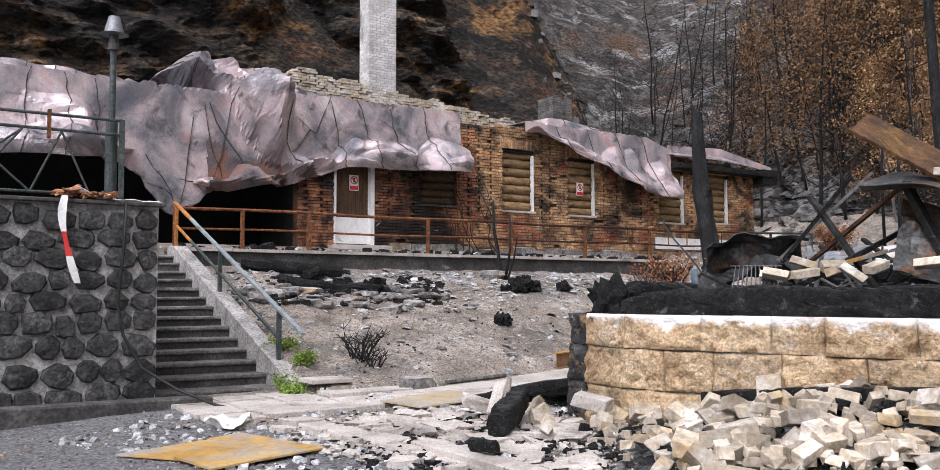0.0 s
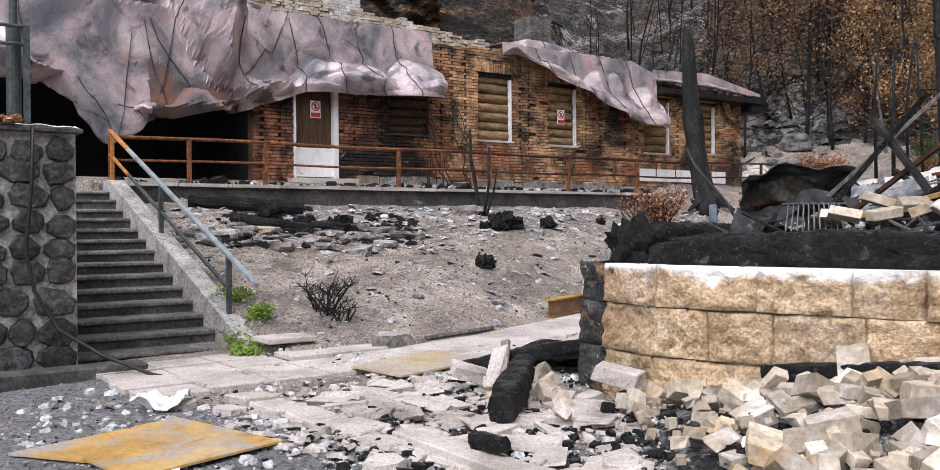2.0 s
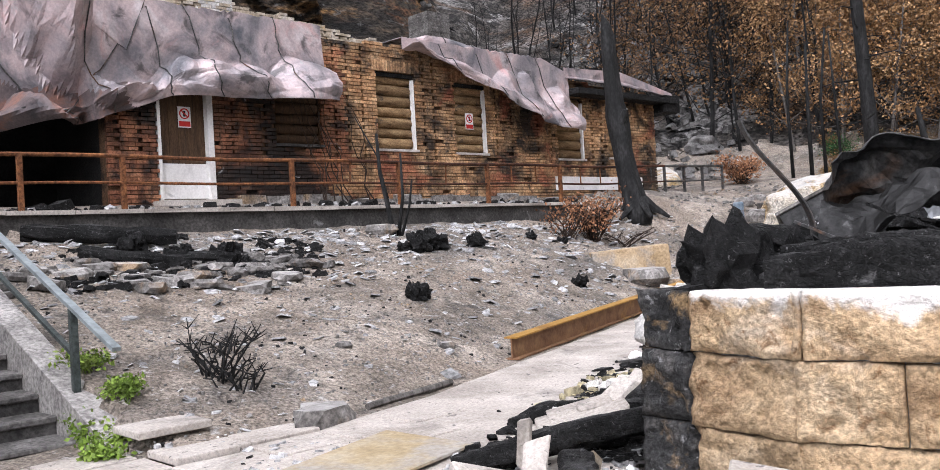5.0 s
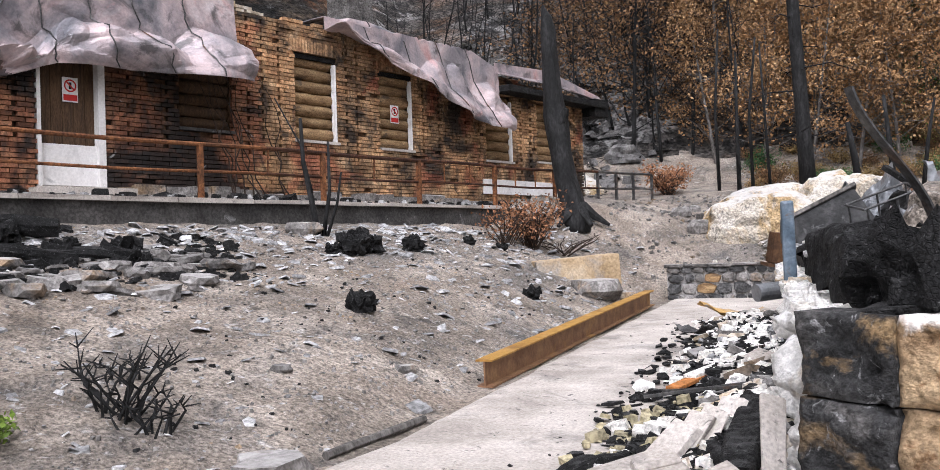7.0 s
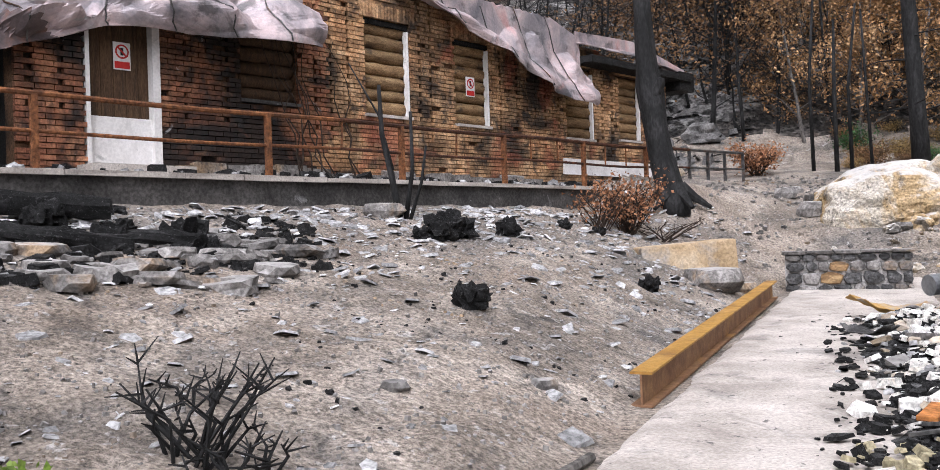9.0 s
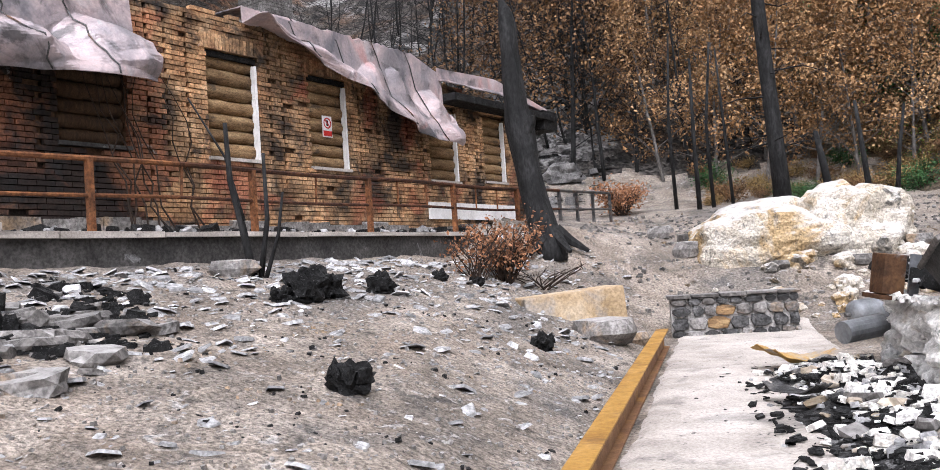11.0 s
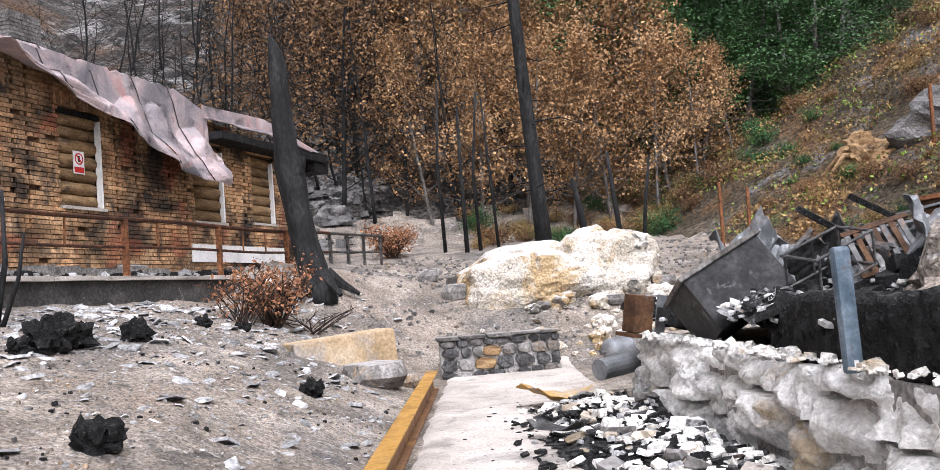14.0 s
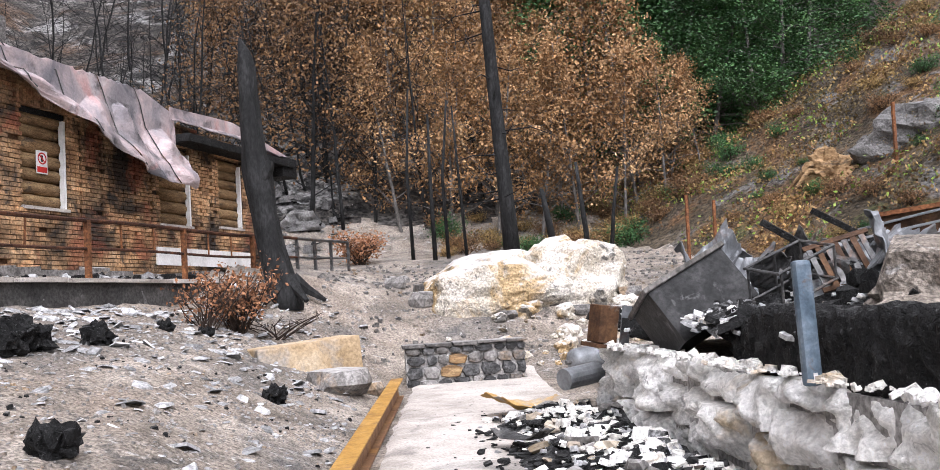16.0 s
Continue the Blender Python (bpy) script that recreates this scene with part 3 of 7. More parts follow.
# ---- terrace: retaining wall, coping, railing, stairs ----
def build_terrace():
    bm = bmesh.new()
    n = 60
    s0, s1 = -10.62, 4.2
    rows = []
    for i in range(n + 1):
        s = s0 + (s1 - s0) * i / n
        e = 0.02 * fbm(s * 2, 1.0)
        rows.append([bm.verts.new(v) for v in ((s, -2.5 + e, 1.3), (s, -2.5 + e, 2.20), (s, -2.2, 2.20), (s, -2.2, 1.3))])
    for a, b in zip(rows, rows[1:]):
        for k in range(4):
            bm.faces.new((a[k], b[k], b[(k + 1) % 4], a[(k + 1) % 4]))
    bm.faces.new(rows[0])
    bm.faces.new(rows[-1][::-1])
    wall = part("wall_terrace", bm, CONCRETE, m=H)
    tagged(wall, "soot-stained concrete retaining wall of the terrace", "wall", kind="structure")
    bm = bmesh.new()
    s = s0
    r = random.Random(4)
    while s < s1 - 0.3:
        w = min(r.uniform(0.9, 1.4), s1 - s)
        box(bm, s, s + w - 0.012, -2.58, -2.1, 2.2, 2.262, wob=0.008, rnd=r)
        s += w
    tagged(part("trim_coping", bm, CONCRETE_PALE, m=H), "ash-dusted concrete coping along the terrace edge", "coping", kind="structure")
    bm = boxes((-10.9, 9.6, -2.2, 4.4, 1.9, 2.27))
    tagged(part("floor_terrace", bm, ASH, m=H), "ash-covered terrace floor", "floor", kind="structure")

    # railing: along the edge, then drawing in and rising towards its far end
    rail = thing("railing", H, "rust-brown steel tube railing along the terrace edge, soot-black at its end", "railing")
    line_y = lambda s: -2.435 + 0.6 * max(0.0, (s - 4.6) / 5.8)
    lift = lambda s: 0.003 * (s + 10.7) + 0.17 * smooth(3.5, 10.4, s)
    for s in (-10.75, -9.36, -7.87, -4.85, -2.42, 0.0, 2.36, 4.62, 6.9, 8.0, 9.1, 10.4):
        y = line_y(s)
        w = 0.036 if s < 5 else 0.03
        part("post", boxes((s - w, s + w, y - w, y + w, 2.22, 3.07 + lift(s))), RUST if s < 5 else DARK_STEEL, rail)
    # the middle stretch takes the tube colour with painted shade
    for a, b, m in ((-10.75, -3.63, RUST), (-3.63, 6.9, RAIL_SHADED), (6.9, 10.4, DARK_STEEL)):
        for z, rr in ((3.07, 0.034), (2.66, 0.024)):
            bm = bmesh.new()
            tube(bm, [(q, line_y(q) - 0.002, z + lift(q) + 0.012 * math.sin(q * 1.3)) for q in [a + (b - a) * i / 20 for i in range(21)]], rr)
            part("top_rail" if z > 3 else "lower_rail", bm, m, rail)
    for s in (-3.6, -1.2, 0.75, 1.55, 3.1, 3.85, 5.4, 6.2):
        bm = bmesh.new()
        tube(bm, [(s, line_y(s), 2.66 + lift(s)), (s + random.uniform(-0.04, 0.04), line_y(s), 3.07 + lift(s))], 0.017, n=6)
        part("baluster", bm, RUST if s < 4 else DARK_STEEL, rail)

    # stairs
    st = thing("stairs", H, "grey concrete outdoor stairs of fourteen worn steps", "stairs")
    for k in range(14):
        o_nose = 8.4 - 0.42 * k
        z = -0.005 + 0.160 * k
        bm = bmesh.new()
        box(bm, -12.75, -10.9, -o_nose, -o_nose + 0.47, z - 0.055, z, wob=0.006)
        part("tread", bevelled(bm, 0.012), STEP, st)
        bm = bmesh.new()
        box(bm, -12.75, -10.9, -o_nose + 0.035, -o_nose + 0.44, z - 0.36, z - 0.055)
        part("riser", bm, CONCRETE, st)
    # sloping cheek wall
    bm = bmesh.new()
    prof = [(9.1, -0.45), (9.1, 0.02), (8.75, 0.12), (2.9, 2.27), (2.45, 2.27), (2.45, -0.45)]
    a = [bm.verts.new((-10.9, -o, z)) for o, z in prof]
    b = [bm.verts.new((-10.63, -o, z)) for o, z in prof]
    bm.faces.new(a)
    bm.faces.new(b[::-1])
    for i in range(len(prof)):
        j = (i + 1) % len(prof)
        bm.faces.new((a[i], a[j], b[j], b[i]))
    part("cheek_wall", bevelled(bm, 0.02), CHEEK, st, "pale weathered concrete cheek")
    # handrail
    hr = thing("handrail", H, "grey-green painted steel handrail, rusty at the top end", "handrail")
    s = -10.77

    def line_z(o, up):
        return 0.05 + (8.75 - o) * 0.368 + up
    for o in (8.1, 5.35, 2.6):
        bm = boxes((s - 0.03, s + 0.03, -o - 0.03, -o + 0.03, line_z(o, 0.0) - 0.05, line_z(o, 0.78)))
        part("post", bm, ORANGE_WOOD if o < 3 else GREEN_STEEL, hr)
    for up, o0, o1 in ((0.80, 9.0, 3.6), (0.38, 8.1, 3.6)):
        bm = bmesh.new()
        flat_bar(bm, (s, -o0, line_z(o0, up)), (s, -o1, line_z(o1, up)), 0.07 if up > 0.5 else 0.045, 0.035)
        part("hand_tube" if up > 0.5 else "lower_tube", bm, TEAL if up > 0.5 else GREEN_STEEL, hr)
        bm = bmesh.new()
        flat_bar(bm, (s, -o1, line_z(o1, up)), (s, -2.45, line_z(2.45, up)), 0.07 if up > 0.5 else 0.045, 0.035)
        part("tube_end", bm, ORANGE_WOOD, hr, "rust-orange bare steel")


build_terrace()


# ---- the crumpled roof sheets ----
def curve(pts, u):
    """Piecewise-linear with eased joints through (u, value) control pairs."""
    for (a, va), (b, vb) in zip(pts, pts[1:]):
        if u <= b:
            k = (u - a) / (b - a)
            return va + (vb - va) * k
    return pts[-1][1]


def crumple(x, y, f, seed):
    d, p = noise.voronoi(Vector((x * f, y * f, seed)))
    return d[1] - d[0]


def build_sheet(name, s0, s1, low, high, low_o, high_o, n, m, amp, seed, label, belly=0.4, ribs=()):
    """A hanging sheet between a lower and an upper edge curve over the front."""
    roof = thing(name, H, label, "roof sheet")
    name_seed = seed
    bm = bmesh.new()
    rows = []
    for i in range(n + 1):
        u = s0 + (s1 - s0) * i / n
        col = []
        for j in range(m + 1):
            v = j / m
            zl, zh = curve(low, u), curve(high, u)
            z = zl + (zh - zl) * v
            o = low_o + (high_o - low_o) * (v ** 1.25) + belly * math.sin(math.pi * min(1, v * 1.15))
            k = 0.45 + 1.75 * smooth(-12.2, -10.8, u) * smooth(-5.6, -7.2, u) if name_seed == 3.0 else 1.0
            d = k * amp * (0.5 * fbm(u * 0.45, v * 1.3, seed, 2) + 0.95 * facet(u * 0.85 + v * 0.6, v * 3.0 - u * 0.2, seed) + 0.42 * facet(u * 2.1 - v * 1.2, v * 6.0 + u * 0.5, seed + 4) + 0.5 * abs(noise.noise(Vector((u * 0.7 + v * 1.4, v * 2.0 - u * 0.5, seed + 2)))) + 0.05 * fbm(u * 3, v * 7, seed + 5, 3))
            z2 = z + d * 0.55 * math.sin(math.pi * v)
            out = o + d
            if z2 < 6.2:
                out = max(out, -0.25)
            if z2 < 6.3 and u > -7.4:
                out = max(out, 0.1 + 0.25 * (6.3 - z2) * (0.3 + 0.2 * facet(u * 1.3, v * 4, seed + 7)))
            col.append(bm.verts.new((u + 0.35 * amp * fbm(u * 0.6, v * 2, seed + 9, 2) * math.sin(math.pi * i / n), -out, z2)))
        rows.append(col)
    for a, b in zip(rows, rows[1:]):
        for j in range(m):
            bm.faces.new((a[j], b[j], b[j + 1], a[j + 1]))
    lines = []
    for us in ribs:
        pts = []
        for j in range(m + 1):
            i = min(n, max(0, round((us[0] + (us[1] - us[0]) * j / m - s0) / (s1 - s0) * n)))
            pts.append(rows[i][j].co.copy())
        lines.append(pts)
    for f in bm.faces:
        c = f.calc_center_median()
        if -9.3 < c.x < -6.2 and c.z < 4.95 - 0.22 * (c.x + 9.3) + 0.3 * fbm(c.x, c.z):
            f.material_index = 1
    ob = part("sheet", bm, TARP, roof)
    ob.data.materials.append(TARP_RUST)
    mod = ob.modifiers.new("thick", "SOLIDIFY")
    mod.thickness = 0.02
    for pts in lines:
        bm = bmesh.new()
        tube(bm, [p + Vector((0, -0.02, 0.01)) for p in pts[::4] + pts[-1:]], 0.013, n=5)
        part("standing_seam", bm, DARK_STEEL, roof)
    return roof


build_sheet("roof_sheet", -16.5, -2.45,
            ((-16.5, 4.2), (-13.8, 4.18), (-11.4, 4.25), (-10.75, 4.62), (-10.2, 4.05), (-8.9, 3.72), (-7.4, 3.98), (-5.9, 4.52), (-4.2, 4.5), (-2.4, 4.58)),
            ((-16.5, 6.45), (-13.0, 6.55), (-11.3, 6.6), (-10.4, 6.45), (-9.7, 7.05), (-9.0, 7.45), (-8.1, 7.25), (-7.3, 6.95), (-5.5, 6.62), (-3.5, 6.42), (-2.4, 6.25)),
            0.9, -1.2, 220, 56, 0.85, 3.0, "crumpled grey and pink heat-stained metal roof sheet hanging over the front",
            ribs=((-15.2, -14.6), (-14.2, -13.9), (-13.4, -13.0), (-12.6, -12.3), (-11.6, -11.9), (-10.6, -9.2), (-7.4, -9.9), (-8.0, -5.9), (-9.9, -8.0), (-8.6, -9.6), (-7.0, -7.8), (-5.9, -6.4), (-5.0, -5.6), (-4.1, -4.7), (-3.2, -3.7)))
build_sheet("roof_sheet", -0.2, 5.6,
            ((-0.2, 6.05), (0.3, 5.92), (2.65, 4.98), (4.6, 4.4), (5.6, 4.3)),
            ((-0.2, 6.35), (1.5, 6.75), (2.9, 6.7), (4.2, 6.4), (5.6, 5.95)),
            0.85, -0.9, 90, 34, 0.28, 8.0, "torn pinkish metal roof sheet slipping off the eaves", belly=0.25,
            ribs=((1.2, 0.8), (2.6, 2.0), (3.9, 3.1), (5.0, 4.3)))
build_sheet("roof_sheet", 5.5, 10.6,
            ((5.5, 5.78), (7.5, 5.75), (10.6, 5.55)), ((5.5, 6.1), (8.0, 6.2), (10.6, 5.75)),
            0.45, -1.4, 40, 10, 0.12, 12.0, "pale bent strip of metal roof sheet along the eaves", belly=0.1)


# ---- house front: logs in the windows, door, signs, eaves, chimneys ----
def sign(m, parent_label):
    s = thing("warning_sign", m, parent_label, "sign")
    part("board", boxes((-0.13, 0.13, -0.006, 0.006, -0.21, 0.19)), WHITE, s)
    bm = bmesh.new()
    bmesh.ops.create_circle(bm, radius=0.105, segments=28)
    ring = [v.co.copy() for v in bm.verts]
    bm.clear()
    for f, y in ((1.0, -0.012), (0.76, -0.012)):
        for c in ring:
            bm.verts.new((c.x * f, y, c.y * f + 0.055))
    bm.verts.ensure_lookup_table()
    n = len(ring)
    for i in range(n):
        j = (i + 1) % n
        bm.faces.new((bm.verts[i], bm.verts[j], bm.verts[n + j], bm.verts[n + i]))
    part("red_ring", bm, RED, s)
    bm = boxes((-0.085, 0.085, -0.014, -0.009, -0.012, 0.012))
    part("slash_bar", bm, RED, s, m=pose(0, 0, 0.055, 0, 45, 0))
    bm = boxes((-0.022, 0.022, -0.011, -0.007, 0.0, 0.11))
    part("dark_bar", bm, BLACK, s)
    part("caption_bar", boxes((-0.115, 0.115, -0.011, -0.007, -0.19, -0.09)), RED, s)


def build_front():
    r = random.Random(21)
    # window infill
    for i, (a, b, lo, hi) in enumerate(WIN):
        w = thing("window_%d" % (i + 1), H @ pose((a + b) / 2, 0, lo), "window opening filled with stacked round logs", "window", kind="structure")
        hw = (b - a) / 2
        z = 0.0
        k = 0
        while z < hi - lo - 0.05:
            d = r.uniform(0.2, 0.27)
            d = min(d, hi - lo - z)
            bm = bmesh.new()
            pts = [(-hw + 0.03 + 2 * (hw - 0.03) * q / 6, 0.20 + r.uniform(-0.008, 0.008), z + d / 2 + r.uniform(-0.008, 0.008)) for q in range(7)]
            tube(bm, pts, d / 2 * 1.02, n=12, rough=0.1, seed=k)
            part("log", bm, LOG if i else PLANK, w, smooth_shade=True)
            z += d
            k += 1
        part("backing", boxes((-hw, hw, 0.33, 0.35, 0, hi - lo)), DARK, w)
        part("window_sill", boxes((-hw - 0.03, hw + 0.03, -0.04, 0.3, -0.06, -0.004)), CONCRETE_PALE if i else CONCRETE, w)
        if i in (1, 2, 3, 4):
            part("frame_strip", boxes((hw - 0.07, hw - 0.015, 0.0, 0.1, 0.0, (hi - lo) * 0.93)), WHITE, w, "scorched white frame remnant")
        if i in (1, 2):
            part("lintel_board", boxes((-hw, hw, 0.03, 0.12, hi - lo - 0.09, hi - lo - 0.004)), CHAR, w)
    # door
    a, b, lo, hi = DOOR
    d = thing("door_1", H @ pose((a + b) / 2, 0, lo), "brown boarded door with a white lower panel and pale jambs", "door", kind="structure")
    hw = (b - a) / 2
    for q in range(5):
        x0 = -hw + 0.09 + (2 * hw - 0.18) * q / 5
        part("board", boxes((x0 + 0.003, x0 + (2 * hw - 0.18) / 5 - 0.003, 0.12, 0.16, 0.72, hi - lo)), PLANK, d)
    part("lower_panel", bevelled(boxes((-hw + 0.06, hw - 0.04, 0.06, 0.11, 0.05, 0.72)), 0.006), WHITE, d, "white painted panel")
    part("jamb", boxes((-hw, -hw + 0.06, -0.02, 0.2, 0.0, hi - lo)), WHITE, d)
    part("jamb", boxes((hw - 0.12, hw - 0.0, -0.03, 0.2, 0.0, hi - lo)), WHITE, d)
    part("threshold", boxes((-hw - 0.15, hw + 0.3, -0.45, 0.12, -0.18, 0.0)), CONCRETE_PALE, d)
    sign(H @ pose(-5.55, 0.10, 4.18), "white and red prohibition sign on the brown door")
    sign(H @ pose(1.93, 0.03, 4.47), "white and red prohibition sign on a log-filled window")
    # eaves, rafters, and a dark ceiling added under the hanging sheets to block light from above
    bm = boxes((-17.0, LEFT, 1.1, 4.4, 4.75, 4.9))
    tagged(part("ceiling", bm, CHAR, m=H), "dark ceiling added to keep light out of the verandah", "ceiling", kind="structure")
    for s in (-16, -14.6, -13.2, -11.8, -10.4, -9.0, -7.6):
        t = part("rafter", boxes((s, s + 0.12, 0.9, 3.0, 4.58, 4.75)), CHAR, m=H)
        tagged(t, "charred rafter under the roof sheet", "rafter", "charred rafters")
    t = part("eaves_board", bevelled(boxes((5.6, 10.3, -0.5, 0.3, 5.35, 5.52)), 0.01), CHAR, m=H @ pose(0, 0, 0))
    tagged(t, "charred eaves board under the roof edge", "board")
    t = part("roof_end", boxes((9.76, 10.5, -0.45, 4.2, 5.1, 5.6)), CHAR, m=H)
    tagged(t, "charred roof overhang at the gable end", "roof overhang")
    # white plaster strip low on the wall
    t = part("plaster_patch", boxes((5.0, 8.9, -0.05, -0.008, 2.75, 3.12)), WHITE, m=H)
    tagged(t, "patch of white plaster on the wall foot", "plaster")
    bm = bmesh.new()
    s = -4.9
    while s < 9.6:
        w = r.uniform(0.3, 0.8)
        box(bm, s, s + w - 0.02, -0.16, 0.0, 2.3, 2.52 + r.uniform(0, 0.14), wob=0.025, rnd=r)
        s += w
    tagged(part("baseboard", bm, STONE, m=H), "uneven stone plinth below the brick wall", "plinth", kind="structure")
    # pale ruined wall above the sheet
    t = thing("ruined_wall", H, "crumbling pale brick wall standing above the roof sheet", "wall")
    rows = []
    z = 6.0
    bm = bmesh.new()
    while z < 7.75:
        s = -6.2 + 0.1 * (round(z / 0.075) % 2)
        while s < 1.4:
            top = 7.65 - 0.1 * (s + 5.8) + 0.22 * fbm(s * 1.1, 2.0)
            if z < top:
                w = r.uniform(0.22, 0.29)
                box(bm, s, s + w - 0.012, 2.9 + r.uniform(-0.03, 0.03), 3.3, z, z + 0.064)
            s += 0.27
        z += 0.076
    part("bricks", bm, PALE_BRICK, t)
    for (s0, s1, y0, y1, z0, z1, mt, lab) in ((-3.72, -2.8, 2.9, 3.5, 6.2, 12.2, WHITE_BRICK, "tall pale brick chimney stack against the rock"), (2.5, 3.3, 2.0, 2.8, 5.8, 7.75, STONE, "short grey brick chimney stump")):
        c = thing("chimney", H, lab, "chimney")
        part("flue_core", boxes((s0 + 0.02, s1 - 0.02, y0 + 0.02, y1 - 0.02, z0, z1 - 0.05)), MORTAR, c)
        bm = bmesh.new()
        z = z0
        k = 0
        while z < z1:
            off = 0.13 * (k % 2)
            x = s0 - off
            while x < s1:
                box(bm, max(s0, x), min(s1, x + 0.25), y0 + r.uniform(-0.006, 0.006), y0 + 0.1, z, z + 0.068)
                x += 0.26
            y = y0 + 0.1 - off
            while y < y1:
                for xa, xb in ((s0, s0 + 0.09), (s1 - 0.09, s1)):
                    box(bm, xa, xb, max(y0 + 0.1, y), min(y1, y + 0.25), z, z + 0.068)
                y += 0.26
            z += 0.078
            k += 1
        part("brickwork", bm, mt, c)


build_front()


def build_cliff():
    bm = bmesh.new()
    ss = axis(((-34, -16, 0.6), (-16, 9, 0.15), (9, 14, 0.4)))
    zs = axis(((2.0, 5.5, 0.5), (5.5, 14, 0.12), (14, 26, 0.8)))
    g = []
    for s in ss:
        col = []
        for z in zs:
            o = -4.9 - 0.28 * (z - 3) - 0.75 * max(0, s - 1.5) * smooth(5.5, 9.5, z) - 0.5 * max(0, s - 6)
            o += 1.5 * fbm(s * 0.22, z * 0.25, 1.0, 3) + 0.5 * fbm(s * 0.5, z * 1.4, 4.0, 4) + 0.22 * (0.4 - crumple(s * 1.0, z * 1.6, 0.7, 2.0)) + 0.6 * facet(s * 0.55 + 0.3 * z, z * 1.1, 7.0) + 0.32 * facet(s * 1.4, z * 2.6 + 0.3 * s, 9.0) + 0.1 * fbm(s * 2.5, z * 5, 6.0, 3)
            hole = smooth(0.75, 0.35, abs(s + 5.0)) * smooth(1.2, 0.7, abs(z - 8.6))
            o -= 2.2 * hole
            col.append(bm.verts.new((s, -min(o, -3.95), z)))
        g.append(col)
    for a, b in zip(g, g[1:]):
        for j in range(len(zs) - 1):
            bm.faces.new((a[j], b[j], b[j + 1], a[j + 1]))
    ob = part("cliff", bm, CLIFF, m=H, smooth_shade=False)
    tagged(ob, "soot-black and ochre sandstone rock face behind the house", "cliff", kind="structure")


build_cliff()


# ---- basalt rubble wall beside the stairs ----
def stone_mesh(name, w, h, d, seed, material, rough=0.12, round_=0.13):
    """A hewn block with its front at -d; cheap rounded slab."""
    r = random.Random(seed)
    bm = bmesh.new()
    n = r.randint(7, 9)
    ring = []
    for i in range(n):
        a = 2 * math.pi * (i + 0.5) / n + r.uniform(-0.15, 0.15)
        c, s = math.cos(a), math.sin(a)
        k = 1 / max(abs(c) ** 7 + abs(s) ** 7, 1e-6) ** (1 / 7)
        ring.append((c * k * w / 2 * r.uniform(1 - rough, 1), s * k * h / 2 * r.uniform(1 - rough, 1)))
    back = [bm.verts.new((x, d * 0.6, z)) for x, z in ring]
    mid = [bm.verts.new((x, -d * 0.35, z)) for x, z in ring]
    top = [bm.verts.new((x * (1 - round_), -d * r.uniform(0.75, 1.1), z * (1 - round_))) for x, z in ring]
    c = bm.verts.new((r.uniform(-0.1, 0.1) * w, -d * 1.15, r.uniform(-0.1, 0.1) * h))
    for i in range(n):
        j = (i + 1) % n
        bm.faces.new((back[i], back[j], mid[j], mid[i]))
        bm.faces.new((mid[i], mid[j], top[j], top[i]))
        bm.faces.new((top[i], top[j], c))
    return mesh_of(name, bm, material)


BW = H @ pose(-12.72, -8.85, 0)    # right-hand front corner; x negative along the wall


def build_basalt():
    wall = thing("wall_basalt", BW, "dark basalt rubble wall with pale mortar and a sheet-metal capped top", "wall", kind="structure")
    part("mortar_bed", boxes((-9, 0, 0.03, 0.6, -0.5, 2.44)), MORTAR, wall)
    r = random.Random(5)
    shapes = [stone_mesh("stone", 1, 1, 1, k, BASALT) for k in range(8)]
    z = -0.1
    count = 0
    while z < 2.38:
        h = r.uniform(0.24, 0.34)
        if z + h > 2.40:
            h = 2.41 - z
        x = 0.0
        while x > -9:
            w = r.uniform(0.24, 0.48)
            m = Matrix.Translation((x - w / 2, 0.03, z + h / 2 + r.uniform(-0.045, 0.045))) @ Matrix.Diagonal((w * 0.99, 0.08, h * 1.0, 1)) @ pose(0, 0, 0, 0, r.uniform(-14, 14), 0)
            if x > -6:
                piece("stone", r.choice(shapes), wall, m)
            x -= w
            count += 1
        z += h
    bm = boxes((-9.05, 0.06, -0.08, 0.66, 2.44, 2.49))
    part("coping", bevelled(bm, 0.01), CONCRETE, wall, "thin dark coping slab")
    # sloping side wall up along the stairs
    part("inner_side", boxes((-13.1, -12.76, -8.3, -2.4, -0.4, 2.42)), CONCRETE, wall, m=BW.inverted() @ H)
    # low kerb before the wall
    k = part("kerb", bevelled(boxes((-9, 0.55, -0.62, -0.30, -0.5, 0.03)), 0.02), CONCRETE, m=BW)
    tagged(k, "low mossy concrete kerb below the basalt wall", "kerb", kind="structure")


build_basalt()


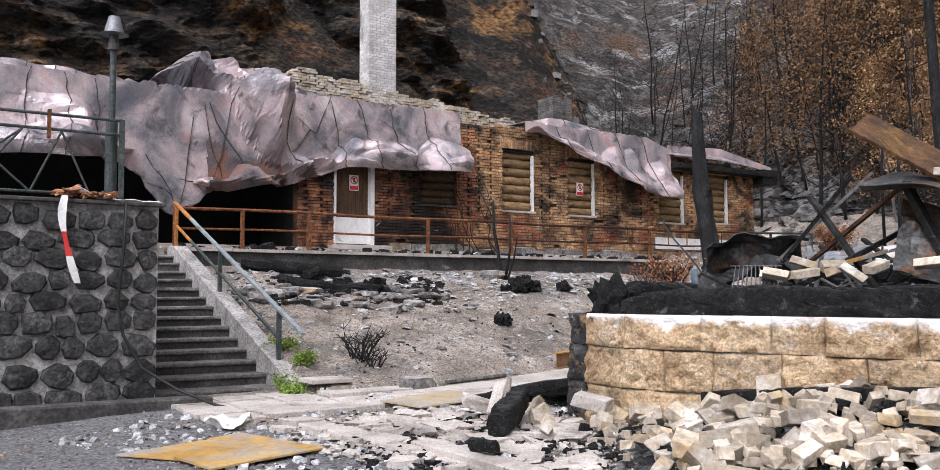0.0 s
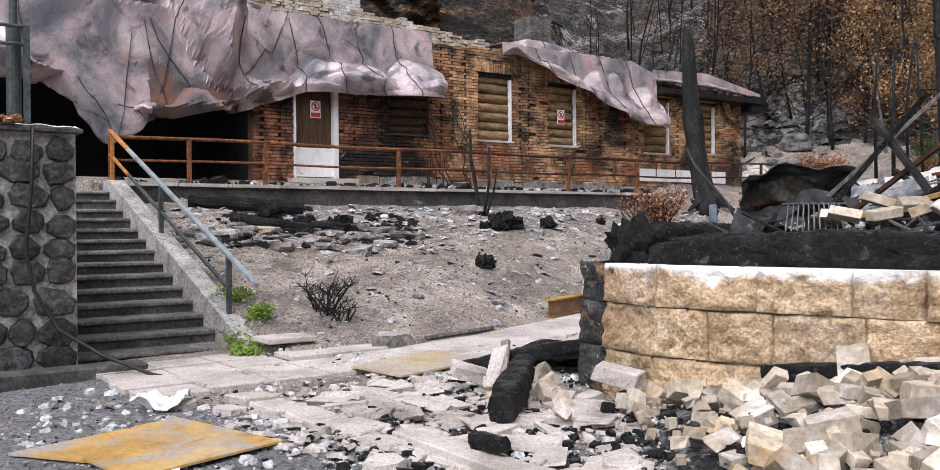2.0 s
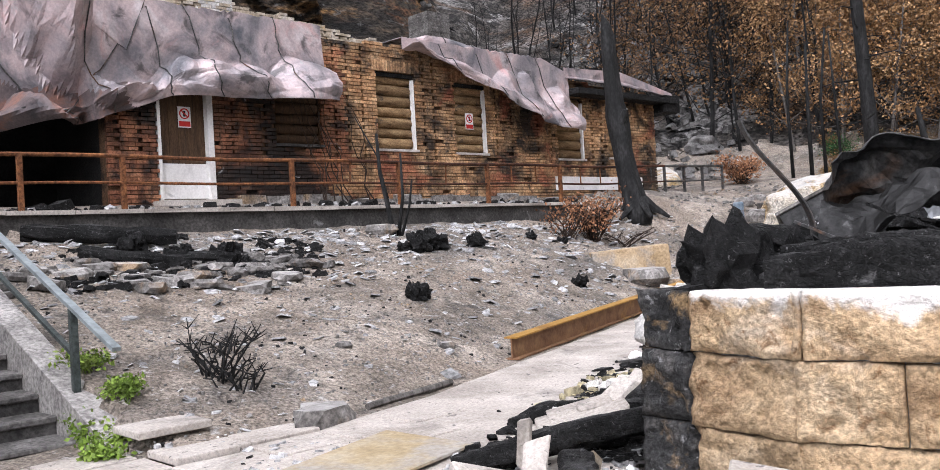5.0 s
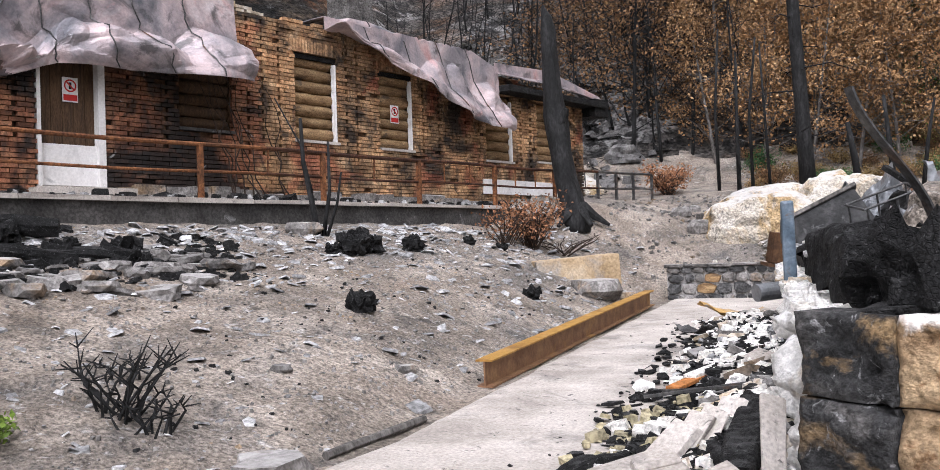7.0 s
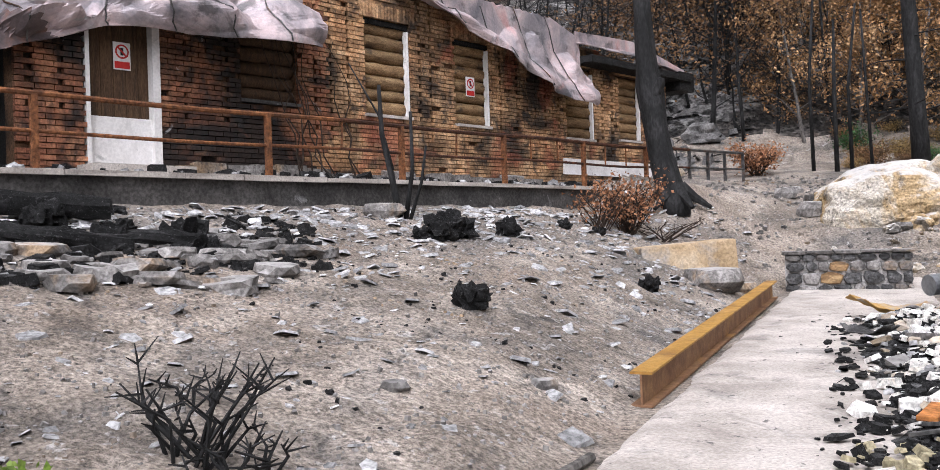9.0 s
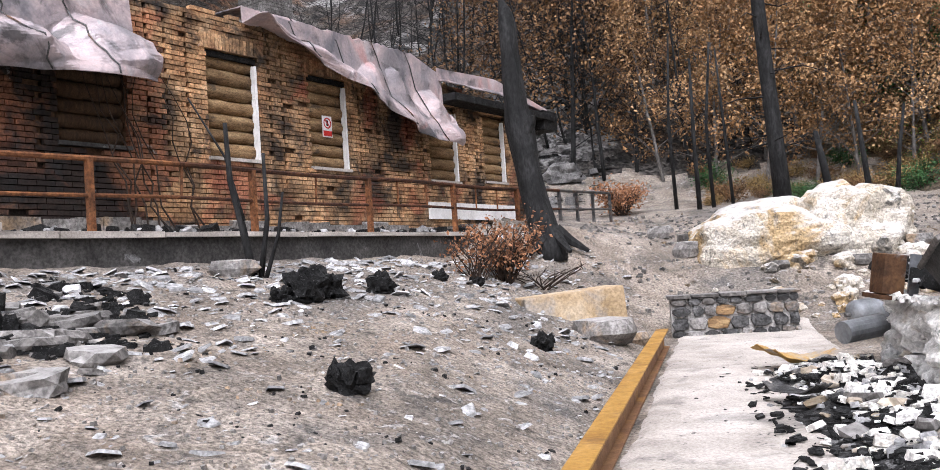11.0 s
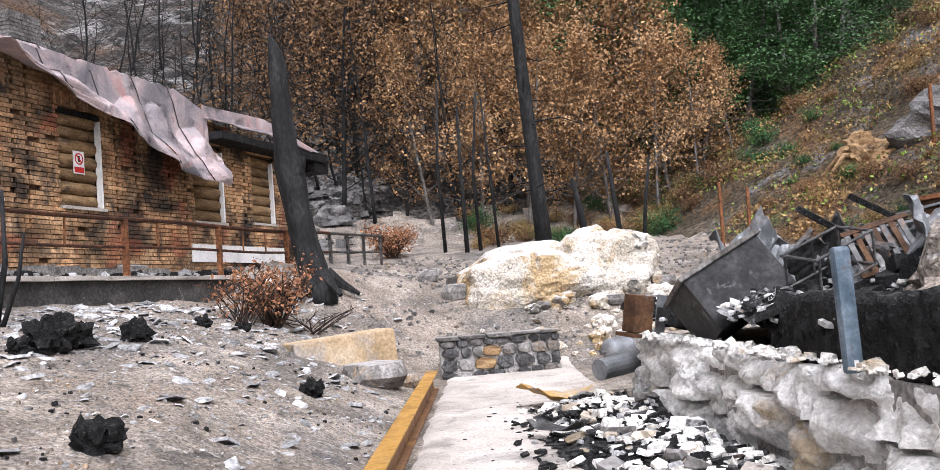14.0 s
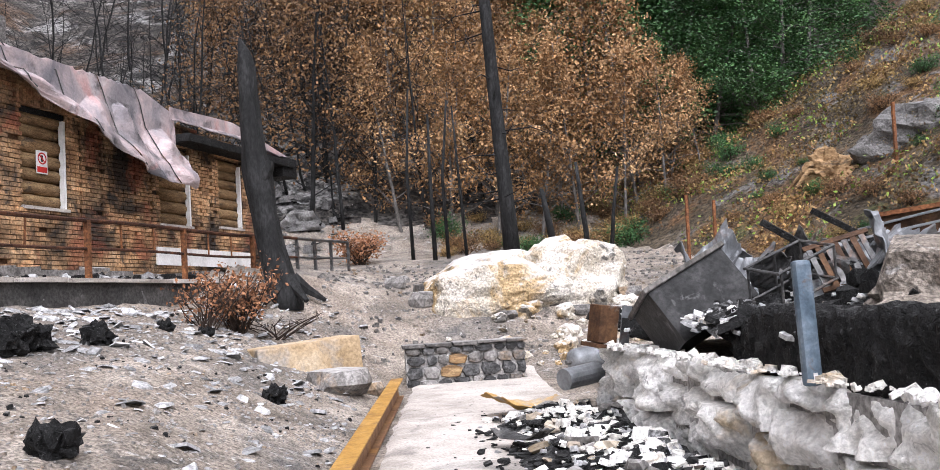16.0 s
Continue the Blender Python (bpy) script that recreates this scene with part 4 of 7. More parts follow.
def ashlar(base, m0, u0, u1, z0, z1, mt, r, amp, edge_w, push=None, chip=0.3):
    """One rough-faced block of a wall, its face towards -y of m0."""
    bm = bmesh.new()
    nx = max(6, int((u1 - u0) / 0.03))
    nz = max(8, int((z1 - z0) / 0.03))
    seed = r.uniform(0, 90)
    tilt = (r.uniform(-0.06, 0.06) * chip, r.uniform(-0.08, 0.08) * chip)
    g = []
    push = r.uniform(-0.012, 0.015) if push is None else push
    for k in range(nz + 1):
        row = []
        for i in range(nx + 1):
            fu, fz = i / nx, k / nz
            u = u0 + 0.005 + (u1 - u0 - 0.01) * fu
            z = z0 + 0.005 + (z1 - z0 - 0.01) * fz
            edge = min(fu * (u1 - u0), (1 - fu) * (u1 - u0), fz * (z1 - z0), (1 - fz) * (z1 - z0))
            q = m0 @ Vector((u, 0, z))
            d = push + amp * fbm(q.x * 2.6, q.y * 2.6, q.z * 3.4, 5) + 0.022 * fbm(q.x * 11, q.y * 11, q.z * 14, 4) + 0.055 * chip * facet(u * 7 + z * 2, z * 9, seed) + tilt[0] * (fu - 0.5) + tilt[1] * (fz - 0.5) - edge_w * (1 - smooth(0, edge_w * 1.1, edge)) * (0.8 + 1.6 * max(0, noise.noise(q * 3.5)))
            d -= 0.05 * smooth(0.42, 0.66, noise.noise(q * 7.0)) + 0.035 * smooth(0.4, 0.6, noise.noise(q * 13.0 + Vector((3, 1, 2))))
            row.append(bm.verts.new(m0 @ Vector((u, -d - 0.01, z + (0.02 * fbm(q.x * 4, q.y * 4) if k == nz else 0)))))
        g.append(row)
    for k in range(nz):
        for i in range(nx):
            bm.faces.new((g[k][i], g[k][i + 1], g[k + 1][i + 1], g[k + 1][i]))
    bt = [bm.verts.new(m0 @ Vector((u0 + (u1 - u0) * i / nx, 0.3, z1 - 0.006))) for i in range(nx + 1)]
    for i in range(nx):
        bm.faces.new((g[nz][i], g[nz][i + 1], bt[i + 1], bt[i]))
    for i in (0, nx):
        bb = bm.verts.new(m0 @ Vector((u0 if i == 0 else u1, 0.3, z0 + 0.006)))
        bm.faces.new([g[k][i] for k in range(nz + 1)] + [bt[i], bb])
    part("block", bm, mt, base, smooth_shade=True)


# ---- sandstone base of the burnt log building ----
def build_base():
    base = thing("wall_sandstone", Matrix(), "coursed sandstone base wall, scorched and ash-topped", "wall", kind="structure")
    line = [(-5.02, 9.03), (-4.68, 8.80), (-4.1, 8.45), (1.5, 7.97), (6.0, 7.6)]
    bm = bmesh.new()
    top = 1.02
    # filled core a little behind the faces
    core = [(-4.66, 18.6), (-4.84, 9.15), (-4.64, 8.86), (-4.06, 8.52), (6.0, 7.7), (6.0, 9.2), (-4.3, 9.3), (-4.3, 18.6)]
    a = [bm.verts.new((x, y, -0.4)) for x, y in core]
    b = [bm.verts.new((x, y, 0.98)) for x, y in core]
    bm.faces.new(a[::-1])
    bm.faces.new(b)
    for i in range(len(core)):
        j = (i + 1) % len(core)
        bm.faces.new((a[i], a[j], b[j], b[i]))
    part("core", bm, MORTAR, base)
    r = random.Random(11)
    courses = [(-0.1, 0.36), (0.36, 0.76), (0.76, 1.1)]
    joints = ((0.0, 0.95, 1.75, 2.6, 3.3, 4.1, 4.9, 5.62), (0.5, 1.0, 1.665, 2.4, 3.0, 3.9, 4.7, 5.62), (0.05, 0.88, 1.57, 2.05, 2.8, 3.5, 4.4, 5.62))
    for ci, (z0, z1) in enumerate(courses):
        for (x0, y0), (x1, y1), near_black in ((line[0], line[1], 1), (line[1], line[2], 0), (line[2], line[3], 0), (line[3], line[4], 0)):
            length = math.hypot(x1 - x0, y1 - y0)
            yaw = math.degrees(math.atan2(y1 - y0, x1 - x0))
            m0 = pose(x0, y0, 0, 0, 0, yaw)
            if near_black or length < 1:
                parts_ = [(0, length)]
            else:
                stops = [0.0] + [j for j in joints[ci] if 0.03 < j < length - 0.2] + [length]
                parts_ = list(zip(stops, stops[1:]))
            for u0, u1 in parts_:
                ashlar(base, m0, u0, u1, z0, z1, SOOT_STONE if near_black else SANDSTONE, r, 0.05, 0.018)
    # rough limewashed rubble along the path
    m0 = pose(side_x(18.6), 18.6, 0, 0, 0, math.degrees(math.atan2(9.05 - 18.6, side_x(9.05) - side_x(18.6))))
    u = 0.0
    while u < 9.5:
        w = min(r.uniform(0.35, 0.8), 9.55 - u)
        z = -0.1
        while z < 1.0:
            h = r.uniform(0.22, 0.48)
            if z + h > 0.85:
                h = 1.05 - z + r.uniform(-0.04, 0.04)
            split = r.random() < 0.35 and w > 0.5
            for a, b in (((0, 0.45), (0.45, 1)) if split else ((0, 1),)):
                ashlar(base, m0, u + w * a + r.uniform(0.0, 0.035), u + w * b - r.uniform(0.0, 0.035), z + r.uniform(0.0, 0.03), z + h - r.uniform(0.0, 0.03), LIMEWASH, r, 0.1, 0.075, r.uniform(-0.09, 0.06), chip=1.5)
            z += h
        u += w
    return base


base = build_base()


# ---- path, beam, block, low wall, boulders ----
def put(x, y, rz=0.0, dz=0.0, rx=0.0, ry=0.0):
    return pose(x, y, ground_z(x, y) + dz, rx, ry, rz)


def build_path():
    path = thing("path", Matrix(), "pale ash-dusted concrete path running between beam and rubble", "path", kind="structure")
    bm = bmesh.new()
    r = random.Random(2)
    ys = axis(((8.6, 23.6, 0.15),))
    g = []
    for y in ys:
        row = []
        xl, xr = -7.62 + (y - 13.5) * 0.075, -5.0 + 0.03 * (y - 12)
        if y < 11.5:
            xl -= (11.5 - y) * 0.12
        for i in range(15):
            x = xl + (xr - xl) * i / 14
            row.append(bm.verts.new((x, y, path_z(y) + 0.03 + 0.012 * fbm(x, y) - (0.06 if i in (0, 14) else 0))))
        g.append(row)
    for a, b in zip(g, g[1:]):
        for i in range(14):
            bm.faces.new((a[i], a[i + 1], b[i + 1], b[i]))
    part("concrete_strip", bm, CONCRETE_PALE, path, smooth_shade=True)
    # slabs before the stairs
    u = 0
    for i in range(9):
        for j in range(4):
            w, d = 0.62, 0.5
            m = H @ pose(-12.4 + i * w + 0.05 * (j % 2), -(9.0 + 0.25 + j * d), 0, 0, 0, r.uniform(-2, 2))
            p = m.translation
            if p.x > -5.9 or (i > 5 and j > 2) or 9.25 + j * d < 9.2 + (i * w - 1.8) * 0.45:
                continue
            bm = boxes((-w / 2 + 0.01, w / 2 - 0.01, -d / 2 + 0.01, d / 2 - 0.01, -0.06, 0.0))
            part("slab", bevelled(bm, 0.008), CONCRETE_PALE, path, m=Matrix.Translation((0, 0, ground_z(p.x, p.y, False) + 0.04 + r.uniform(-0.008, 0.008))) @ m)


build_path()


def build_beam():
    beam = thing("steel_beam", look((-7.68, 13.45, 0.195), (-7.08, 21.4, 0.42)) @ pose(0, 0, 0, -90, 0, 0) , "rust-brown steel I-beam lying along the path edge", "beam")
    length = 7.97
    part("web", boxes((-0.008, 0.008, 0, length, -0.115, 0.115)), RUST_BEAM, beam)
    part("top_flange", boxes((-0.085, 0.085, 0, length, 0.115, 0.133)), RUST_TOP, beam)
    part("bottom_flange", boxes((-0.085, 0.085, 0, length, -0.133, -0.115)), RUST_BEAM, beam)


build_beam()
bm = boxes((-1.5, 0.0, -0.25, 0.5, -0.6, 0.85))
cb = part("concrete_block", bevelled(bm, 0.03, 2), BLOCKSTONE, m=pose(-7.62, 21.62, 0.37, 0, -4, 22))
tagged(cb, "pale square-edged concrete block at the path's end", "concrete block")


def build_low_wall():
    w = thing("wall_low", pose(-6.92, 22.9, 0, 0, 0, 2), "low dark rubble wall with a flat coping across the path's end", "wall", kind="structure")
    part("mortar_bed", boxes((0, 1.95, 0.04, 0.5, -0.2, 0.9)), MORTAR, w)
    shapes = [stone_mesh("stone", 1, 1, 1, 30 + k, (BASALT, STONE, BASALT, STONE, BASALT, STONE, BASALT, LOG, STONE, BASALT)[k], rough=0.22) for k in range(10)]
    r = random.Random(8)
    z = 0.1
    while z < 0.85:
        h = min(r.uniform(0.13, 0.22), 0.9 - z)
        x = 0.0
        while x < 1.9:
            q = min(r.uniform(0.16, 0.36), 1.97 - x)
            piece("stone", r.choice(shapes), w, Matrix.Translation((x + q / 2, 0.04, z + h / 2)) @ Matrix.Diagonal((q * 1.05, 0.07, h * 1.05, 1)))
            x += q
        z += h
    x = -0.04
    while x < 1.95:
        q = r.uniform(0.3, 0.55)
        bm = bmesh.new()
        box(bm, x, min(x + q, 2.0) - 0.015, -0.06, 0.55, 0.9, 0.955, wob=0.014, rnd=r)
        part("coping_stone", bevelled(bm, 0.01), STONE, w)
        x += q


build_low_wall()


def boulder(x, y, sx, sy, sz, seed, label, rz=0, m=BOULDER, dz=0.0, rough=0.3, sub=5):
    b = part("boulder", rock_bm(sx, sy, sz, seed, sub, rough, 1.1), m, m=put(x, y, rz, dz), smooth_shade=False)
    return tagged(b, label, "boulder")


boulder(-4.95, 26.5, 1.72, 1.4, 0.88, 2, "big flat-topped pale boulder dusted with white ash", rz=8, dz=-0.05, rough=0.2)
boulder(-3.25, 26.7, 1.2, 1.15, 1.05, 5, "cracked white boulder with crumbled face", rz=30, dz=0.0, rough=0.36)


# ---- trees ----
def grow(r, h, r0, lean=0.06, limbs=14, start=0.3, spread=0.45, up=0.55, twigs=3, n=7, kink=0.05):
    """Trunk and limbs as one bmesh each, and the twig ends for leaves."""
    trunk, limb, ends = bmesh.new(), bmesh.new(), []
    pts = []
    x = y = 0.0
    dx, dy = r.uniform(-lean, lean), r.uniform(-lean, lean)
    for i in range(9):
        k = i / 8
        pts.append(Vector((x, y, -0.3 + (h + 0.3) * k)))
        x += dx * h / 8 + r.uniform(-kink, kink)
        y += dy * h / 8 + r.uniform(-kink, kink)
    tube(trunk, pts, r0 * 0.85, r0 * 0.12, n=n, rough=0.2)
    for i in range(limbs):
        k = start + (0.97 - start) * (i + r.random()) / limbs
        q = k * 8
        j = min(7, int(q))
        p = pts[j].lerp(pts[j + 1], q - j)
        a = r.uniform(0, 6.283)
        ln = h * spread * (1.05 - k) * r.uniform(0.6, 1.2) + 0.3
        d = Vector((math.cos(a), math.sin(a), up * r.uniform(0.5, 1.4)))
        seg = [p]
        for s in range(4):
            d = (d + Vector((r.uniform(-0.3, 0.3), r.uniform(-0.3, 0.3), r.uniform(-0.2, 0.3)))).normalized()
            seg.append(seg[-1] + d * ln / 4)
        tube(limb, seg, r0 * 0.28 * (1.1 - k), 0.006, n=4, cap=False)
        ends += seg[2:]
        for t in range(twigs):
            b = seg[r.randint(1, 4)]
            e = b + Vector((r.uniform(-1, 1), r.uniform(-1, 1), r.uniform(-0.2, 0.8))) * ln * 0.4
            m = b.lerp(e, 0.5) + Vector((r.uniform(-.1, .1), r.uniform(-.1, .1), r.uniform(-.1, .1)))
            tube(limb, [b, m, e], 0.012, 0.004, n=3, cap=False)
            ends += [m, e]
    return trunk, limb, ends


def leaves(ends, per, rad, size, seed, material, flat=0.0, name="crown"):
    """A crown of small separate leaves about the twig ends."""
    g = np.random.default_rng(seed)
    c = np.repeat(np.array([list(e) for e in ends]), per, axis=0)
    n = len(c)
    off = g.normal(0, rad, (n, 3))
    off[:, 2] *= (1 - flat * 0.75)
    c = c + off
    a = g.normal(0, 1, (n, 3))
    a[:, 2] *= (1 - flat)
    a /= np.linalg.norm(a, axis=1)[:, None] + 1e-9
    b = np.cross(a, g.normal(0, 1, (n, 3)) * np.array([1, 1, 1 - flat]) + np.array([0, 0, 0.01 + flat]))
    b /= np.linalg.norm(b, axis=1)[:, None] + 1e-9
    L = (size * g.uniform(0.6, 1.35, n))[:, None]
    v = np.stack((c - a * L * 0.5, c + b * L * 0.3, c + a * L * 0.5, c - b * L * 0.3), 1).reshape(-1, 3)
    me = bpy.data.meshes.new(name)
    me.from_pydata(v.tolist(), [], np.arange(4 * n).reshape(-1, 4).tolist())
    me.materials.append(material)
    return me


def tree_kind(seed, h, r0, bark, leaf, label, per, rad, size, flat=0.0, **kw):
    r = random.Random(seed)
    t = thing("tree", pose(0, 0, 0), label, "tree", "forest trees")
    trunk, limb, ends = grow(r, h, r0, **kw)
    part("trunk", trunk, bark, t, smooth_shade=True)
    tagged(part("branching", limb, bark, t), kind="stuff")
    if leaf:
        ob = new("crown", leaves(ends, per, rad, size, seed, leaf, flat))
        ob.parent = t
    return t


def plant(kinds, spots, r):
    """The first of each kind is moved to its spot, the rest are copies."""
    used = set()
    for x, y, s in spots:
        k = r.randrange(len(kinds))
        m = pose(x, y, ground_z(x, y, False) - 0.05, r.gauss(0, 5), r.gauss(0, 5), r.uniform(0, 360)) @ Matrix.Scale(s, 4)
        if k in used:
            c = copy_thing(kinds[k], Matrix())
            c.matrix_world = m
        else:
            kinds[k].matrix_world = m
            used.add(k)
    for k, t in enumerate(kinds):
        if k not in used:
            for o in (*t.children_recursive, t):
                bpy.data.objects.remove(o)


def scatter(r, n, x0, x1, y0, y1, s0, s1, gap, ok=lambda x, y: True):
    out = []
    tries = 0
    while len(out) < n and tries < n * 40:
        tries += 1
        x, y = r.uniform(x0, x1), r.uniform(y0, y1)
        if ok(x, y) and all((x - a) ** 2 + (y - b) ** 2 > gap * gap for a, b, _ in out):
            out.append((x, y, r.uniform(s0, s1)))
    return out


def build_forest():
    r = random.Random(31)
    brown = [tree_kind(k, 8.5, 0.10, BARK_GREY, BROWN_LEAF, "young beech with scorched orange-brown leaves on a burnt slope", 12, 0.22, 0.14,
                       limbs=26, start=0.12, spread=0.36, twigs=4) for k in range(4)]
    dull = [tree_kind(60 + k, 8.5, 0.10, BARK, DULL_LEAF, "scorched tree with dull brown leaves on a burnt slope", 9, 0.3, 0.12,
                      limbs=26, start=0.12, spread=0.36, twigs=4) for k in range(3)]
    olive = [tree_kind(10 + k, 9.5, 0.11, BARK_GREY, OLIVE_LEAF, "singed tree with thin olive-brown leaves", 10, 0.3, 0.12, limbs=24, start=0.15, spread=0.33, twigs=4) for k in range(3)]
    green = [tree_kind(20 + k, 13, 0.2, BARK_GREY, DARK_LEAF, "tall beech with layered dark green foliage", 34, 0.42, 0.17, flat=0.72,
                       limbs=34, start=0.08, spread=0.42, up=0.12, twigs=4) for k in range(3)]
    bare = [tree_kind(40 + k, 7.5, 0.07, BARK, None, "bare burnt sapling with thin twigs", 0, 0, 0, limbs=20, start=0.2, spread=0.3, twigs=5, kink=0.12) for k in range(4)]
    keep = lambda x, y: -6.8 < x < 2.2 - max(0, y - 40) * 0.12
    plant(brown, scatter(r, 40, -9.5, 3.5, 37.5, 52, 0.6, 1.15, 1.5, keep) + [(-3.6, 37.0, 0.8), (-2.2, 36.8, 0.8), (-0.9, 37.0, 0.75), (0.5, 36.6, 0.7), (-5.0, 37.4, 0.8), (1.9, 36.6, 0.62), (3.2, 36.8, 0.45), (2.4, 37.8, 0.55)], r)
    plant(dull, scatter(r, 26, -14, -6, 38.5, 54, 0.6, 1.15, 1.5), r)
    plant(olive, scatter(r, 26, -18, 0, 44, 66, 0.9, 1.6, 2.4, lambda x, y: x > -12 or y > 52), r)
    plant(green, scatter(r, 26, 2.0, 24, 45, 70, 0.8, 1.35, 2.4, lambda x, y: x < 9 + (y - 44) * 0.9) + [(3.4, 40.6, 0.72), (5.2, 39.8, 0.62), (6.6, 41.0, 0.66), (2.2, 42.6, 0.9), (4.4, 42.6, 0.9), (6.8, 43.4, 0.85), (8.6, 42.2, 0.6), (1.2, 45, 1.0), (9.6, 44.6, 0.7), (5.4, 45.6, 1.0), (4.2, 38.5, 0.6), (5.6, 37.6, 0.52), (7.0, 38.6, 0.58), (8.4, 39.4, 0.58), (9.8, 41, 0.6), (11.2, 42.5, 0.7)], r)
    plant(bare, scatter(r, 60, -22, -1, 37.5, 56, 0.5, 1.2, 0.9, lambda x, y: house_xy(x, y)[0] > 14 and (x < -8 or y < 40))
          + [(-20 + 1.2 * i + r.uniform(-.5, .5), 34 + 1.1 * i * 0.6 + r.uniform(-3, 4), r.uniform(0.6, 1.1)) for i in range(12)], r)


build_forest()


def build_snag():
    t = thing("tree", put(-8.98, 24.75), "charred black broken tree trunk standing by the railing", "tree")
    bm = bmesh.new()
    prof = ((0.0, 0.0, -0.3, 0.40), (0.0, 0.0, 0.05, 0.33), (-0.08, 0.02, 0.35, 0.27), (-0.22, 0.05, 0.9, 0.25), (-0.34, 0.08, 1.5, 0.25), (-0.42, 0.1, 2.0, 0.26), (-0.45, 0.1, 2.3, 0.24),
            (-0.47, 0.1, 2.7, 0.19), (-0.5, 0.1, 3.1, 0.19), (-0.53, 0.1, 3.7, 0.17), (-0.55, 0.1, 4.2, 0.17), (-0.58, 0.1, 4.5, 0.11), (-0.64, 0.1, 4.75, 0.03))
    rings = []
    for i, (x, y, z, q) in enumerate(prof):
        ring = []
        for j in range(18):
            w = 6.283 * j / 18
            k = q * (1 + 0.28 * noise.noise(Vector((math.cos(w) * 1.6, math.sin(w) * 1.6, z * 0.9))) + 0.16 * noise.noise(Vector((math.cos(w) * 5, math.sin(w) * 5, z * 2.2))))
            ring.append(bm.verts.new((x + k * math.cos(w), y + k * math.sin(w), z + (0.12 * noise.noise(Vector((j * 0.9, 0, 3))) if i == 12 else 0))))
        rings.append(ring)
    for p, q in zip(rings, rings[1:]):
        for j in range(18):
            bm.faces.new((p[j], p[(j + 1) % 18], q[(j + 1) % 18], q[j]))
    bm.faces.new(rings[0])
    bm.faces.new(rings[-1][::-1])
    part("trunk", bm, BARK, t, smooth_shade=True)
    bm = bmesh.new()
    tube(bm, [(-0.35, 0.0, 2.05), (-0.2, -0.06, 2.3), (-0.16, -0.08, 2.42)], 0.13, 0.07, n=9, rough=0.35)
    part("branch_stub", bm, BARK, t)
    bm = bmesh.new()
    for k in range(6):
        w = k * 1.07
        tube(bm, [(0.12 * math.cos(w), 0.12 * math.sin(w), 0.28), (0.38 * math.cos(w), 0.38 * math.sin(w), 0.06), (0.7 * math.cos(w), 0.7 * math.sin(w), -0.15)], 0.13, 0.04, n=6, rough=0.3)
    part("root_flare", bm, BARK, t)
    # the tall burnt pine behind the boulder
    t = thing("tree", pose(-4.05, 31.0, ground_z(-4.05, 31.0, False)), "tall burnt pine with short dead branch stubs", "tree")
    bm = bmesh.new()
    tube(bm, [(0.1, 0, -0.4), (0, 0, 2), (-0.15, 0, 5), (-0.3, 0, 9), (-0.5, 0, 14)], 0.23, 0.1, n=12, rough=0.2)
    part("trunk", bm, BARK, t, smooth_shade=True)
    r = random.Random(9)
    bm = bmesh.new()
    for i in range(44):
        z = r.uniform(1.5, 13)
        a = r.uniform(0, 6.28)
        ln = r.uniform(0.4, 1.5)
        x = -0.035 * z
        tube(bm, [(x, 0, z), (x + math.cos(a) * ln * 0.6, math.sin(a) * ln * 0.6, z + r.uniform(-0.1, 0.12)), (x + math.cos(a) * ln, math.sin(a) * ln, z + r.uniform(-0.25, 0.15))], 0.025, 0.006, n=4, cap=False)
    tagged(part("dead_branching", bm, BARK, t), kind="stuff")
    for x, y, h, rr in ((-1.7, 32.2, 2.6, 0.09), (-2.5, 32.8, 1.9, 0.12), (-0.9, 33.2, 2.4, 0.07), (-5.4, 34, 4.6, 0.06), (-5.8, 33.8, 4.2, 0.07), (-6.4, 34.3, 5, 0.06), (-4.9, 33.6, 4.4, 0.05)):
        t = thing("sapling", pose(x, y, ground_z(x, y, False)), "thin scorched bare sapling", "sapling", "scorched stems")
        bm = bmesh.new()
        tube(bm, [(0, 0, -0.3), (r.uniform(-.2, .2), 0, h * 0.5), (r.uniform(-.4, .4), 0, h)], rr, rr * 0.5, n=7, rough=0.3)
        part("trunk", bm, BARK, t, smooth_shade=True)
    # pale trunks among the green
    for x, y, h, rr, lean in ((7.6, 43.2, 17, 0.26, -0.05), (10.6, 43.5, 16, 0.24, -0.08), (5.6, 44.5, 16, 0.26, 0.0), (12.9, 42.7, 15, 0.3, -0.1), (14.5, 46, 15, 0.25, -0.1)):
        t = thing("tree", pose(x, y, ground_z(x, y, False)), "tall pale grey beech trunk in the wood", "tree", "pale beech trunks")
        bm = bmesh.new()
        tube(bm, [(0, 0, -0.5), (lean * h * 0.3, 0, h * 0.3), (lean * h * 0.6 + 0.2, 0, h * 0.6), (lean * h, 0, h)], rr, rr * 0.5, n=10, rough=0.1)
        part("trunk", bm, STONE, t, smooth_shade=True)


build_snag()


# ---- debris on and round the burnt building ----
def log_thing(name, p0, p1, r0, label, mt=CHAR, r1=None, rough=0.3, seg=9, n=12, group="", sag=0.0, cat="log"):
    p0, p1 = Vector(p0), Vector(p1)
    bm = bmesh.new()
    rr = random.Random(int(abs(p0.x * 91 + p1.y * 37) * 10))
    pts = []
    for i in range(seg + 1):
        p = p0.lerp(p1, i / seg) - p0
        p.z -= sag * math.sin(math.pi * i / seg)
        pts.append(p + Vector((rr.uniform(-1, 1), rr.uniform(-1, 1), rr.uniform(-1, 1))) * r0 * 0.07)
    tube(bm, pts, r0, r1 or r0 * 0.9, n=n, rough=rough, seed=p0.x)
    return tagged(part(name, bm, mt, m=Matrix.Translation(p0)), label, cat, group)


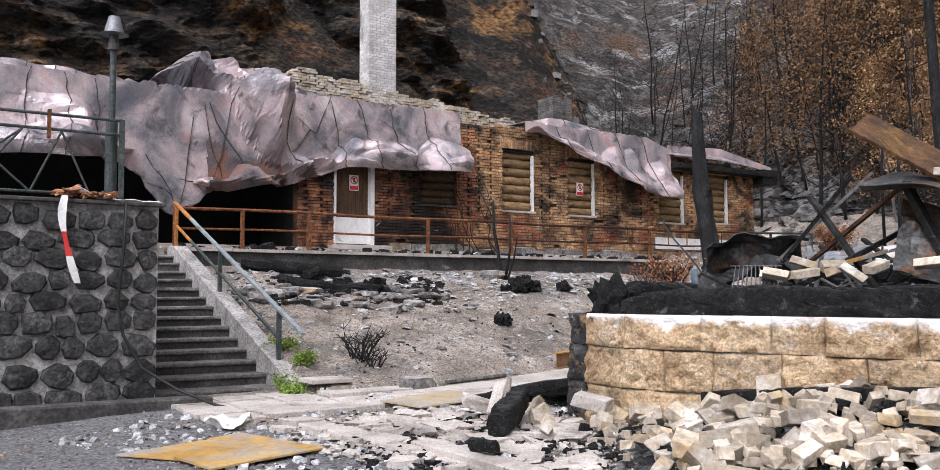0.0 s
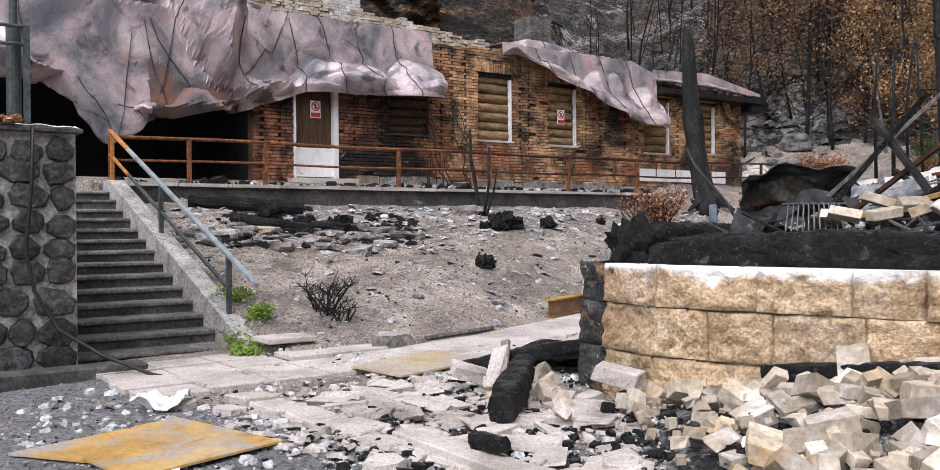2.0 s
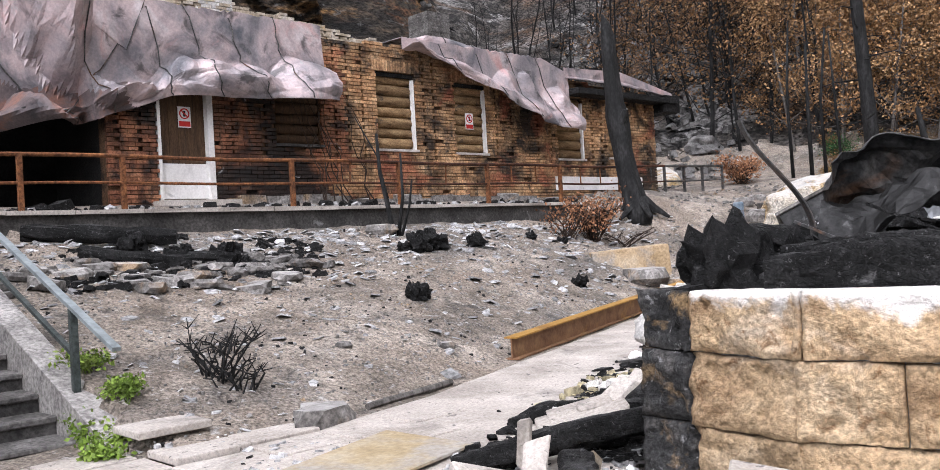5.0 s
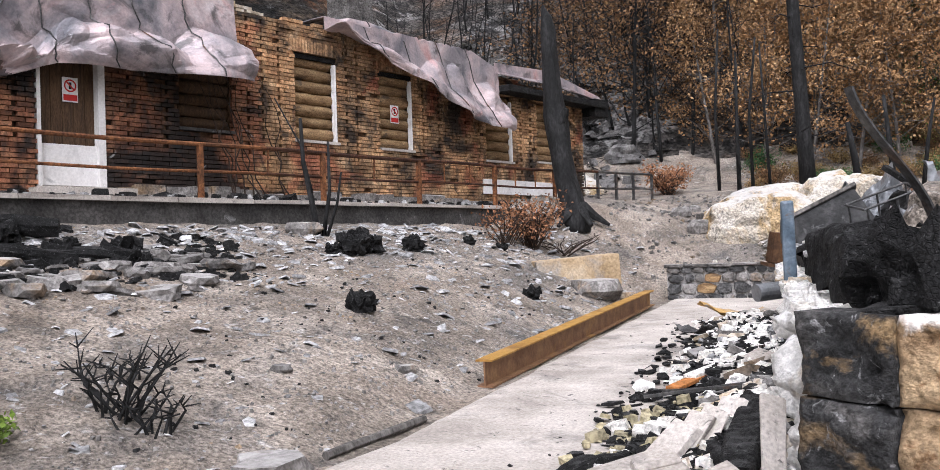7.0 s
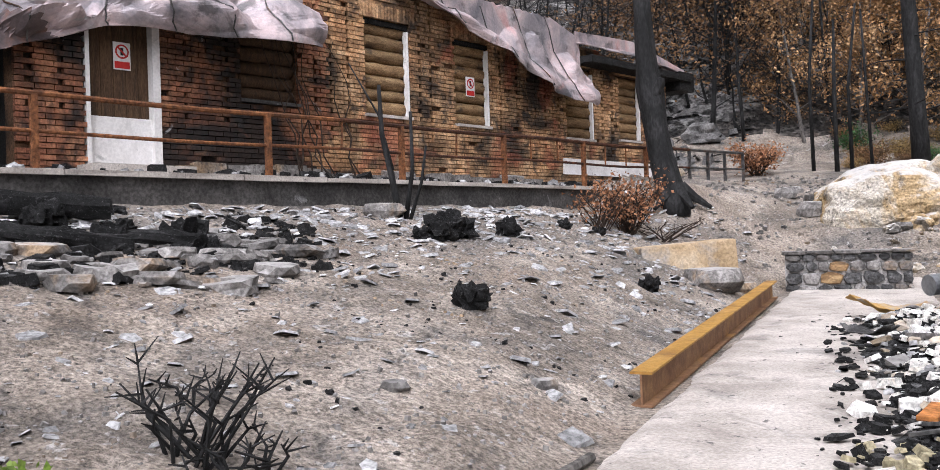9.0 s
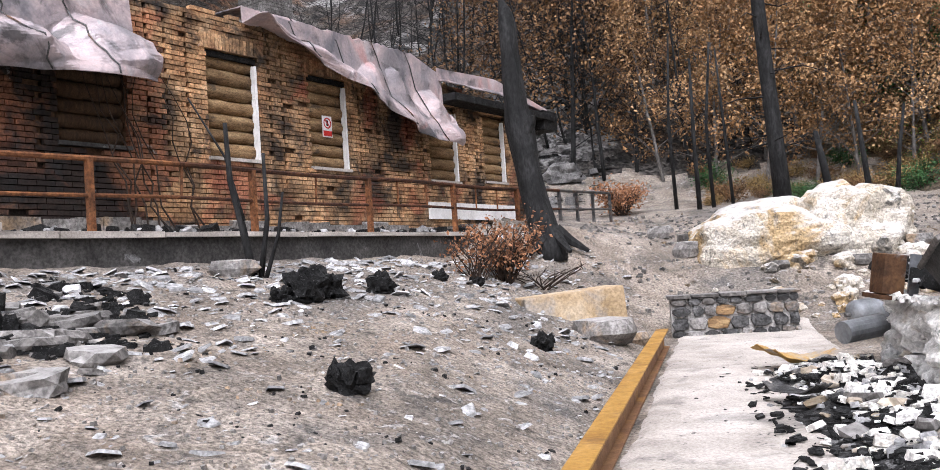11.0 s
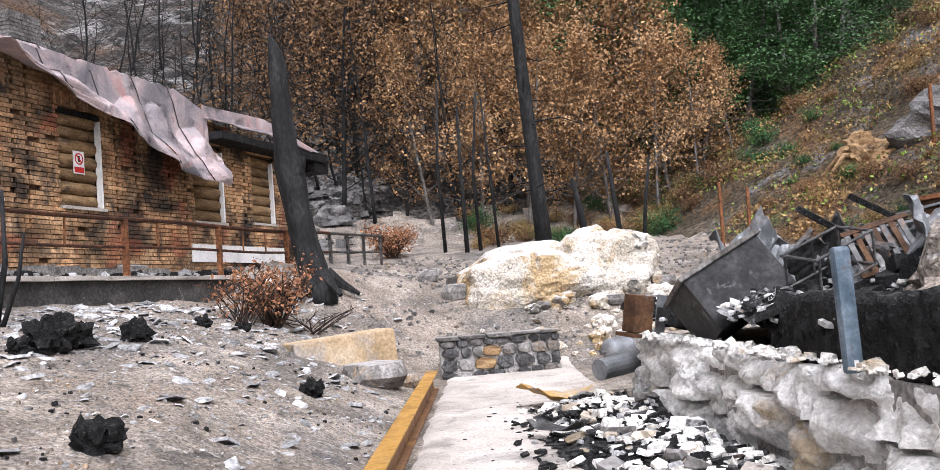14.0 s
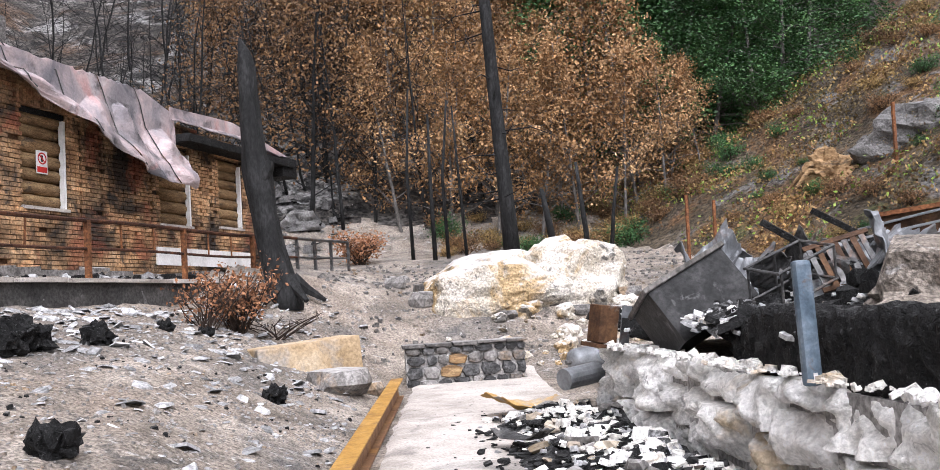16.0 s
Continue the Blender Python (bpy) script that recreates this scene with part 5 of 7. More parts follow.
def hewn_log(name, p0, p1, w, h, label, seed=0.0, ragged=0.2, taper=0.0, mt=CHAR):
    """A squared charred log: deep checks across and along its faces, burnt-away ends."""
    p0, p1 = Vector(p0), Vector(p1)
    ln = (p1 - p0).length
    n, steps = 36, max(8, int(ln / 0.045))
    bm = bmesh.new()
    rings = []
    for i in range(steps + 1):
        x = ln * i / steps
        burn = 1 - ragged * (1 - smooth(0, 0.45, min(x, ln - x))) - taper * (1 - smooth(0, 1.6, x))
        ring = []
        for j in range(n):
            a = 6.283 * j / n
            c, q = math.cos(a), math.sin(a)
            k = 1 / (abs(c) ** 5 + abs(q) ** 5) ** 0.2
            y, z = c * k * w / 2, q * k * h / 2
            around = j / n * (w + h) * 2
            d, _ = noise.voronoi(Vector((x * 7.0, 3.4 * around, seed)))
            crack = 1 - smooth(0.0, 0.22, d[1] - d[0])
            f = burn * (1 + 0.2 * fbm(x * 1.3, y * 3 + seed, z * 3, 3)) - 0.13 * crack - 0.06 * fbm(x * 12, y * 14, z * 14 + seed, 2)
            ring.append(bm.verts.new((x, y * f, z * f - h * 0.5 * (1 - burn) * 0.6)))
        rings.append(ring)
    for a, b in zip(rings, rings[1:]):
        for j in range(n):
            bm.faces.new((a[j], a[(j + 1) % n], b[(j + 1) % n], b[j]))
    bm.faces.new(rings[0])
    bm.faces.new(rings[-1][::-1])
    d = p1 - p0
    m = pose(p0.x, p0.y, p0.z, 0, -math.degrees(math.asin(d.z / ln)), math.degrees(math.atan2(d.y, d.x)))
    return tagged(part(name, bm, mt, m=m), label, "log")


def bar_thing(name, p0, p1, w, h, mt, label, cat="beam", group="", roll=0):
    p0, p1 = Vector(p0), Vector(p1)
    L = (p1 - p0).length
    bm = boxes((-w / 2, w / 2, -h / 2, h / 2, -L, 0))
    return tagged(part(name, bevelled(bm, min(w, h) * 0.08), mt, m=look(p0, p1, roll)), label, cat, group)


def bent_sheet(m, w, h, bend, seed, mt, label, folds=2.0, amp=0.1, name="metal_sheet", ribs=0.0):
    bm = bmesh.new()
    nx, ny = 22, 16
    g = []
    for i in range(nx + 1):
        col = []
        for j in range(ny + 1):
            u, v = i / nx - 0.5, j / ny - 0.5
            z = bend * (u * u * 4 - 0.3) + amp * fbm(u * folds + seed, v * folds, seed, 3) * 2 + amp * 0.8 * (0.3 - crumple(u * 3 + seed, v * 3, 1.1, seed))
            if ribs:
                z += ribs * (1 if (i // 2) % 2 else 0)
            cut = 1 - 0.08 * abs(fbm(v * 2.5, seed)) * (abs(u) * 2) ** 2
            col.append(bm.verts.new((u * w * cut, v * h * (1 - 0.06 * abs(fbm(u * 2, seed + 3))), z)))
        g.append(col)
    for a, b in zip(g, g[1:]):
        for j in range(ny):
            bm.faces.new((a[j], b[j], b[j + 1], a[j + 1]))
    ob = part(name, bm, mt, m=m)
    mod = ob.modifiers.new("thick", "SOLIDIFY")
    mod.thickness = 0.008
    return tagged(ob, label, "sheet metal", "bent metal sheets" if name == "metal_sheet" else "")


def bits(name, label, n, where, size, mt, seed, flat=0.35, long=1.0, cat="rubble"):
    """Many small broken pieces, one object of stuff."""
    r = random.Random(seed)
    verts, faces = [], []
    k = 0
    while k < n:
        p = where(r)
        if p is None:
            continue
        k += 1
        s = size[0] + (size[1] - size[0]) * r.random() ** 2.2
        m = Matrix.Translation(p) @ Euler((r.gauss(0, 0.25), r.gauss(0, 0.25), r.uniform(0, 6.3))).to_matrix().to_4x4()
        b = len(verts)
        n5 = r.choice((4, 5, 5))
        sh = [r.uniform(0.65, 1.1) for _ in range(n5)]
        h = s * flat * r.uniform(0.5, 1.2)
        for z, q in ((-0.3 * h, 1.0), (0.7 * h, 0.88)):
            for i in range(n5):
                a = 6.283 * i / n5
                verts.append(m @ Vector((math.cos(a) * s * 0.5 * sh[i] * q * long, math.sin(a) * s * 0.5 * sh[i] * q, z)))
        faces.append(list(range(b + n5, b + 2 * n5)))
        for i in range(n5):
            j = (i + 1) % n5
            faces.append([b + i, b + j, b + n5 + j, b + n5 + i])
    me = bpy.data.meshes.new(name)
    me.from_pydata([tuple(v) for v in verts], [], faces)
    me.materials.append(mt)
    return tagged(new(name, me), label, cat, kind="stuff")


def on_ground(x0, x1, y0, y1, ok=None, dz=0.0):
    def f(r):
        x, y = r.uniform(x0, x1), r.uniform(y0, y1)
        if ok and not ok(x, y, r):
            return None
        return Vector((x, y, max(ground_z(x, y), path_top(x, y)) + dz))
    return f


def path_top(x, y):
    if 8.6 < y < 23.6 and -7.62 + (y - 13.5) * 0.075 < x < -4.8:
        return path_z(y) + 0.03 + bank(x, y)
    return -9


def bank(x, y):
    """Height of the rubble bank against the path wall."""
    return 0.26 * smooth(-6.15, -5.05, x + 0.25 * fbm(x, y * 0.9, 2.0)) * smooth(9.6, 11.2, y) * smooth(19.4, 17.5, y) * (0.8 + 0.5 * fbm(x * 1.5, y * 1.5))


def deck(x, y):
    """Uneven height of the burnt remains inside the base."""
    return 1.0 + 0.22 * smooth(9.3, 11, y) * (1 + fbm(x * 0.8, y * 0.8)) + 0.35 * smooth(-4.2, -1, x) * smooth(9.6, 12, y) \
        + 0.34 * math.exp(-((x + 2.9) ** 2 / 1.1 + (y - 13.9) ** 2 / 2.2)) + 0.26 * math.exp(-((x + 4.35) ** 2 / 0.12 + (y - 15.0) ** 2 / 0.35))


def build_remains():
    # heap surface
    bm = bmesh.new()
    xs, ys = axis(((-4.85, 6, 0.16),)), axis(((8.55, 19.2, 0.16),))
    g = [[bm.verts.new((x, y, deck(x, y) - 0.02 + 0.06 * fbm(x * 3, y * 3))) for x in xs] for y in ys]
    for a, b in zip(g, g[1:]):
        for i in range(len(xs) - 1):
            if a[i].co.y > front_y(a[i].co.x) + 0.12 and a[i].co.x > side_x(a[i].co.y) + 0.2:
                bm.faces.new((a[i], a[i + 1], b[i + 1], b[i]))
    bmesh.ops.delete(bm, geom=[v for v in bm.verts if not v.link_faces], context="VERTS")
    ob = part("ash_heap", bm, CINDER)
    tagged(ob, "black heap of ash and cinders inside the stone base", "ash heap", kind="stuff")
    hewn_log("charred_beam", (-4.25, 8.92, 1.2), (5.5, 8.05, 1.22), 0.3, 0.33, "thick charred wall log lying on the sandstone base", 1.0, taper=0.2)
    hewn_log("charred_beam", (-4.2, 9.3, 1.22), (3.0, 8.9, 1.28), 0.28, 0.28, "charred log behind the front wall log", 2.0)
    hewn_log("charred_beam", (-4.62, 9.55, 1.22), (-4.6, 14.15, 1.2), 0.36, 0.44, "thick charred wall log along the path side of the base", 3.0, ragged=0.25)
    for x, y, z, a in ((-4.5, 9.05, 1.2, 1.0), (-4.62, 9.35, 1.22, 0.8), (-4.5, 14.35, 1.14, 0.9), (-4.4, 14.8, 1.1, 0.8)):
        b = part("charred_stump", rock_bm(0.2 * a, 0.17 * a, 0.26 * a, x + y, 3, 0.7, 2.2), CHAR, m=pose(x, y, z, 0, 0, 40 * y))
        tagged(b, "lumpy black charred log end", "charred wood", "charred lumps")
    # bent grey post on the wall
    post = thing("metal_post", pose(-4.93, 12.7, 1.02, 0, -1, 10), "scuffed blue-grey steel post standing on the stone base", "post")
    part("post_body", bevelled(boxes((-0.05, 0.05, -0.03, 0.03, 0.0, 0.66)), 0.024, 2), BLUE_STEEL, post)
    part("slot", boxes((-0.012, 0.012, -0.034, -0.03, 0.03, 0.07)), WHITE, post)
    # tipped black steel crate
    c = thing("steel_crate", pose(-4.42, 16.0, 1.42, -24, -26, 10) @ Matrix.Scale(0.74, 4), "burnt black steel crate tipped on its side, open towards the path", "crate")
    for b in ((-0.55, 0.55, -0.4, 0.4, -0.36, -0.34), (-0.55, -0.53, -0.4, 0.4, -0.34, 0.36), (0.53, 0.55, -0.4, 0.4, -0.34, 0.36), (-0.53, 0.53, -0.4, -0.38, -0.34, 0.36), (-0.53, 0.53, 0.38, 0.4, -0.34, 0.36)):
        part("side_panel", boxes(b), SOOT_STEEL, c)
    for b in ((-0.6, 0.6, -0.45, -0.38, 0.34, 0.4), (-0.6, 0.6, 0.38, 0.45, 0.34, 0.4), (-0.6, -0.53, -0.38, 0.38, 0.34, 0.4), (0.53, 0.6, -0.38, 0.38, 0.34, 0.4)):
        part("rim", bevelled(boxes(b), 0.008), BARK_GREY, c)
    # second, rust-brown box
    c = thing("steel_crate", pose(-2.0, 15.8, 1.88, 4, -5, -32), "rust-brown open steel box lying on the debris", "crate")
    for b in ((-0.6, 0.6, -0.4, 0.4, -0.3, -0.28), (-0.6, -0.58, -0.4, 0.4, -0.28, 0.3), (0.58, 0.6, -0.4, 0.4, -0.28, 0.3), (-0.58, 0.58, -0.4, -0.38, -0.28, 0.3), (-0.58, 0.58, 0.38, 0.4, -0.28, 0.3)):
        part("side_panel", boxes(b), DARK_RUST, c)
    part("rim", boxes((-0.64, 0.64, -0.44, -0.38, 0.3, 0.34)), RUST, c)
    # grey machine part and tins by the path end
    c = thing("grey_box", pose(-4.95, 17.3, 1.27, 5, 8, 20) @ Matrix.Scale(0.8, 4), "small brown and grey metal box hanging over the wall edge", "metal box")
    part("body", bevelled(boxes((-0.14, 0.14, -0.14, 0.14, -0.24, 0.24)), 0.01), DARK_RUST, c)
    part("flap", boxes((0.16, 0.3, -0.17, -0.155, -0.26, 0.26)), GREY_STEEL, c)
    part("base_rail", boxes((-0.2, 0.3, -0.18, 0.18, -0.3, -0.25)), DARK_RUST, c)
    bm = bmesh.new()
    tube(bm, [(0, 0, 0), (0.45, 0.3, 0.04)], 0.12, n=16)
    tagged(part("grey_canister", bm, GREY_STEEL, m=pose(-5.25, 18.1, 0.66)), "grey metal canister lying by the wall's end", "canister")
    r = random.Random(14)
    # crumpled sheets over the remains
    spots = ((-3.4, 15.6, 1.62, 0.7, 0.5, 0), (-2.9, 16.8, 1.75, 0.8, 0.6, 0), (-1.9, 17.4, 1.9, 0.9, 0.7, 0), (-2.7, 16.2, 1.7, 0.7, 0.5, 1), (-3.4, 17.4, 1.75, 0.8, 0.6, 1), (-0.6, 17.0, 1.8, 1.1, 0.7, 0),
             (-3.6, 11.2, 1.75, 1.2, 0.8, 0), (-3.0, 12.6, 1.6, 1.0, 0.8, 1), (-1.5, 11.8, 1.9, 1.4, 0.9, 0), (-0.6, 12.8, 2.1, 1.5, 0.9, 0), (-1.2, 10.6, 1.7, 1.1, 0.8, 0), (0.4, 11.0, 1.9, 1.5, 1.0, 0), (-1.9, 13.0, 1.6, 1.1, 0.7, 0), (1.4, 12.6, 1.9, 1.4, 1.0, 1), (-1.0, 14.2, 1.7, 1.2, 0.8, 0))
    for i, (x, y, z, w, h, k) in enumerate(spots):
        bent_sheet(pose(x, y, z, r.uniform(-50, 50), r.uniform(-35, 35), r.uniform(0, 360)), w, h, r.uniform(-0.25, 0.3), i * 1.7, (DARK_STEEL, GREY_STEEL, RUST)[k],
                   ("burnt dark crumpled sheet of metal in the debris", "grey crumpled sheet of metal in the debris", "rusty bent sheet of metal in the debris")[k], ribs=0.03 if i in (3, 9) else 0)
    for i in range(26):
        k = r.choice((0, 0, 1, 1))
        x, y = r.uniform(-3.9, -0.6), r.uniform(14.0, 17.6)
        bent_sheet(pose(x, y, 1.35 + r.uniform(0, 0.55), r.gauss(0, 35), r.gauss(0, 35), r.uniform(0, 360)), r.uniform(0.35, 0.8), r.uniform(0.25, 0.5), r.uniform(-0.2, 0.25), 40 + i * 1.3, (DARK_STEEL, GREY_STEEL, RUST)[k],
                   ("burnt dark crumpled sheet of metal in the debris", "grey crumpled sheet of metal in the debris", "rusty bent sheet of metal in the debris")[k])
    # thin wire rack, slotted grille and a limp grey sheet on the heap
    rk = thing("wire_rack", pose(-3.95, 15.0, 1.62, 12, -18, 24), "bent burnt wire rack on the heap", "rack")
    for x in (-0.32, 0.0, 0.32):
        for y in (-0.16, 0.16):
            bm = bmesh.new()
            tube(bm, [(x, y, -0.12), (x + 0.02, y, 0.16)], 0.011, n=6)
            part("upright", bm, DARK_STEEL, rk)
    for z in (-0.12, 0.16):
        for p, q in (((-0.34, -0.16), (0.34, -0.16)), ((-0.34, 0.16), (0.34, 0.16)), ((-0.33, -0.16), (-0.33, 0.16)), ((0.33, -0.16), (0.33, 0.16))):
            bm = bmesh.new()
            tube(bm, [(p[0], p[1], z), (q[0], q[1], z)], 0.012, n=6)
            part("wire", bm, DARK_STEEL, rk)
    gl = thing("metal_grille", pose(-3.42, 15.15, 1.72, 62, -14, -12), "rust-brown slotted metal grille on the heap", "grille")
    for i in range(7):
        part("slat", boxes((-0.25 + i * 0.072, -0.205 + i * 0.072, -0.2, 0.2, -0.008, 0.008)), DARK_RUST if i % 2 else DARK_STEEL, gl)
    for y in (-0.2, 0.2):
        part("edge_strip", boxes((-0.27, 0.27, y - 0.02, y + 0.02, -0.014, 0.014)), DARK_RUST, gl)
    bent_sheet(pose(-3.85, 17.0, 1.88, 38, -12, 10), 0.6, 0.5, 0.18, 3.6, GREY_STEEL, "limp pale grey sheet of metal on the heap", amp=0.12)
    mound = part("ash_mound", rock_bm(1.0, 0.75, 0.5, 91, 4, 0.35, 1.6), ASH, m=pose(-3.15, 13.7, 1.28, 0, 0, 20))
    tagged(mound, "grey mound of ash and soil behind the charred log", "ash mound")
    # dark hood-like plate and perforated strip near the corner
    bent_sheet(pose(-3.5, 10.7, 1.5, 10, -6, -8), 1.2, 0.7, 0.04, 4.4, SOOT_STEEL, "dark bent cover plate tilted over the debris", amp=0.12, name="cover_plate")
    st = bmesh.new()
    prev = None
    for i in range(15):
        a = -0.6 + i * 0.17
        q = Vector((0.35 * math.cos(a * 1.6) - 0.2, 0.05 * i * 0.1, -0.35 + 0.11 * i))
        ring = [st.verts.new(q + Vector((dx, dy, 0))) for dx, dy in ((-0.01, -0.05), (0.01, -0.05), (0.01, 0.05), (-0.01, 0.05))]
        if prev:
            for j in range(4):
                st.faces.new((prev[j], prev[(j + 1) % 4], ring[(j + 1) % 4], ring[j]))
        prev = ring
    tagged(part("metal_strip", st, DARK_STEEL, m=pose(-4.25, 11.0, 1.35, 0, 0, 30) @ Matrix.Scale(0.75, 4)), "curled perforated dark steel strip", "strip")
    # tall leaning timbers and rust plate
    for p0, p1, w, mt in (((-3.25, 10.3, 1.35), (-2.3, 10.6, 2.6), 0.08, CHAR), ((-1.9, 10.2, 1.2), (-2.75, 10.6, 2.4), 0.08, SOOT_STEEL), ((-2.7, 10.0, 1.4), (-1.4, 10.7, 2.2), 0.09, CHAR), ((-3.0, 10.7, 1.5), (-1.7, 10.5, 2.5), 0.07, DARK_RUST),
                          ((-3.4, 10.8, 1.5), (-2.2, 11.2, 2.7), 0.06, BARK_GREY), ((-1.1, 9.5, 1.3), (-1.62, 9.75, 2.4), 0.11, SOOT_STEEL), ((-0.9, 10.4, 1.2), (-0.2, 10.8, 2.5), 0.12, CHAR), ((-2.9, 9.9, 1.45), (-1.9, 10.3, 1.75), 0.07, YELLOW),
                          ((-3.6, 17.6, 1.4), (-1.8, 16.0, 1.95), 0.06, GREY_STEEL), ((-3.3, 15.9, 2.2), (-2.3, 15.2, 1.4), 0.09, CHAR), ((-3.9, 15.6, 2.1), (-3.0, 14.9, 1.3), 0.09, CHAR), ((-2.0, 14.8, 2.1), (-3.1, 15.5, 1.9), 0.035, GREY_STEEL),
                          ((-2.2, 15.3, 2.15), (-2.9, 15.9, 2.0), 0.035, GREY_STEEL)):
        bar_thing("timber" if mt in (CHAR, BARK_GREY) else "steel_bar", p0, p1, w, w * 0.6, mt, "charred timber leaning in the debris" if mt is CHAR else ("greyed splintered timber in the debris" if mt is BARK_GREY else "burnt steel bar sticking out of the debris"), "timber" if mt in (CHAR, BARK_GREY) else "bar", "leaning timbers" if mt in (CHAR, BARK_GREY) else "steel bars")
    pl = part("rust_plate", bevelled(boxes((-0.65, 0.65, -0.3, 0.3, -0.02, 0.02)), 0.005), DARK_RUST, m=pose(-1.55, 10.1, 2.72, 30, 34, 10))
    tagged(pl, "rust-brown steel plate tilted high on the debris", "plate")
    bm = bmesh.new()
    tube(bm, [(0, 0, 0), (0, 0, 0.3), (0, 0, 0.31), (0, 0, 0.6), (0, 0, 0.61), (0, 0, 0.85)], 0.29, n=24)
    tagged(part("steel_drum", bm, GREY_STEEL, m=pose(-0.75, 9.6, 1.2, 6, 4, 0), smooth_shade=False), "blue-grey burnt steel drum standing in the debris", "drum")
    bent_sheet(pose(-1.2, 9.9, 2.32, 8, 12, 10), 1.7, 1.1, -0.15, 7.7, DARK_STEEL, "dark buckled sheet carrying fallen bricks", amp=0.05)
    bent_sheet(pose(-1.0, 9.75, 1.75, 60, 5, 5), 1.4, 0.9, 0.2, 5.1, DARK_STEEL, "dark buckled sheet under the fallen bricks", amp=0.08)
    for i in range(34):
        x, y = r.uniform(-3.9, 0.2), r.uniform(9.6, 11.6)
        a, ln, up = r.uniform(0, 6.28), r.uniform(0.35, 1.0), r.uniform(-0.05, 0.45)
        z = deck(x, y) + 0.08
        mt, lab = ((CHAR, "charred splintered lath in the debris"), (BARK_GREY, "greyed splintered lath in the debris"), (DARK_STEEL, "thin burnt steel strip in the debris"))[i % 3]
        bar_thing("lath", (x, y, z), (x + math.cos(a) * ln, y + abs(math.sin(a)) * ln, z + up * ln + 0.05), r.uniform(0.025, 0.06), 0.02, mt, lab, "lath", "splintered laths")
    # burnt grate
    gr = thing("burnt_grate", pose(-3.05, 9.55, 1.42, 62, 0, 15), "burnt steel grate of thin bars", "grate")
    for i in range(11):
        bm = bmesh.new()
        tube(bm, [(-0.25 + i * 0.05, -0.2, 0), (-0.2 + i * 0.04, 0.2, 0.02)], 0.008, n=5)
        part("bar", bm, DARK_STEEL, gr)
    for y in (-0.2, 0.2):
        bm = bmesh.new()
        tube(bm, [(-0.26, y, 0), (0.26, y, 0)], 0.012, n=6)
        part("cross_bar", bm, DARK_STEEL, gr)


build_remains()

inside = lambda x, y, r: y > front_y(x) + 0.25


def on_deck(x0, x1, y0, y1):
    def f(r):
        x, y = r.uniform(x0, x1), r.uniform(y0, y1)
        if y < front_y(x) + 0.22 or (x < -3.95 and 15.5 < y < 16.6):
            return None
        return Vector((x, y, deck(x, y) + 0.02))
    return f


bits("cinders", "black cinders and charred scraps on the burnt remains", 2600, on_deck(-4.75, 3.5, 8.7, 18.8), (0.04, 0.3), CHAR, 1, 0.5, 1.3)
bits("ash_scraps", "pale ash scraps and mortar crumbs on the burnt remains", 2600, on_deck(-4.75, 3.5, 8.7, 18.8), (0.02, 0.09), SLATE, 2, 0.4)
bits("plaster_flakes", "white plaster flakes strewn over the burnt remains", 1300, on_deck(-4.75, 3.5, 8.7, 18.8), (0.02, 0.13), LIMESTONE, 8, 0.35, 1.4)
bits("plaster_flakes", "pale plaster crumbs over the end of the burnt remains", 800, on_deck(-4.8, -1.5, 12.6, 18.6), (0.025, 0.15), SLATE, 18, 0.4, 1.5)
bits("plaster_flakes", "white plaster crumbs along the top of the path wall", 380, lambda q: Vector((q.uniform(-4.98, -4.78), q.uniform(9.4, 18.5), 1.05)), (0.02, 0.11), LIMESTONE, 19, 0.5, 1.3)
bits("wool_scraps", "yellowish mineral wool scraps on the rubble", 170, on_ground(-6.3, -5.3, 10.6, 12.4, None, 0.03), (0.03, 0.13), WOOL, 26, 0.5, 1.3)
bits("plaster_lumps", "white plaster lumps on the rubble bank", 650, on_ground(-6.2, -5.0, 9.8, 18.6, lambda x, y, r: x > -5.0 - 1.15 * abs(r.gauss(0, 0.5)), 0.02), (0.04, 0.22), LIMESTONE, 5, 0.4, 1.3)
bits("cinders", "black cinders and burnt scraps on the rubble bank", 2600, on_ground(-6.35, -5.0, 9.3, 18.6, lambda x, y, r: x > -5.0 - 1.35 * abs(r.gauss(0, 0.5)) and fbm(x * 1.3 + 4, y * 1.3) > -0.12, 0.02), (0.015, 0.13), CHAR, 6, 0.3, 1.7)
bits("cinders", "black charred crumbs along the foot of the path wall", 900, on_ground(-6.3, -5.2, 9.6, 14.2, lambda x, y, r: x > -5.2 - 0.9 * abs(r.gauss(0, 0.55)), 0.02), (0.03, 0.16), CHAR, 9, 0.4, 1.3)
bits("burnt_scraps", "thin charred splinters lying across the rubble bank", 260, on_ground(-6.3, -5.0, 9.5, 18.6, lambda x, y, r: x > -5.0 - 1.3 * abs(r.gauss(0, 0.5)), 0.03), (0.02, 0.075), CHAR, 7, 0.25, 4.5)
bits("ash_scraps", "white plaster crumbs along the foot of the path wall", 2200, on_ground(-6.3, -5.0, 9.3, 18.6, lambda x, y, r: x > -5.0 - 0.9 * abs(r.gauss(0, 0.45))), (0.02, 0.13), SLATE, 3, 0.45, 1.4)
bits("cinders", "black cinders scattered on the path edge", 900, on_ground(-7.0, -5.0, 8.8, 19.5, lambda x, y, r: x > -5.0 - 1.6 * abs(r.gauss(0, 0.45))), (0.008, 0.06), CHAR, 4, 0.3, 1.8)


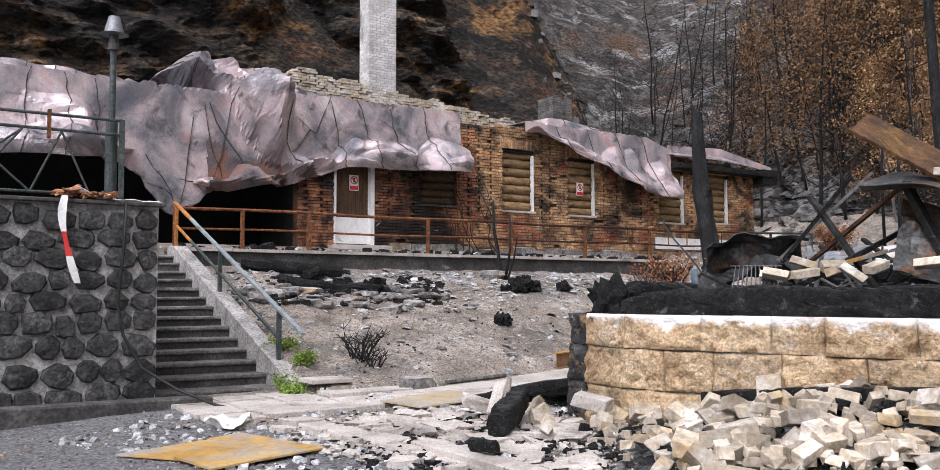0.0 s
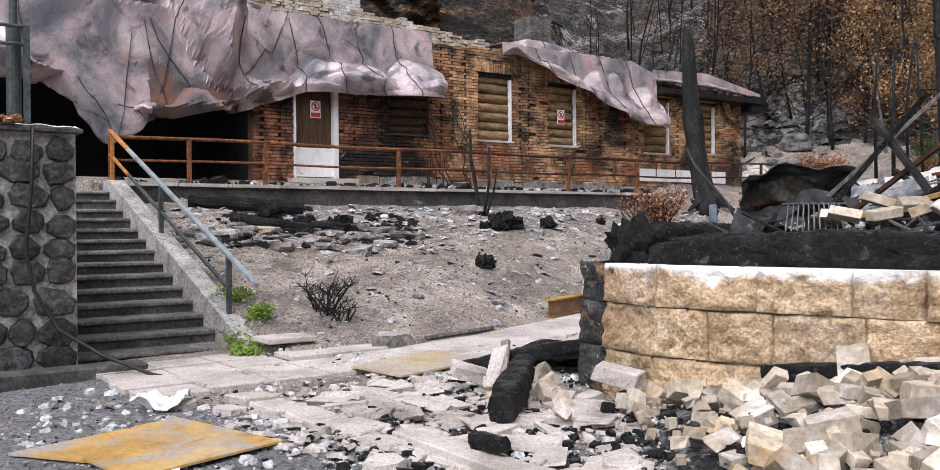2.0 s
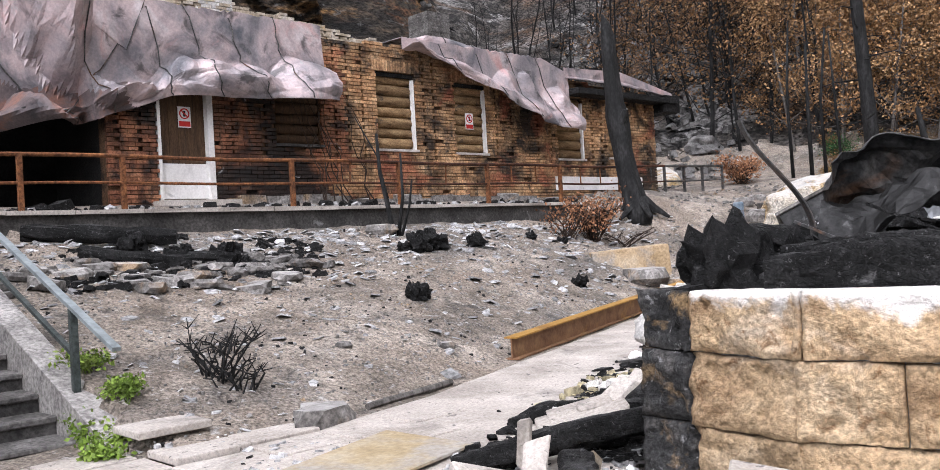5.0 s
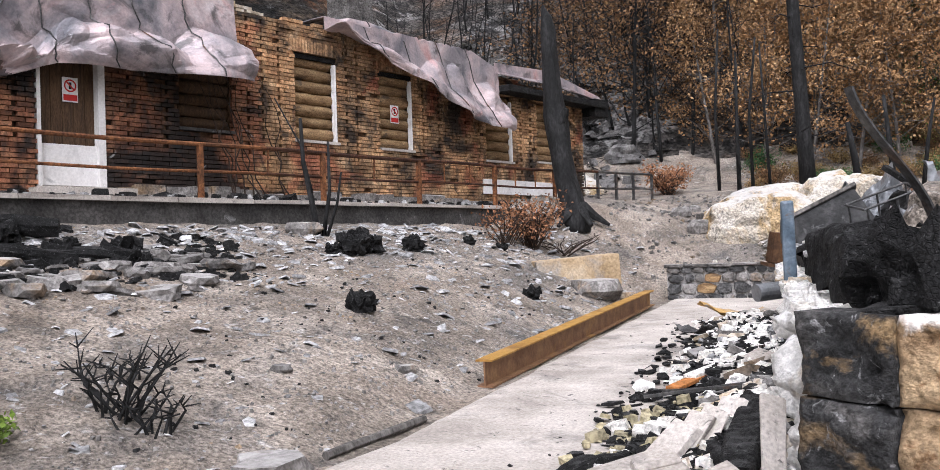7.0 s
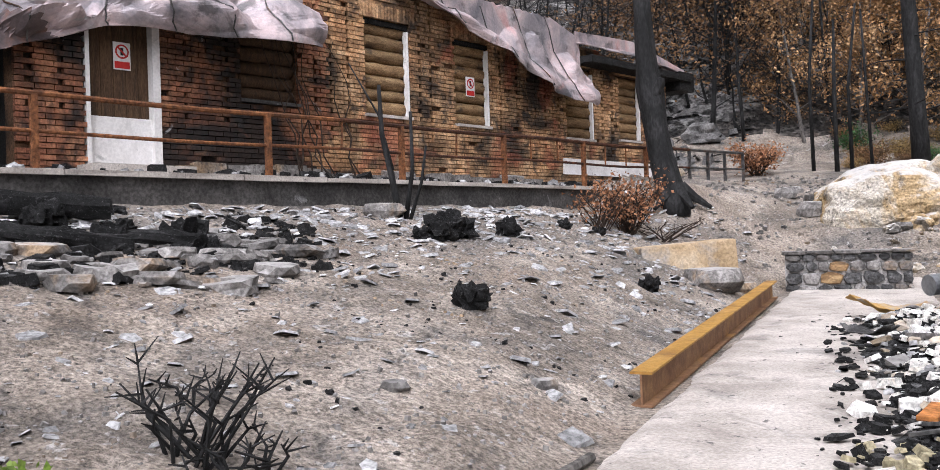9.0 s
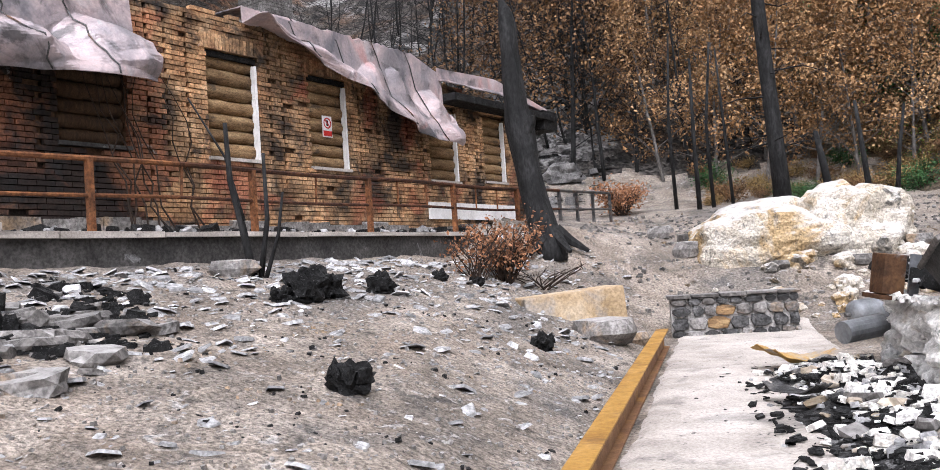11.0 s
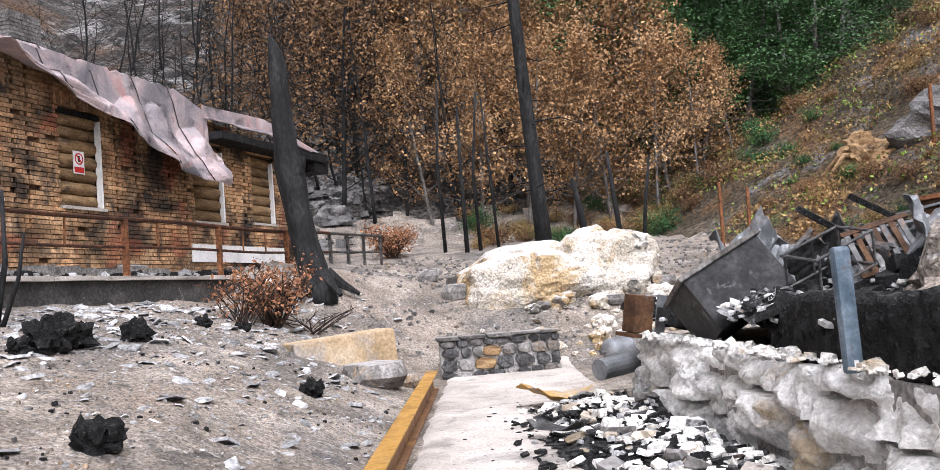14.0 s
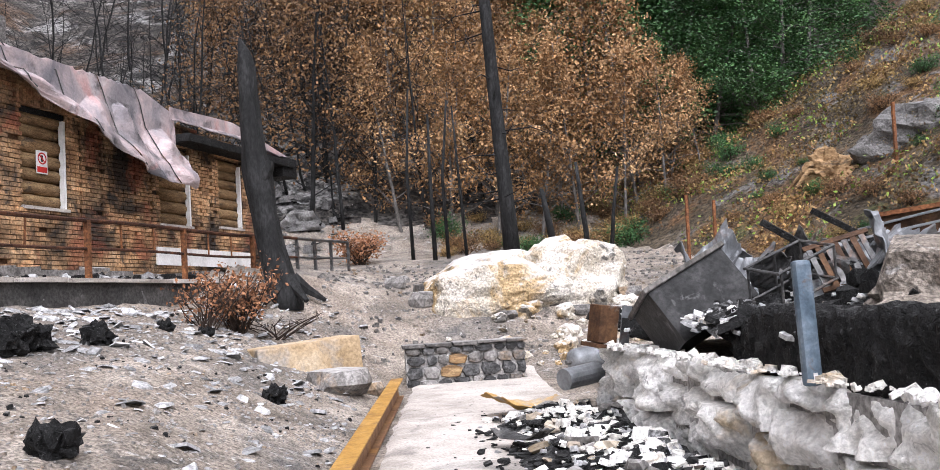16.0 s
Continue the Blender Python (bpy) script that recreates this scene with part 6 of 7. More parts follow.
# ---- loose bricks before the sandstone base ----
def heap(x, y):
    return (0.5 * smooth(-4.7, -1.4, x) * smooth(5.9, 8.2, y) + 0.05) * smooth(-0.5, 0.35, spread(x, y))


def spread(x, y):
    """Metres inside the heap's slanting edge."""
    return x + 4.3 - 0.75 * (8.1 - y)


def build_bank():
    bm = bmesh.new()
    xs, ys = axis(((-6.5, -4.9, 0.07),)), axis(((9.5, 19.5, 0.08),))
    g = [[bm.verts.new((x, y, path_z(y) + 0.012 + bank(x, y) + 0.04 * fbm(x * 4, y * 4) * min(1, bank(x, y) * 6))) for x in xs] for y in ys]
    for a, b in zip(g, g[1:]):
        for i in range(len(xs) - 1):
            bm.faces.new((a[i], a[i + 1], b[i + 1], b[i]))
    tagged(part("rubble_bank", bm, CINDER), "bank of ash, cinders and plaster against the path wall", "rubble", kind="stuff")


def build_brick_pile():
    r = random.Random(50)
    kinds = []
    for k in range(7):
        bm = bmesh.new()
        w = (0.25, 0.25, 0.26, 0.19, 0.13, 0.3, 0.09)[k]
        d, h = ((0.06, 0.04), (0.06, 0.042), (0.062, 0.05), (0.06, 0.04), (0.06, 0.042), (0.1, 0.07), (0.05, 0.035))[k]
        box(bm, -w / 2, w / 2, -d, d, -h, h, wob=0.006 if k < 3 else 0.022, rnd=r)
        bevelled(bm, 0.0045)
        kinds.append(mesh_of("loose_brick", bm, PALE_BRICK))
    bm = bmesh.new()
    n = 0
    xs, ys = axis(((-4.9, 5, 0.2),)), axis(((5.6, 8.6, 0.2),))
    g = [[bm.verts.new((x, y, ground_z(x, y) - 0.06 + heap(x, y) * 0.95 + 0.05 * fbm(x * 3, y * 3))) for x in xs] for y in ys]
    for a, b in zip(g, g[1:]):
        for i in range(len(xs) - 1):
            bm.faces.new((a[i], a[i + 1], b[i + 1], b[i]))
    tagged(part("brick_rubble", bm, CINDER), "dusty rubble under the loose bricks", "rubble", kind="stuff")
    while n < 290:
        x, y = r.uniform(-4.6, -0.2), r.uniform(5.6, 8.25)
        if r.random() > 0.3 + heap(x, y) * 1.6 or y > front_y(x) - 0.12 or spread(x, y) < abs(r.gauss(0, 0.25)) - 0.05:
            continue
        z = ground_z(x, y, False) + heap(x, y) + r.uniform(-0.02, 0.09)
        b = new("loose_brick", r.choice(kinds))
        b.matrix_world = pose(x, y, z, r.gauss(0, 24), r.gauss(0, 24), r.uniform(0, 360)) @ Matrix.Scale(r.uniform(0.8, 0.98), 4)
        tagged(b, "pale dusty sand-lime brick in a tumbled heap", "brick", "loose bricks")
        n += 1
    for x, y, z, a in ((-2.75, 9.25, 1.5, 10), (-2.45, 9.2, 1.5, 40), (-2.2, 9.35, 1.53, 80), (-2.55, 9.5, 1.62, 20), (-2.0, 9.15, 1.5, 15), (-1.85, 9.45, 1.56, 60), (-1.35, 9.2, 1.58, 0), (-2.9, 9.6, 1.48, 70), (-2.3, 9.7, 1.58, 33), (-1.1, 9.7, 2.42, 12), (-0.8, 9.8, 2.38, 50), (-1.3, 9.95, 2.48, 80), (-0.6, 9.6, 2.35, 5)):
        b = new("loose_brick", kinds[0])
        b.matrix_world = pose(x, y, z, r.gauss(0, 20), r.gauss(0, 20), a)
        tagged(b, "whitened brick lying on the charred remains", "brick", "loose bricks")
    for x, y, s in ((-5.45, 8.3, 1), (-5.3, 8.8, 0.9), (-5.6, 8.65, 0.8), (-5.1, 8.5, 1.1), (-4.9, 8.15, 0.9), (-5.15, 7.9, 1), (-4.6, 7.9, 1), (-4.4, 7.5, 0.9)):
        b = new("loose_brick", r.choice(kinds[:3]))
        b.matrix_world = pose(x, y, ground_z(x, y) + 0.1, r.gauss(0, 30), r.gauss(0, 30), r.uniform(0, 360)) @ Matrix.Scale(s, 4)
        tagged(b, "white brick lying beside charred logs", "brick", "loose bricks")
    # charred logs leaning at the corner
    hewn_log("charred_log", (-6.15, 8.75, 0.08), (-5.05, 9.35, 0.32), 0.15, 0.14, "charred pole lying against the base corner", 6.0)
    log_thing("charred_log", (-6.0, 9.0, 0.06), (-5.0, 9.8, 0.2), 0.07, "charred pole lying against the base corner", rough=0.5)
    hewn_log("charred_log", (-4.75, 7.2, 0.08), (-5.2, 8.35, 0.22), 0.23, 0.24, "thick charred log end leaning at the base corner", 5.0, ragged=0.15)
    hewn_log("charred_log", (-5.2, 9.9, 0.12), (-5.55, 11.6, 0.1), 0.2, 0.18, "charred log lying along the wall foot", 7.0)
    hewn_log("charred_log", (-6.35, 10.15, 0.07), (-5.95, 10.75, 0.12), 0.16, 0.15, "short crumbling charred log on the path edge", 8.0, ragged=0.5)
    hewn_log("charred_log", (-3.1, 8.15, 0.36), (-0.9, 7.9, 0.52), 0.17, 0.16, "charred beam along the foot of the sandstone wall", 9.0)
    hewn_log("charred_log", (-5.28, 9.75, 0.24), (-5.16, 12.6, 0.3), 0.2, 0.2, "thick charred log lying at the wall foot", 10.0)
    # pale broken slabs
    for x, y, z, w, d, h, rx, ry, rz in ((-5.85, 10.3, 0.05, 0.6, 0.42, 0.08, 4, -8, 25), (-5.83, 10.33, 0.11, 0.5, 0.34, 0.05, 6, -10, 30), (-5.74, 10.36, 0.155, 0.26, 0.13, 0.04, 8, -8, 25), *[(-5.72 + 0.1 * k, 10.75 + 0.09 * k, 0.13 + 0.025 * k, 0.17, 0.46 + 0.05 * (k % 2), 0.045, 40 + 5 * k, 12, -38 + 5 * k) for k in range(4)], (-5.1, 10.0, 0.3, 0.13, 0.7, 0.05, 55, 10, 12), (-5.4, 9.9, 0.1, 0.5, 0.3, 0.06, 6, -14, 40),
                                         (-5.5, 9.5, 0.22, 0.55, 0.2, 0.06, 5, -20, 25), (-5.75, 8.3, 0.12, 0.32, 0.2, 0.1, 15, 20, 50), (-5.35, 8.1, 0.22, 0.12, 0.4, 0.05, 50, 0, 10), (-5.7, 8.85, 0.2, 0.09, 0.05, 0.34, 10, 14, 0), (-4.2, 8.05, 0.25, 0.36, 0.2, 0.12, 5, 10, 0), (-5.35, 13.4, 0.28, 0.7, 0.18, 0.06, 10, -15, 50)):
        bm = bmesh.new()
        box(bm, -w / 2, w / 2, -d / 2, d / 2, -h / 2, h / 2, wob=0.025, rnd=r)
        tagged(part("broken_slab", bevelled(bm, 0.01), CONCRETE_PALE, m=pose(x, y, z, rx, ry, rz)), "pale broken slab of stone among the debris", "slab", "broken slabs")
    # rubble rocks along the wall foot
    shapes = []
    for k in range(9):
        if k < 5:
            bm = rock_bm(0.55, 0.4, 0.28, 60 + k, 2, 0.45, 1.3, flat=0.6)
        else:
            bm = bmesh.new()
            box(bm, -0.55, 0.55, -0.32, 0.32, -0.16, 0.16, wob=0.12, rnd=r)
        shapes.append(mesh_of("rock", bm, (LIMESTONE, STONE, LIMESTONE, PALE_BRICK, STONE, LIMESTONE, CINDER, PALE_BRICK, STONE)[k]))
    for i in range(290):
        y = r.uniform(9.6, 19.2)
        x = -5.05 - 0.72 * abs(r.gauss(0, 0.5))
        s = 0.05 + 0.24 * r.random() ** 2
        o = new("rock", r.choice(shapes))
        o.matrix_world = pose(x, y, path_z(y) + 0.03 + bank(x, y) + s * 0.1, r.uniform(-20, 20), r.uniform(-20, 20), r.uniform(0, 360)) @ Matrix.Scale(s, 4)
        tagged(o, "ash-dusted broken stone fallen at the wall foot", "rock", "fallen stones")
    for p0, p1 in (((-6.0, 12.0, 0.25), (-5.15, 12.3, 0.34)), ((-5.9, 12.35, 0.24), (-5.1, 11.95, 0.36)), ((-5.75, 13.2, 0.22), (-5.1, 13.0, 0.4)), ((-5.6, 14.6, 0.24), (-5.15, 13.9, 0.42))):
        bar_thing("steel_rod", p0, p1, 0.022, 0.022, DARK_STEEL, "thin burnt steel rod lying on the rubble", "rod", "steel rods")
    bar_thing("pale_plank", (-5.75, 13.0, 0.26), (-5.25, 14.1, 0.34), 0.12, 0.03, LIMESTONE, "whitened plank lying on the rubble", "plank")
    bar_thing("charred_plank", (-5.85, 12.6, 0.22), (-5.6, 13.4, 0.25), 0.12, 0.03, ORANGE_WOOD, "half-burnt orange-brown plank on the rubble", "plank")
    # bent yellow board and gutter piece on the path
    bent_sheet(pose(-5.6, 18.9, 0.34, 0, 8, 20), 0.9, 0.6, 0.12, 2.2, YELLOW, "warped yellowed board lying on the path", amp=0.03, name="warped_board")
    bent_sheet(pose(-5.95, 16.6, 0.3, 0, 5, 120), 0.8, 0.18, 0.1, 6.2, DARK_STEEL, "bent dark gutter piece lying on the path", amp=0.02, name="gutter_piece")
    bm = bmesh.new()
    bmesh.ops.create_icosphere(bm, subdivisions=2, radius=0.07)
    tagged(part("rusty_ball", bm, RUST, m=pose(-5.35, 13.9, 0.2), smooth_shade=True), "rusty round float lying in the rubble", "metal ball")


build_bank()
build_brick_pile()
bits("brick_crumbs", "broken brick crumbs and mortar in the brick heap", 700, lambda r: (lambda x, y: Vector((x, y, ground_z(x, y, False) + heap(x, y) + 0.01)) if y < front_y(x) - 0.1 and spread(x, y) > -0.1 else None)(r.uniform(-4.8, 0.5), r.uniform(5.5, 8.4)), (0.02, 0.11), PALE_BRICK, 71, 0.6)
bits("cinders", "black cinders in the brick heap", 400, lambda r: (lambda x, y: Vector((x, y, ground_z(x, y, False) + heap(x, y) + 0.01)) if y < front_y(x) - 0.1 else None)(r.uniform(-5.2, 0.5), r.uniform(5.5, 8.4)), (0.02, 0.14), CHAR, 72, 0.5, 1.4)


# ---- broken paving before the base corner ----
def kerb_y(x):
    return 6.42 - 0.255 * (x + 5.2)


def build_paving():
    r = random.Random(91)
    x = -7.5
    while x < -3.7:
        w = r.uniform(0.38, 0.72)
        bm = bmesh.new()
        box(bm, 0.012, w - 0.012, 0, 0.34, -0.12, 0.0, wob=0.016, rnd=r)
        y = kerb_y(x + w / 2)
        k = part("kerb_stone", bevelled(bm, 0.012), CONCRETE_PALE, m=pose(x, kerb_y(x), ground_z(x + w / 2, y + 0.15, False) + r.uniform(0.03, 0.055), r.gauss(0, 1.2), r.gauss(0, 1.0), -14.3 + r.gauss(0, 1.5)))
        tagged(k, "cracked pale concrete kerb stone at the paving edge", "kerb stone", "kerb stones")
        x += w
    for i in range(46):
        x = r.uniform(-6.6, -3.6)
        y = kerb_y(x) + 0.3 + r.uniform(0.1, 1.7)
        if spread(x, y) > -0.1 or y > 8.6:
            continue
        w, d = r.uniform(0.2, 0.5), r.uniform(0.14, 0.34)
        bm = bmesh.new()
        box(bm, -w / 2, w / 2, -d / 2, d / 2, -0.03, 0.012, wob=0.035, rnd=r)
        k = part("paving_fragment", bevelled(bm, 0.006), CONCRETE_PALE, m=pose(x, y, ground_z(x, y, False) + r.uniform(0.03, 0.055), r.gauss(0, 3), r.gauss(0, 3), r.uniform(0, 180)))
        tagged(k, "thin broken piece of pale paving on the ground", "paving", "paving fragments")


build_paving()
bits("paving_crumbs", "pale paving crumbs and plaster flakes by the kerb", 750, lambda r: (lambda x, d: Vector((x, kerb_y(x) + d, ground_z(x, kerb_y(x) + d, False) + 0.025)) if spread(x, kerb_y(x) + d) < 0 else None)(r.uniform(-7, -3.3), r.uniform(-0.5, 1.9)), (0.02, 0.16), CONCRETE_PALE, 92, 0.25, 1.3)
bits("cinders", "black cinders strewn over the broken paving", 420, lambda r: (lambda x, d: Vector((x, kerb_y(x) + d, ground_z(x, kerb_y(x) + d, False) + 0.025)) if spread(x, kerb_y(x) + d) < 0.1 else None)(r.uniform(-6, -3.3), r.uniform(-0.3, 1.9)), (0.015, 0.1), CHAR, 93, 0.4, 1.5)
log_thing("charred_log", (-4.55, 6.5, 0.02), (-4.25, 6.42, 0.03), 0.06, "short charred stub lying by the kerb", rough=0.5)


def build_tank():
    tank = thing("steel_tank", look((-4.5, 21.4, 0.62), (-3.8, 21.75, 0.68)) @ pose(0, 0, 0, 0, 180, 0), "grey dented steel tank lying at the wall's end", "tank")
    prof = ((0.0, -0.04), (0.1, -0.03), (0.17, 0.02), (0.185, 0.08), (0.185, 0.8), (0.17, 0.86), (0.1, 0.9), (0.0, 0.91))
    bm = bmesh.new()
    rings = [[bm.verts.new((max(q, 0.004) * math.cos(a * 0.2618), max(q, 0.004) * math.sin(a * 0.2618), z)) for a in range(24)] for q, z in prof]
    for a, b in zip(rings, rings[1:]):
        for i in range(24):
            bm.faces.new((a[i], a[(i + 1) % 24], b[(i + 1) % 24], b[i]))
    bm.faces.new(rings[0][::-1])
    bm.faces.new(rings[-1])
    part("shell", bm, GREY_STEEL, tank, smooth_shade=True)
    bm = bmesh.new()
    tube(bm, [(0.0, 0.0, -0.03), (0.0, 0.0, -0.12)], 0.03, n=10)
    part("nozzle", bm, DARK_STEEL, tank)


build_tank()


# ---- burnt garden slope ----
def char_stub(x, y, s, seed):
    r = random.Random(seed)
    bm = rock_bm(0.16, 0.14, 0.15, seed, 3, 0.8, 2.4)
    for i in range(3):
        a = r.uniform(0, 6.28)
        c = rock_bm(0.08, 0.07, 0.1, seed + i, 2, 0.8, 2.0)
        bmesh.ops.translate(c, verts=c.verts, vec=(0.12 * math.cos(a), 0.12 * math.sin(a), r.uniform(0, 0.12)))
        tmp = bpy.data.meshes.new("lump")
        c.to_mesh(tmp)
        c.free()
        bm.from_mesh(tmp)
        bpy.data.meshes.remove(tmp)
    b = part("charred_stub", bm, CHAR, m=put(x, y, r.uniform(0, 360), 0.06 * s) @ Matrix.Scale(s, 4))
    tagged(b, "jagged black charred root stub in the ash", "charred stub", "charred stubs")


for i, (x, y, s) in enumerate(((-9.37, 14.42, 0.95), (-10.85, 17.35, 1.4), (-10.75, 17.75, 1.1), (-10.35, 18.5, 0.95), (-8.43, 18.4, 0.8), (-11.0, 17.0, 0.6), (-10.1, 20.6, 0.6), (-12.2, 14.0, 1.1), (-12.6, 13.5, 0.9), (-13.3, 13.3, 1.1), (-11.9, 13.9, 0.8), (-9.75, 21.4, 0.6))):
    char_stub(x, y, s, 100 + i)
log_thing("charred_log", (-14.6, 12.6, 1.95), (-13.0, 13.9, 1.78), 0.13, "charred log lying at the terrace foot", rough=0.4)
log_thing("charred_log", (-13.4, 12.5, 1.6), (-12.3, 13.4, 1.4), 0.1, "charred log lying on the slope", rough=0.5)
log_thing("charred_log", (-12.7, 13.3, 1.5), (-11.8, 14.2, 1.35), 0.12, "crumbling charred log among stones", rough=0.6)
log_thing("stick", (-7.95, 10.7, 0.03), (-7.7, 11.9, 0.06), 0.035, "weathered stick lying at the path edge", mt=BARK_GREY, rough=0.3, n=6, cat="stick")


def build_stones():
    r = random.Random(6)
    shapes = [mesh_of("stone", rock_bm(0.5, 0.4, 0.25, 200 + k, 2, 0.4, 1.2, flat=0.5), STONE) for k in range(6)]
    line = [(-12.9, 11.2), (-12.4, 12.0), (-12.0, 12.7), (-11.7, 13.4), (-11.4, 14.2), (-11.5, 15.3)]
    for i in range(85):
        k = r.uniform(0, 4.99)
        a, b = line[int(k)], line[int(k) + 1]
        f = k - int(k)
        x = a[0] + (b[0] - a[0]) * f + r.gauss(-0.15, 0.42)
        y = a[1] + (b[1] - a[1]) * f + r.gauss(0, 0.3)
        s = r.uniform(0.15, 0.55)
        o = new("stone", r.choice(shapes))
        o.matrix_world = put(x, y, r.uniform(0, 360), 0.05 * s, r.uniform(-10, 10), r.uniform(-10, 10)) @ Matrix.Scale(s, 4)
        tagged(o, "ash-grey flat stone in a collapsed garden edging", "stone", "garden stones")
    for x, y, s in ((-8.04, 10.12, 0.6), (-7.85, 20.6, 1.0), (-11.95, 17.9, 0.6), (-7.5, 21.3, 0.5), (-9.0, 12.0, 0.2), (-8.3, 13.0, 0.22),
                    (-6.2, 26.9, 0.9), (-5.55, 26.6, 0.9), (-6.4, 26.1, 0.8), (-5.0, 26.6, 0.7), (-4.5, 26.0, 0.7), (-3.9, 26.3, 0.8), (-3.3, 26.6, 0.6), (-4.2, 25.6, 0.5), (-3.6, 25.2, 0.5), (-7.0, 27.6, 0.6), (-2.8, 26.8, 0.8), (-2.4, 25.8, 0.6), (-3.0, 25.0, 0.7), (-6.9, 29.3, 0.5), (-4.9, 25.2, 0.4)):
        o = new("stone", r.choice(shapes))
        o.matrix_world = put(x, y, r.uniform(0, 360), 0.08 * s) @ Matrix.Diagonal((s, s, s * 1.5, 1))
        tagged(o, "ash-dusted rounded stone lying on the ground", "stone", "loose stones")


def build_far_rocks():
    """Pale rocks strewn between the low wall and the big boulders."""
    r = random.Random(64)
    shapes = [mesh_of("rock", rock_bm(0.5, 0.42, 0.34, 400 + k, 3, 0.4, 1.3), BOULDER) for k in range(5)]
    for x, y, _ in scatter(r, 44, -6.4, -2.4, 23.6, 26.0, 1, 1, 0.22, lambda x, y: r.random() < 0.25 + 0.2 * (x + 6.4)):
        q = 0.12 + 0.5 * r.random() ** 2
        o = new("rock", r.choice(shapes))
        o.matrix_world = put(x, y, r.uniform(0, 360), 0.06 * q, r.uniform(-15, 15), r.uniform(-15, 15)) @ Matrix.Scale(q, 4)
        tagged(o, "pale ash-dusted rock below the big boulders", "rock", "pale rocks")


build_stones()
build_far_rocks()
garden = lambda x, y, r: house_xy(x, y)[1] > 2.7 and house_xy(x, y)[0] > -10.5 and x < -7.8 + (y - 13.5) * 0.075
bits("slate_flakes", "pale roof slate flakes scattered over the ash", 1700, on_ground(-14.5, -7.6, 9.5, 25, lambda x, y, r: garden(x, y, r) and r.random() < 1.35 * math.exp(-(house_xy(x, y)[1] - 2.6) * 0.6)), (0.05, 0.3), SLATE, 11, 0.12)
bits("slate_flakes", "thin grey slate chips strewn down the ash slope", 900, on_ground(-14.5, -7.6, 9.5, 25, garden), (0.02, 0.12), SLATE, 25, 0.15, 1.4)
bits("grit", "small stones and grit on the ash slope", 6500, on_ground(-14.5, -7.6, 9.2, 25, garden), (0.01, 0.05), STONE, 12, 0.7)
bits("cinders", "black cinders on the ash slope", 700, on_ground(-14.5, -7.6, 9.2, 25, lambda x, y, r: garden(x, y, r) and noise.noise(Vector((x, y, 0))) > 0.05), (0.01, 0.055), CHAR, 13, 0.6, 1.5)
bits("cinders", "black charred scraps along the collapsed edging", 600, on_ground(-14.5, -10.8, 11.2, 16, lambda x, y, r: garden(x, y, r) and house_xy(x, y)[1] < 5.5 and noise.noise(Vector((x * 0.8, y * 0.8, 4))) > 0.0), (0.03, 0.2), CHAR, 17, 0.5, 1.6)
bits("grit", "stones and plaster crumbs on the far ash ground", 2400, on_ground(-8.5, 1, 23.8, 33), (0.02, 0.13), STONE, 14, 0.6)
bits("ash_scraps", "plaster crumbs and debris on the terrace edge", 500, lambda r: H @ Vector((r.uniform(-10.6, 9), -r.uniform(0.2, 2.4), 2.29)), (0.03, 0.25), SLATE, 15, 0.4)
bits("cinders", "black debris heaped on the terrace before the house", 700, lambda r: H @ Vector((r.uniform(-10.6, 9), -r.uniform(0.2, 2.4), 2.29)), (0.03, 0.3), CHAR, 16, 0.5, 1.5)


def shrub(x, y, n, h, spread, seed, mt, label, leaf=None, per=6, rad=0.1, size=0.06, dz=0.0, twig=0.008):
    r = random.Random(seed)
    s = thing("shrub", put(x, y, 0, dz), label, "shrub", "burnt shrubs")
    bm = bmesh.new()
    ends = []
    for i in range(n):
        a = r.uniform(0, 6.28)
        d = Vector((math.cos(a) * spread, math.sin(a) * spread, h)) * r.uniform(0.5, 1.05)
        b = Vector((r.uniform(-.12, .12), r.uniform(-.12, .12), -0.05))
        m = b + d * 0.5 + Vector((r.uniform(-.1, .1), r.uniform(-.1, .1), 0.05))
        tube(bm, [b, m, b + d], twig * 1.6, twig * 0.6, n=4, cap=False)
        ends += [m, b + d]
        for k in range(3):
            e = m.lerp(b + d, r.random())
            f = e + Vector((r.uniform(-1, 1), r.uniform(-1, 1), r.uniform(0, 1))) * h * 0.28
            tube(bm, [e, f], twig, twig * 0.4, n=3, cap=False)
            ends.append(f)
    part("stem", bm, mt, s)
    if leaf:
        ob = new("foliage", leaves(ends, per, rad, size, seed, leaf, name="foliage"))
        ob.parent = s
    return s


shrub(-9.3, 10.35, 22, 0.5, 0.35, 1, BARK, "burnt black leafless shrub on the ash slope")
shrub(-8.98, 10.25, 12, 0.3, 0.3, 2, BARK, "burnt black leafless shrub on the ash slope")
shrub(-9.75, 10.9, 8, 0.22, 0.25, 3, BARK, "burnt black leafless shrub on the ash slope")
shrub(-9.55, 22.9, 60, 0.95, 0.55, 4, TWIG, "scorched rust-red bush below the terrace end", DRY, 4, 0.09, 0.07)
shrub(-9.9, 22.2, 26, 0.7, 0.5, 5, TWIG, "scorched rust-red bush below the terrace end", DRY, 3, 0.09, 0.07)
shrub(-9.0, 23.4, 20, 0.4, 0.8, 6, TWIG, "dry twiggy burnt brush")
shrub(-7.9, 33.8, 40, 0.8, 0.7, 7, TWIG, "scorched brown bush behind the railing end", DRY, 10, 0.12, 0.08)


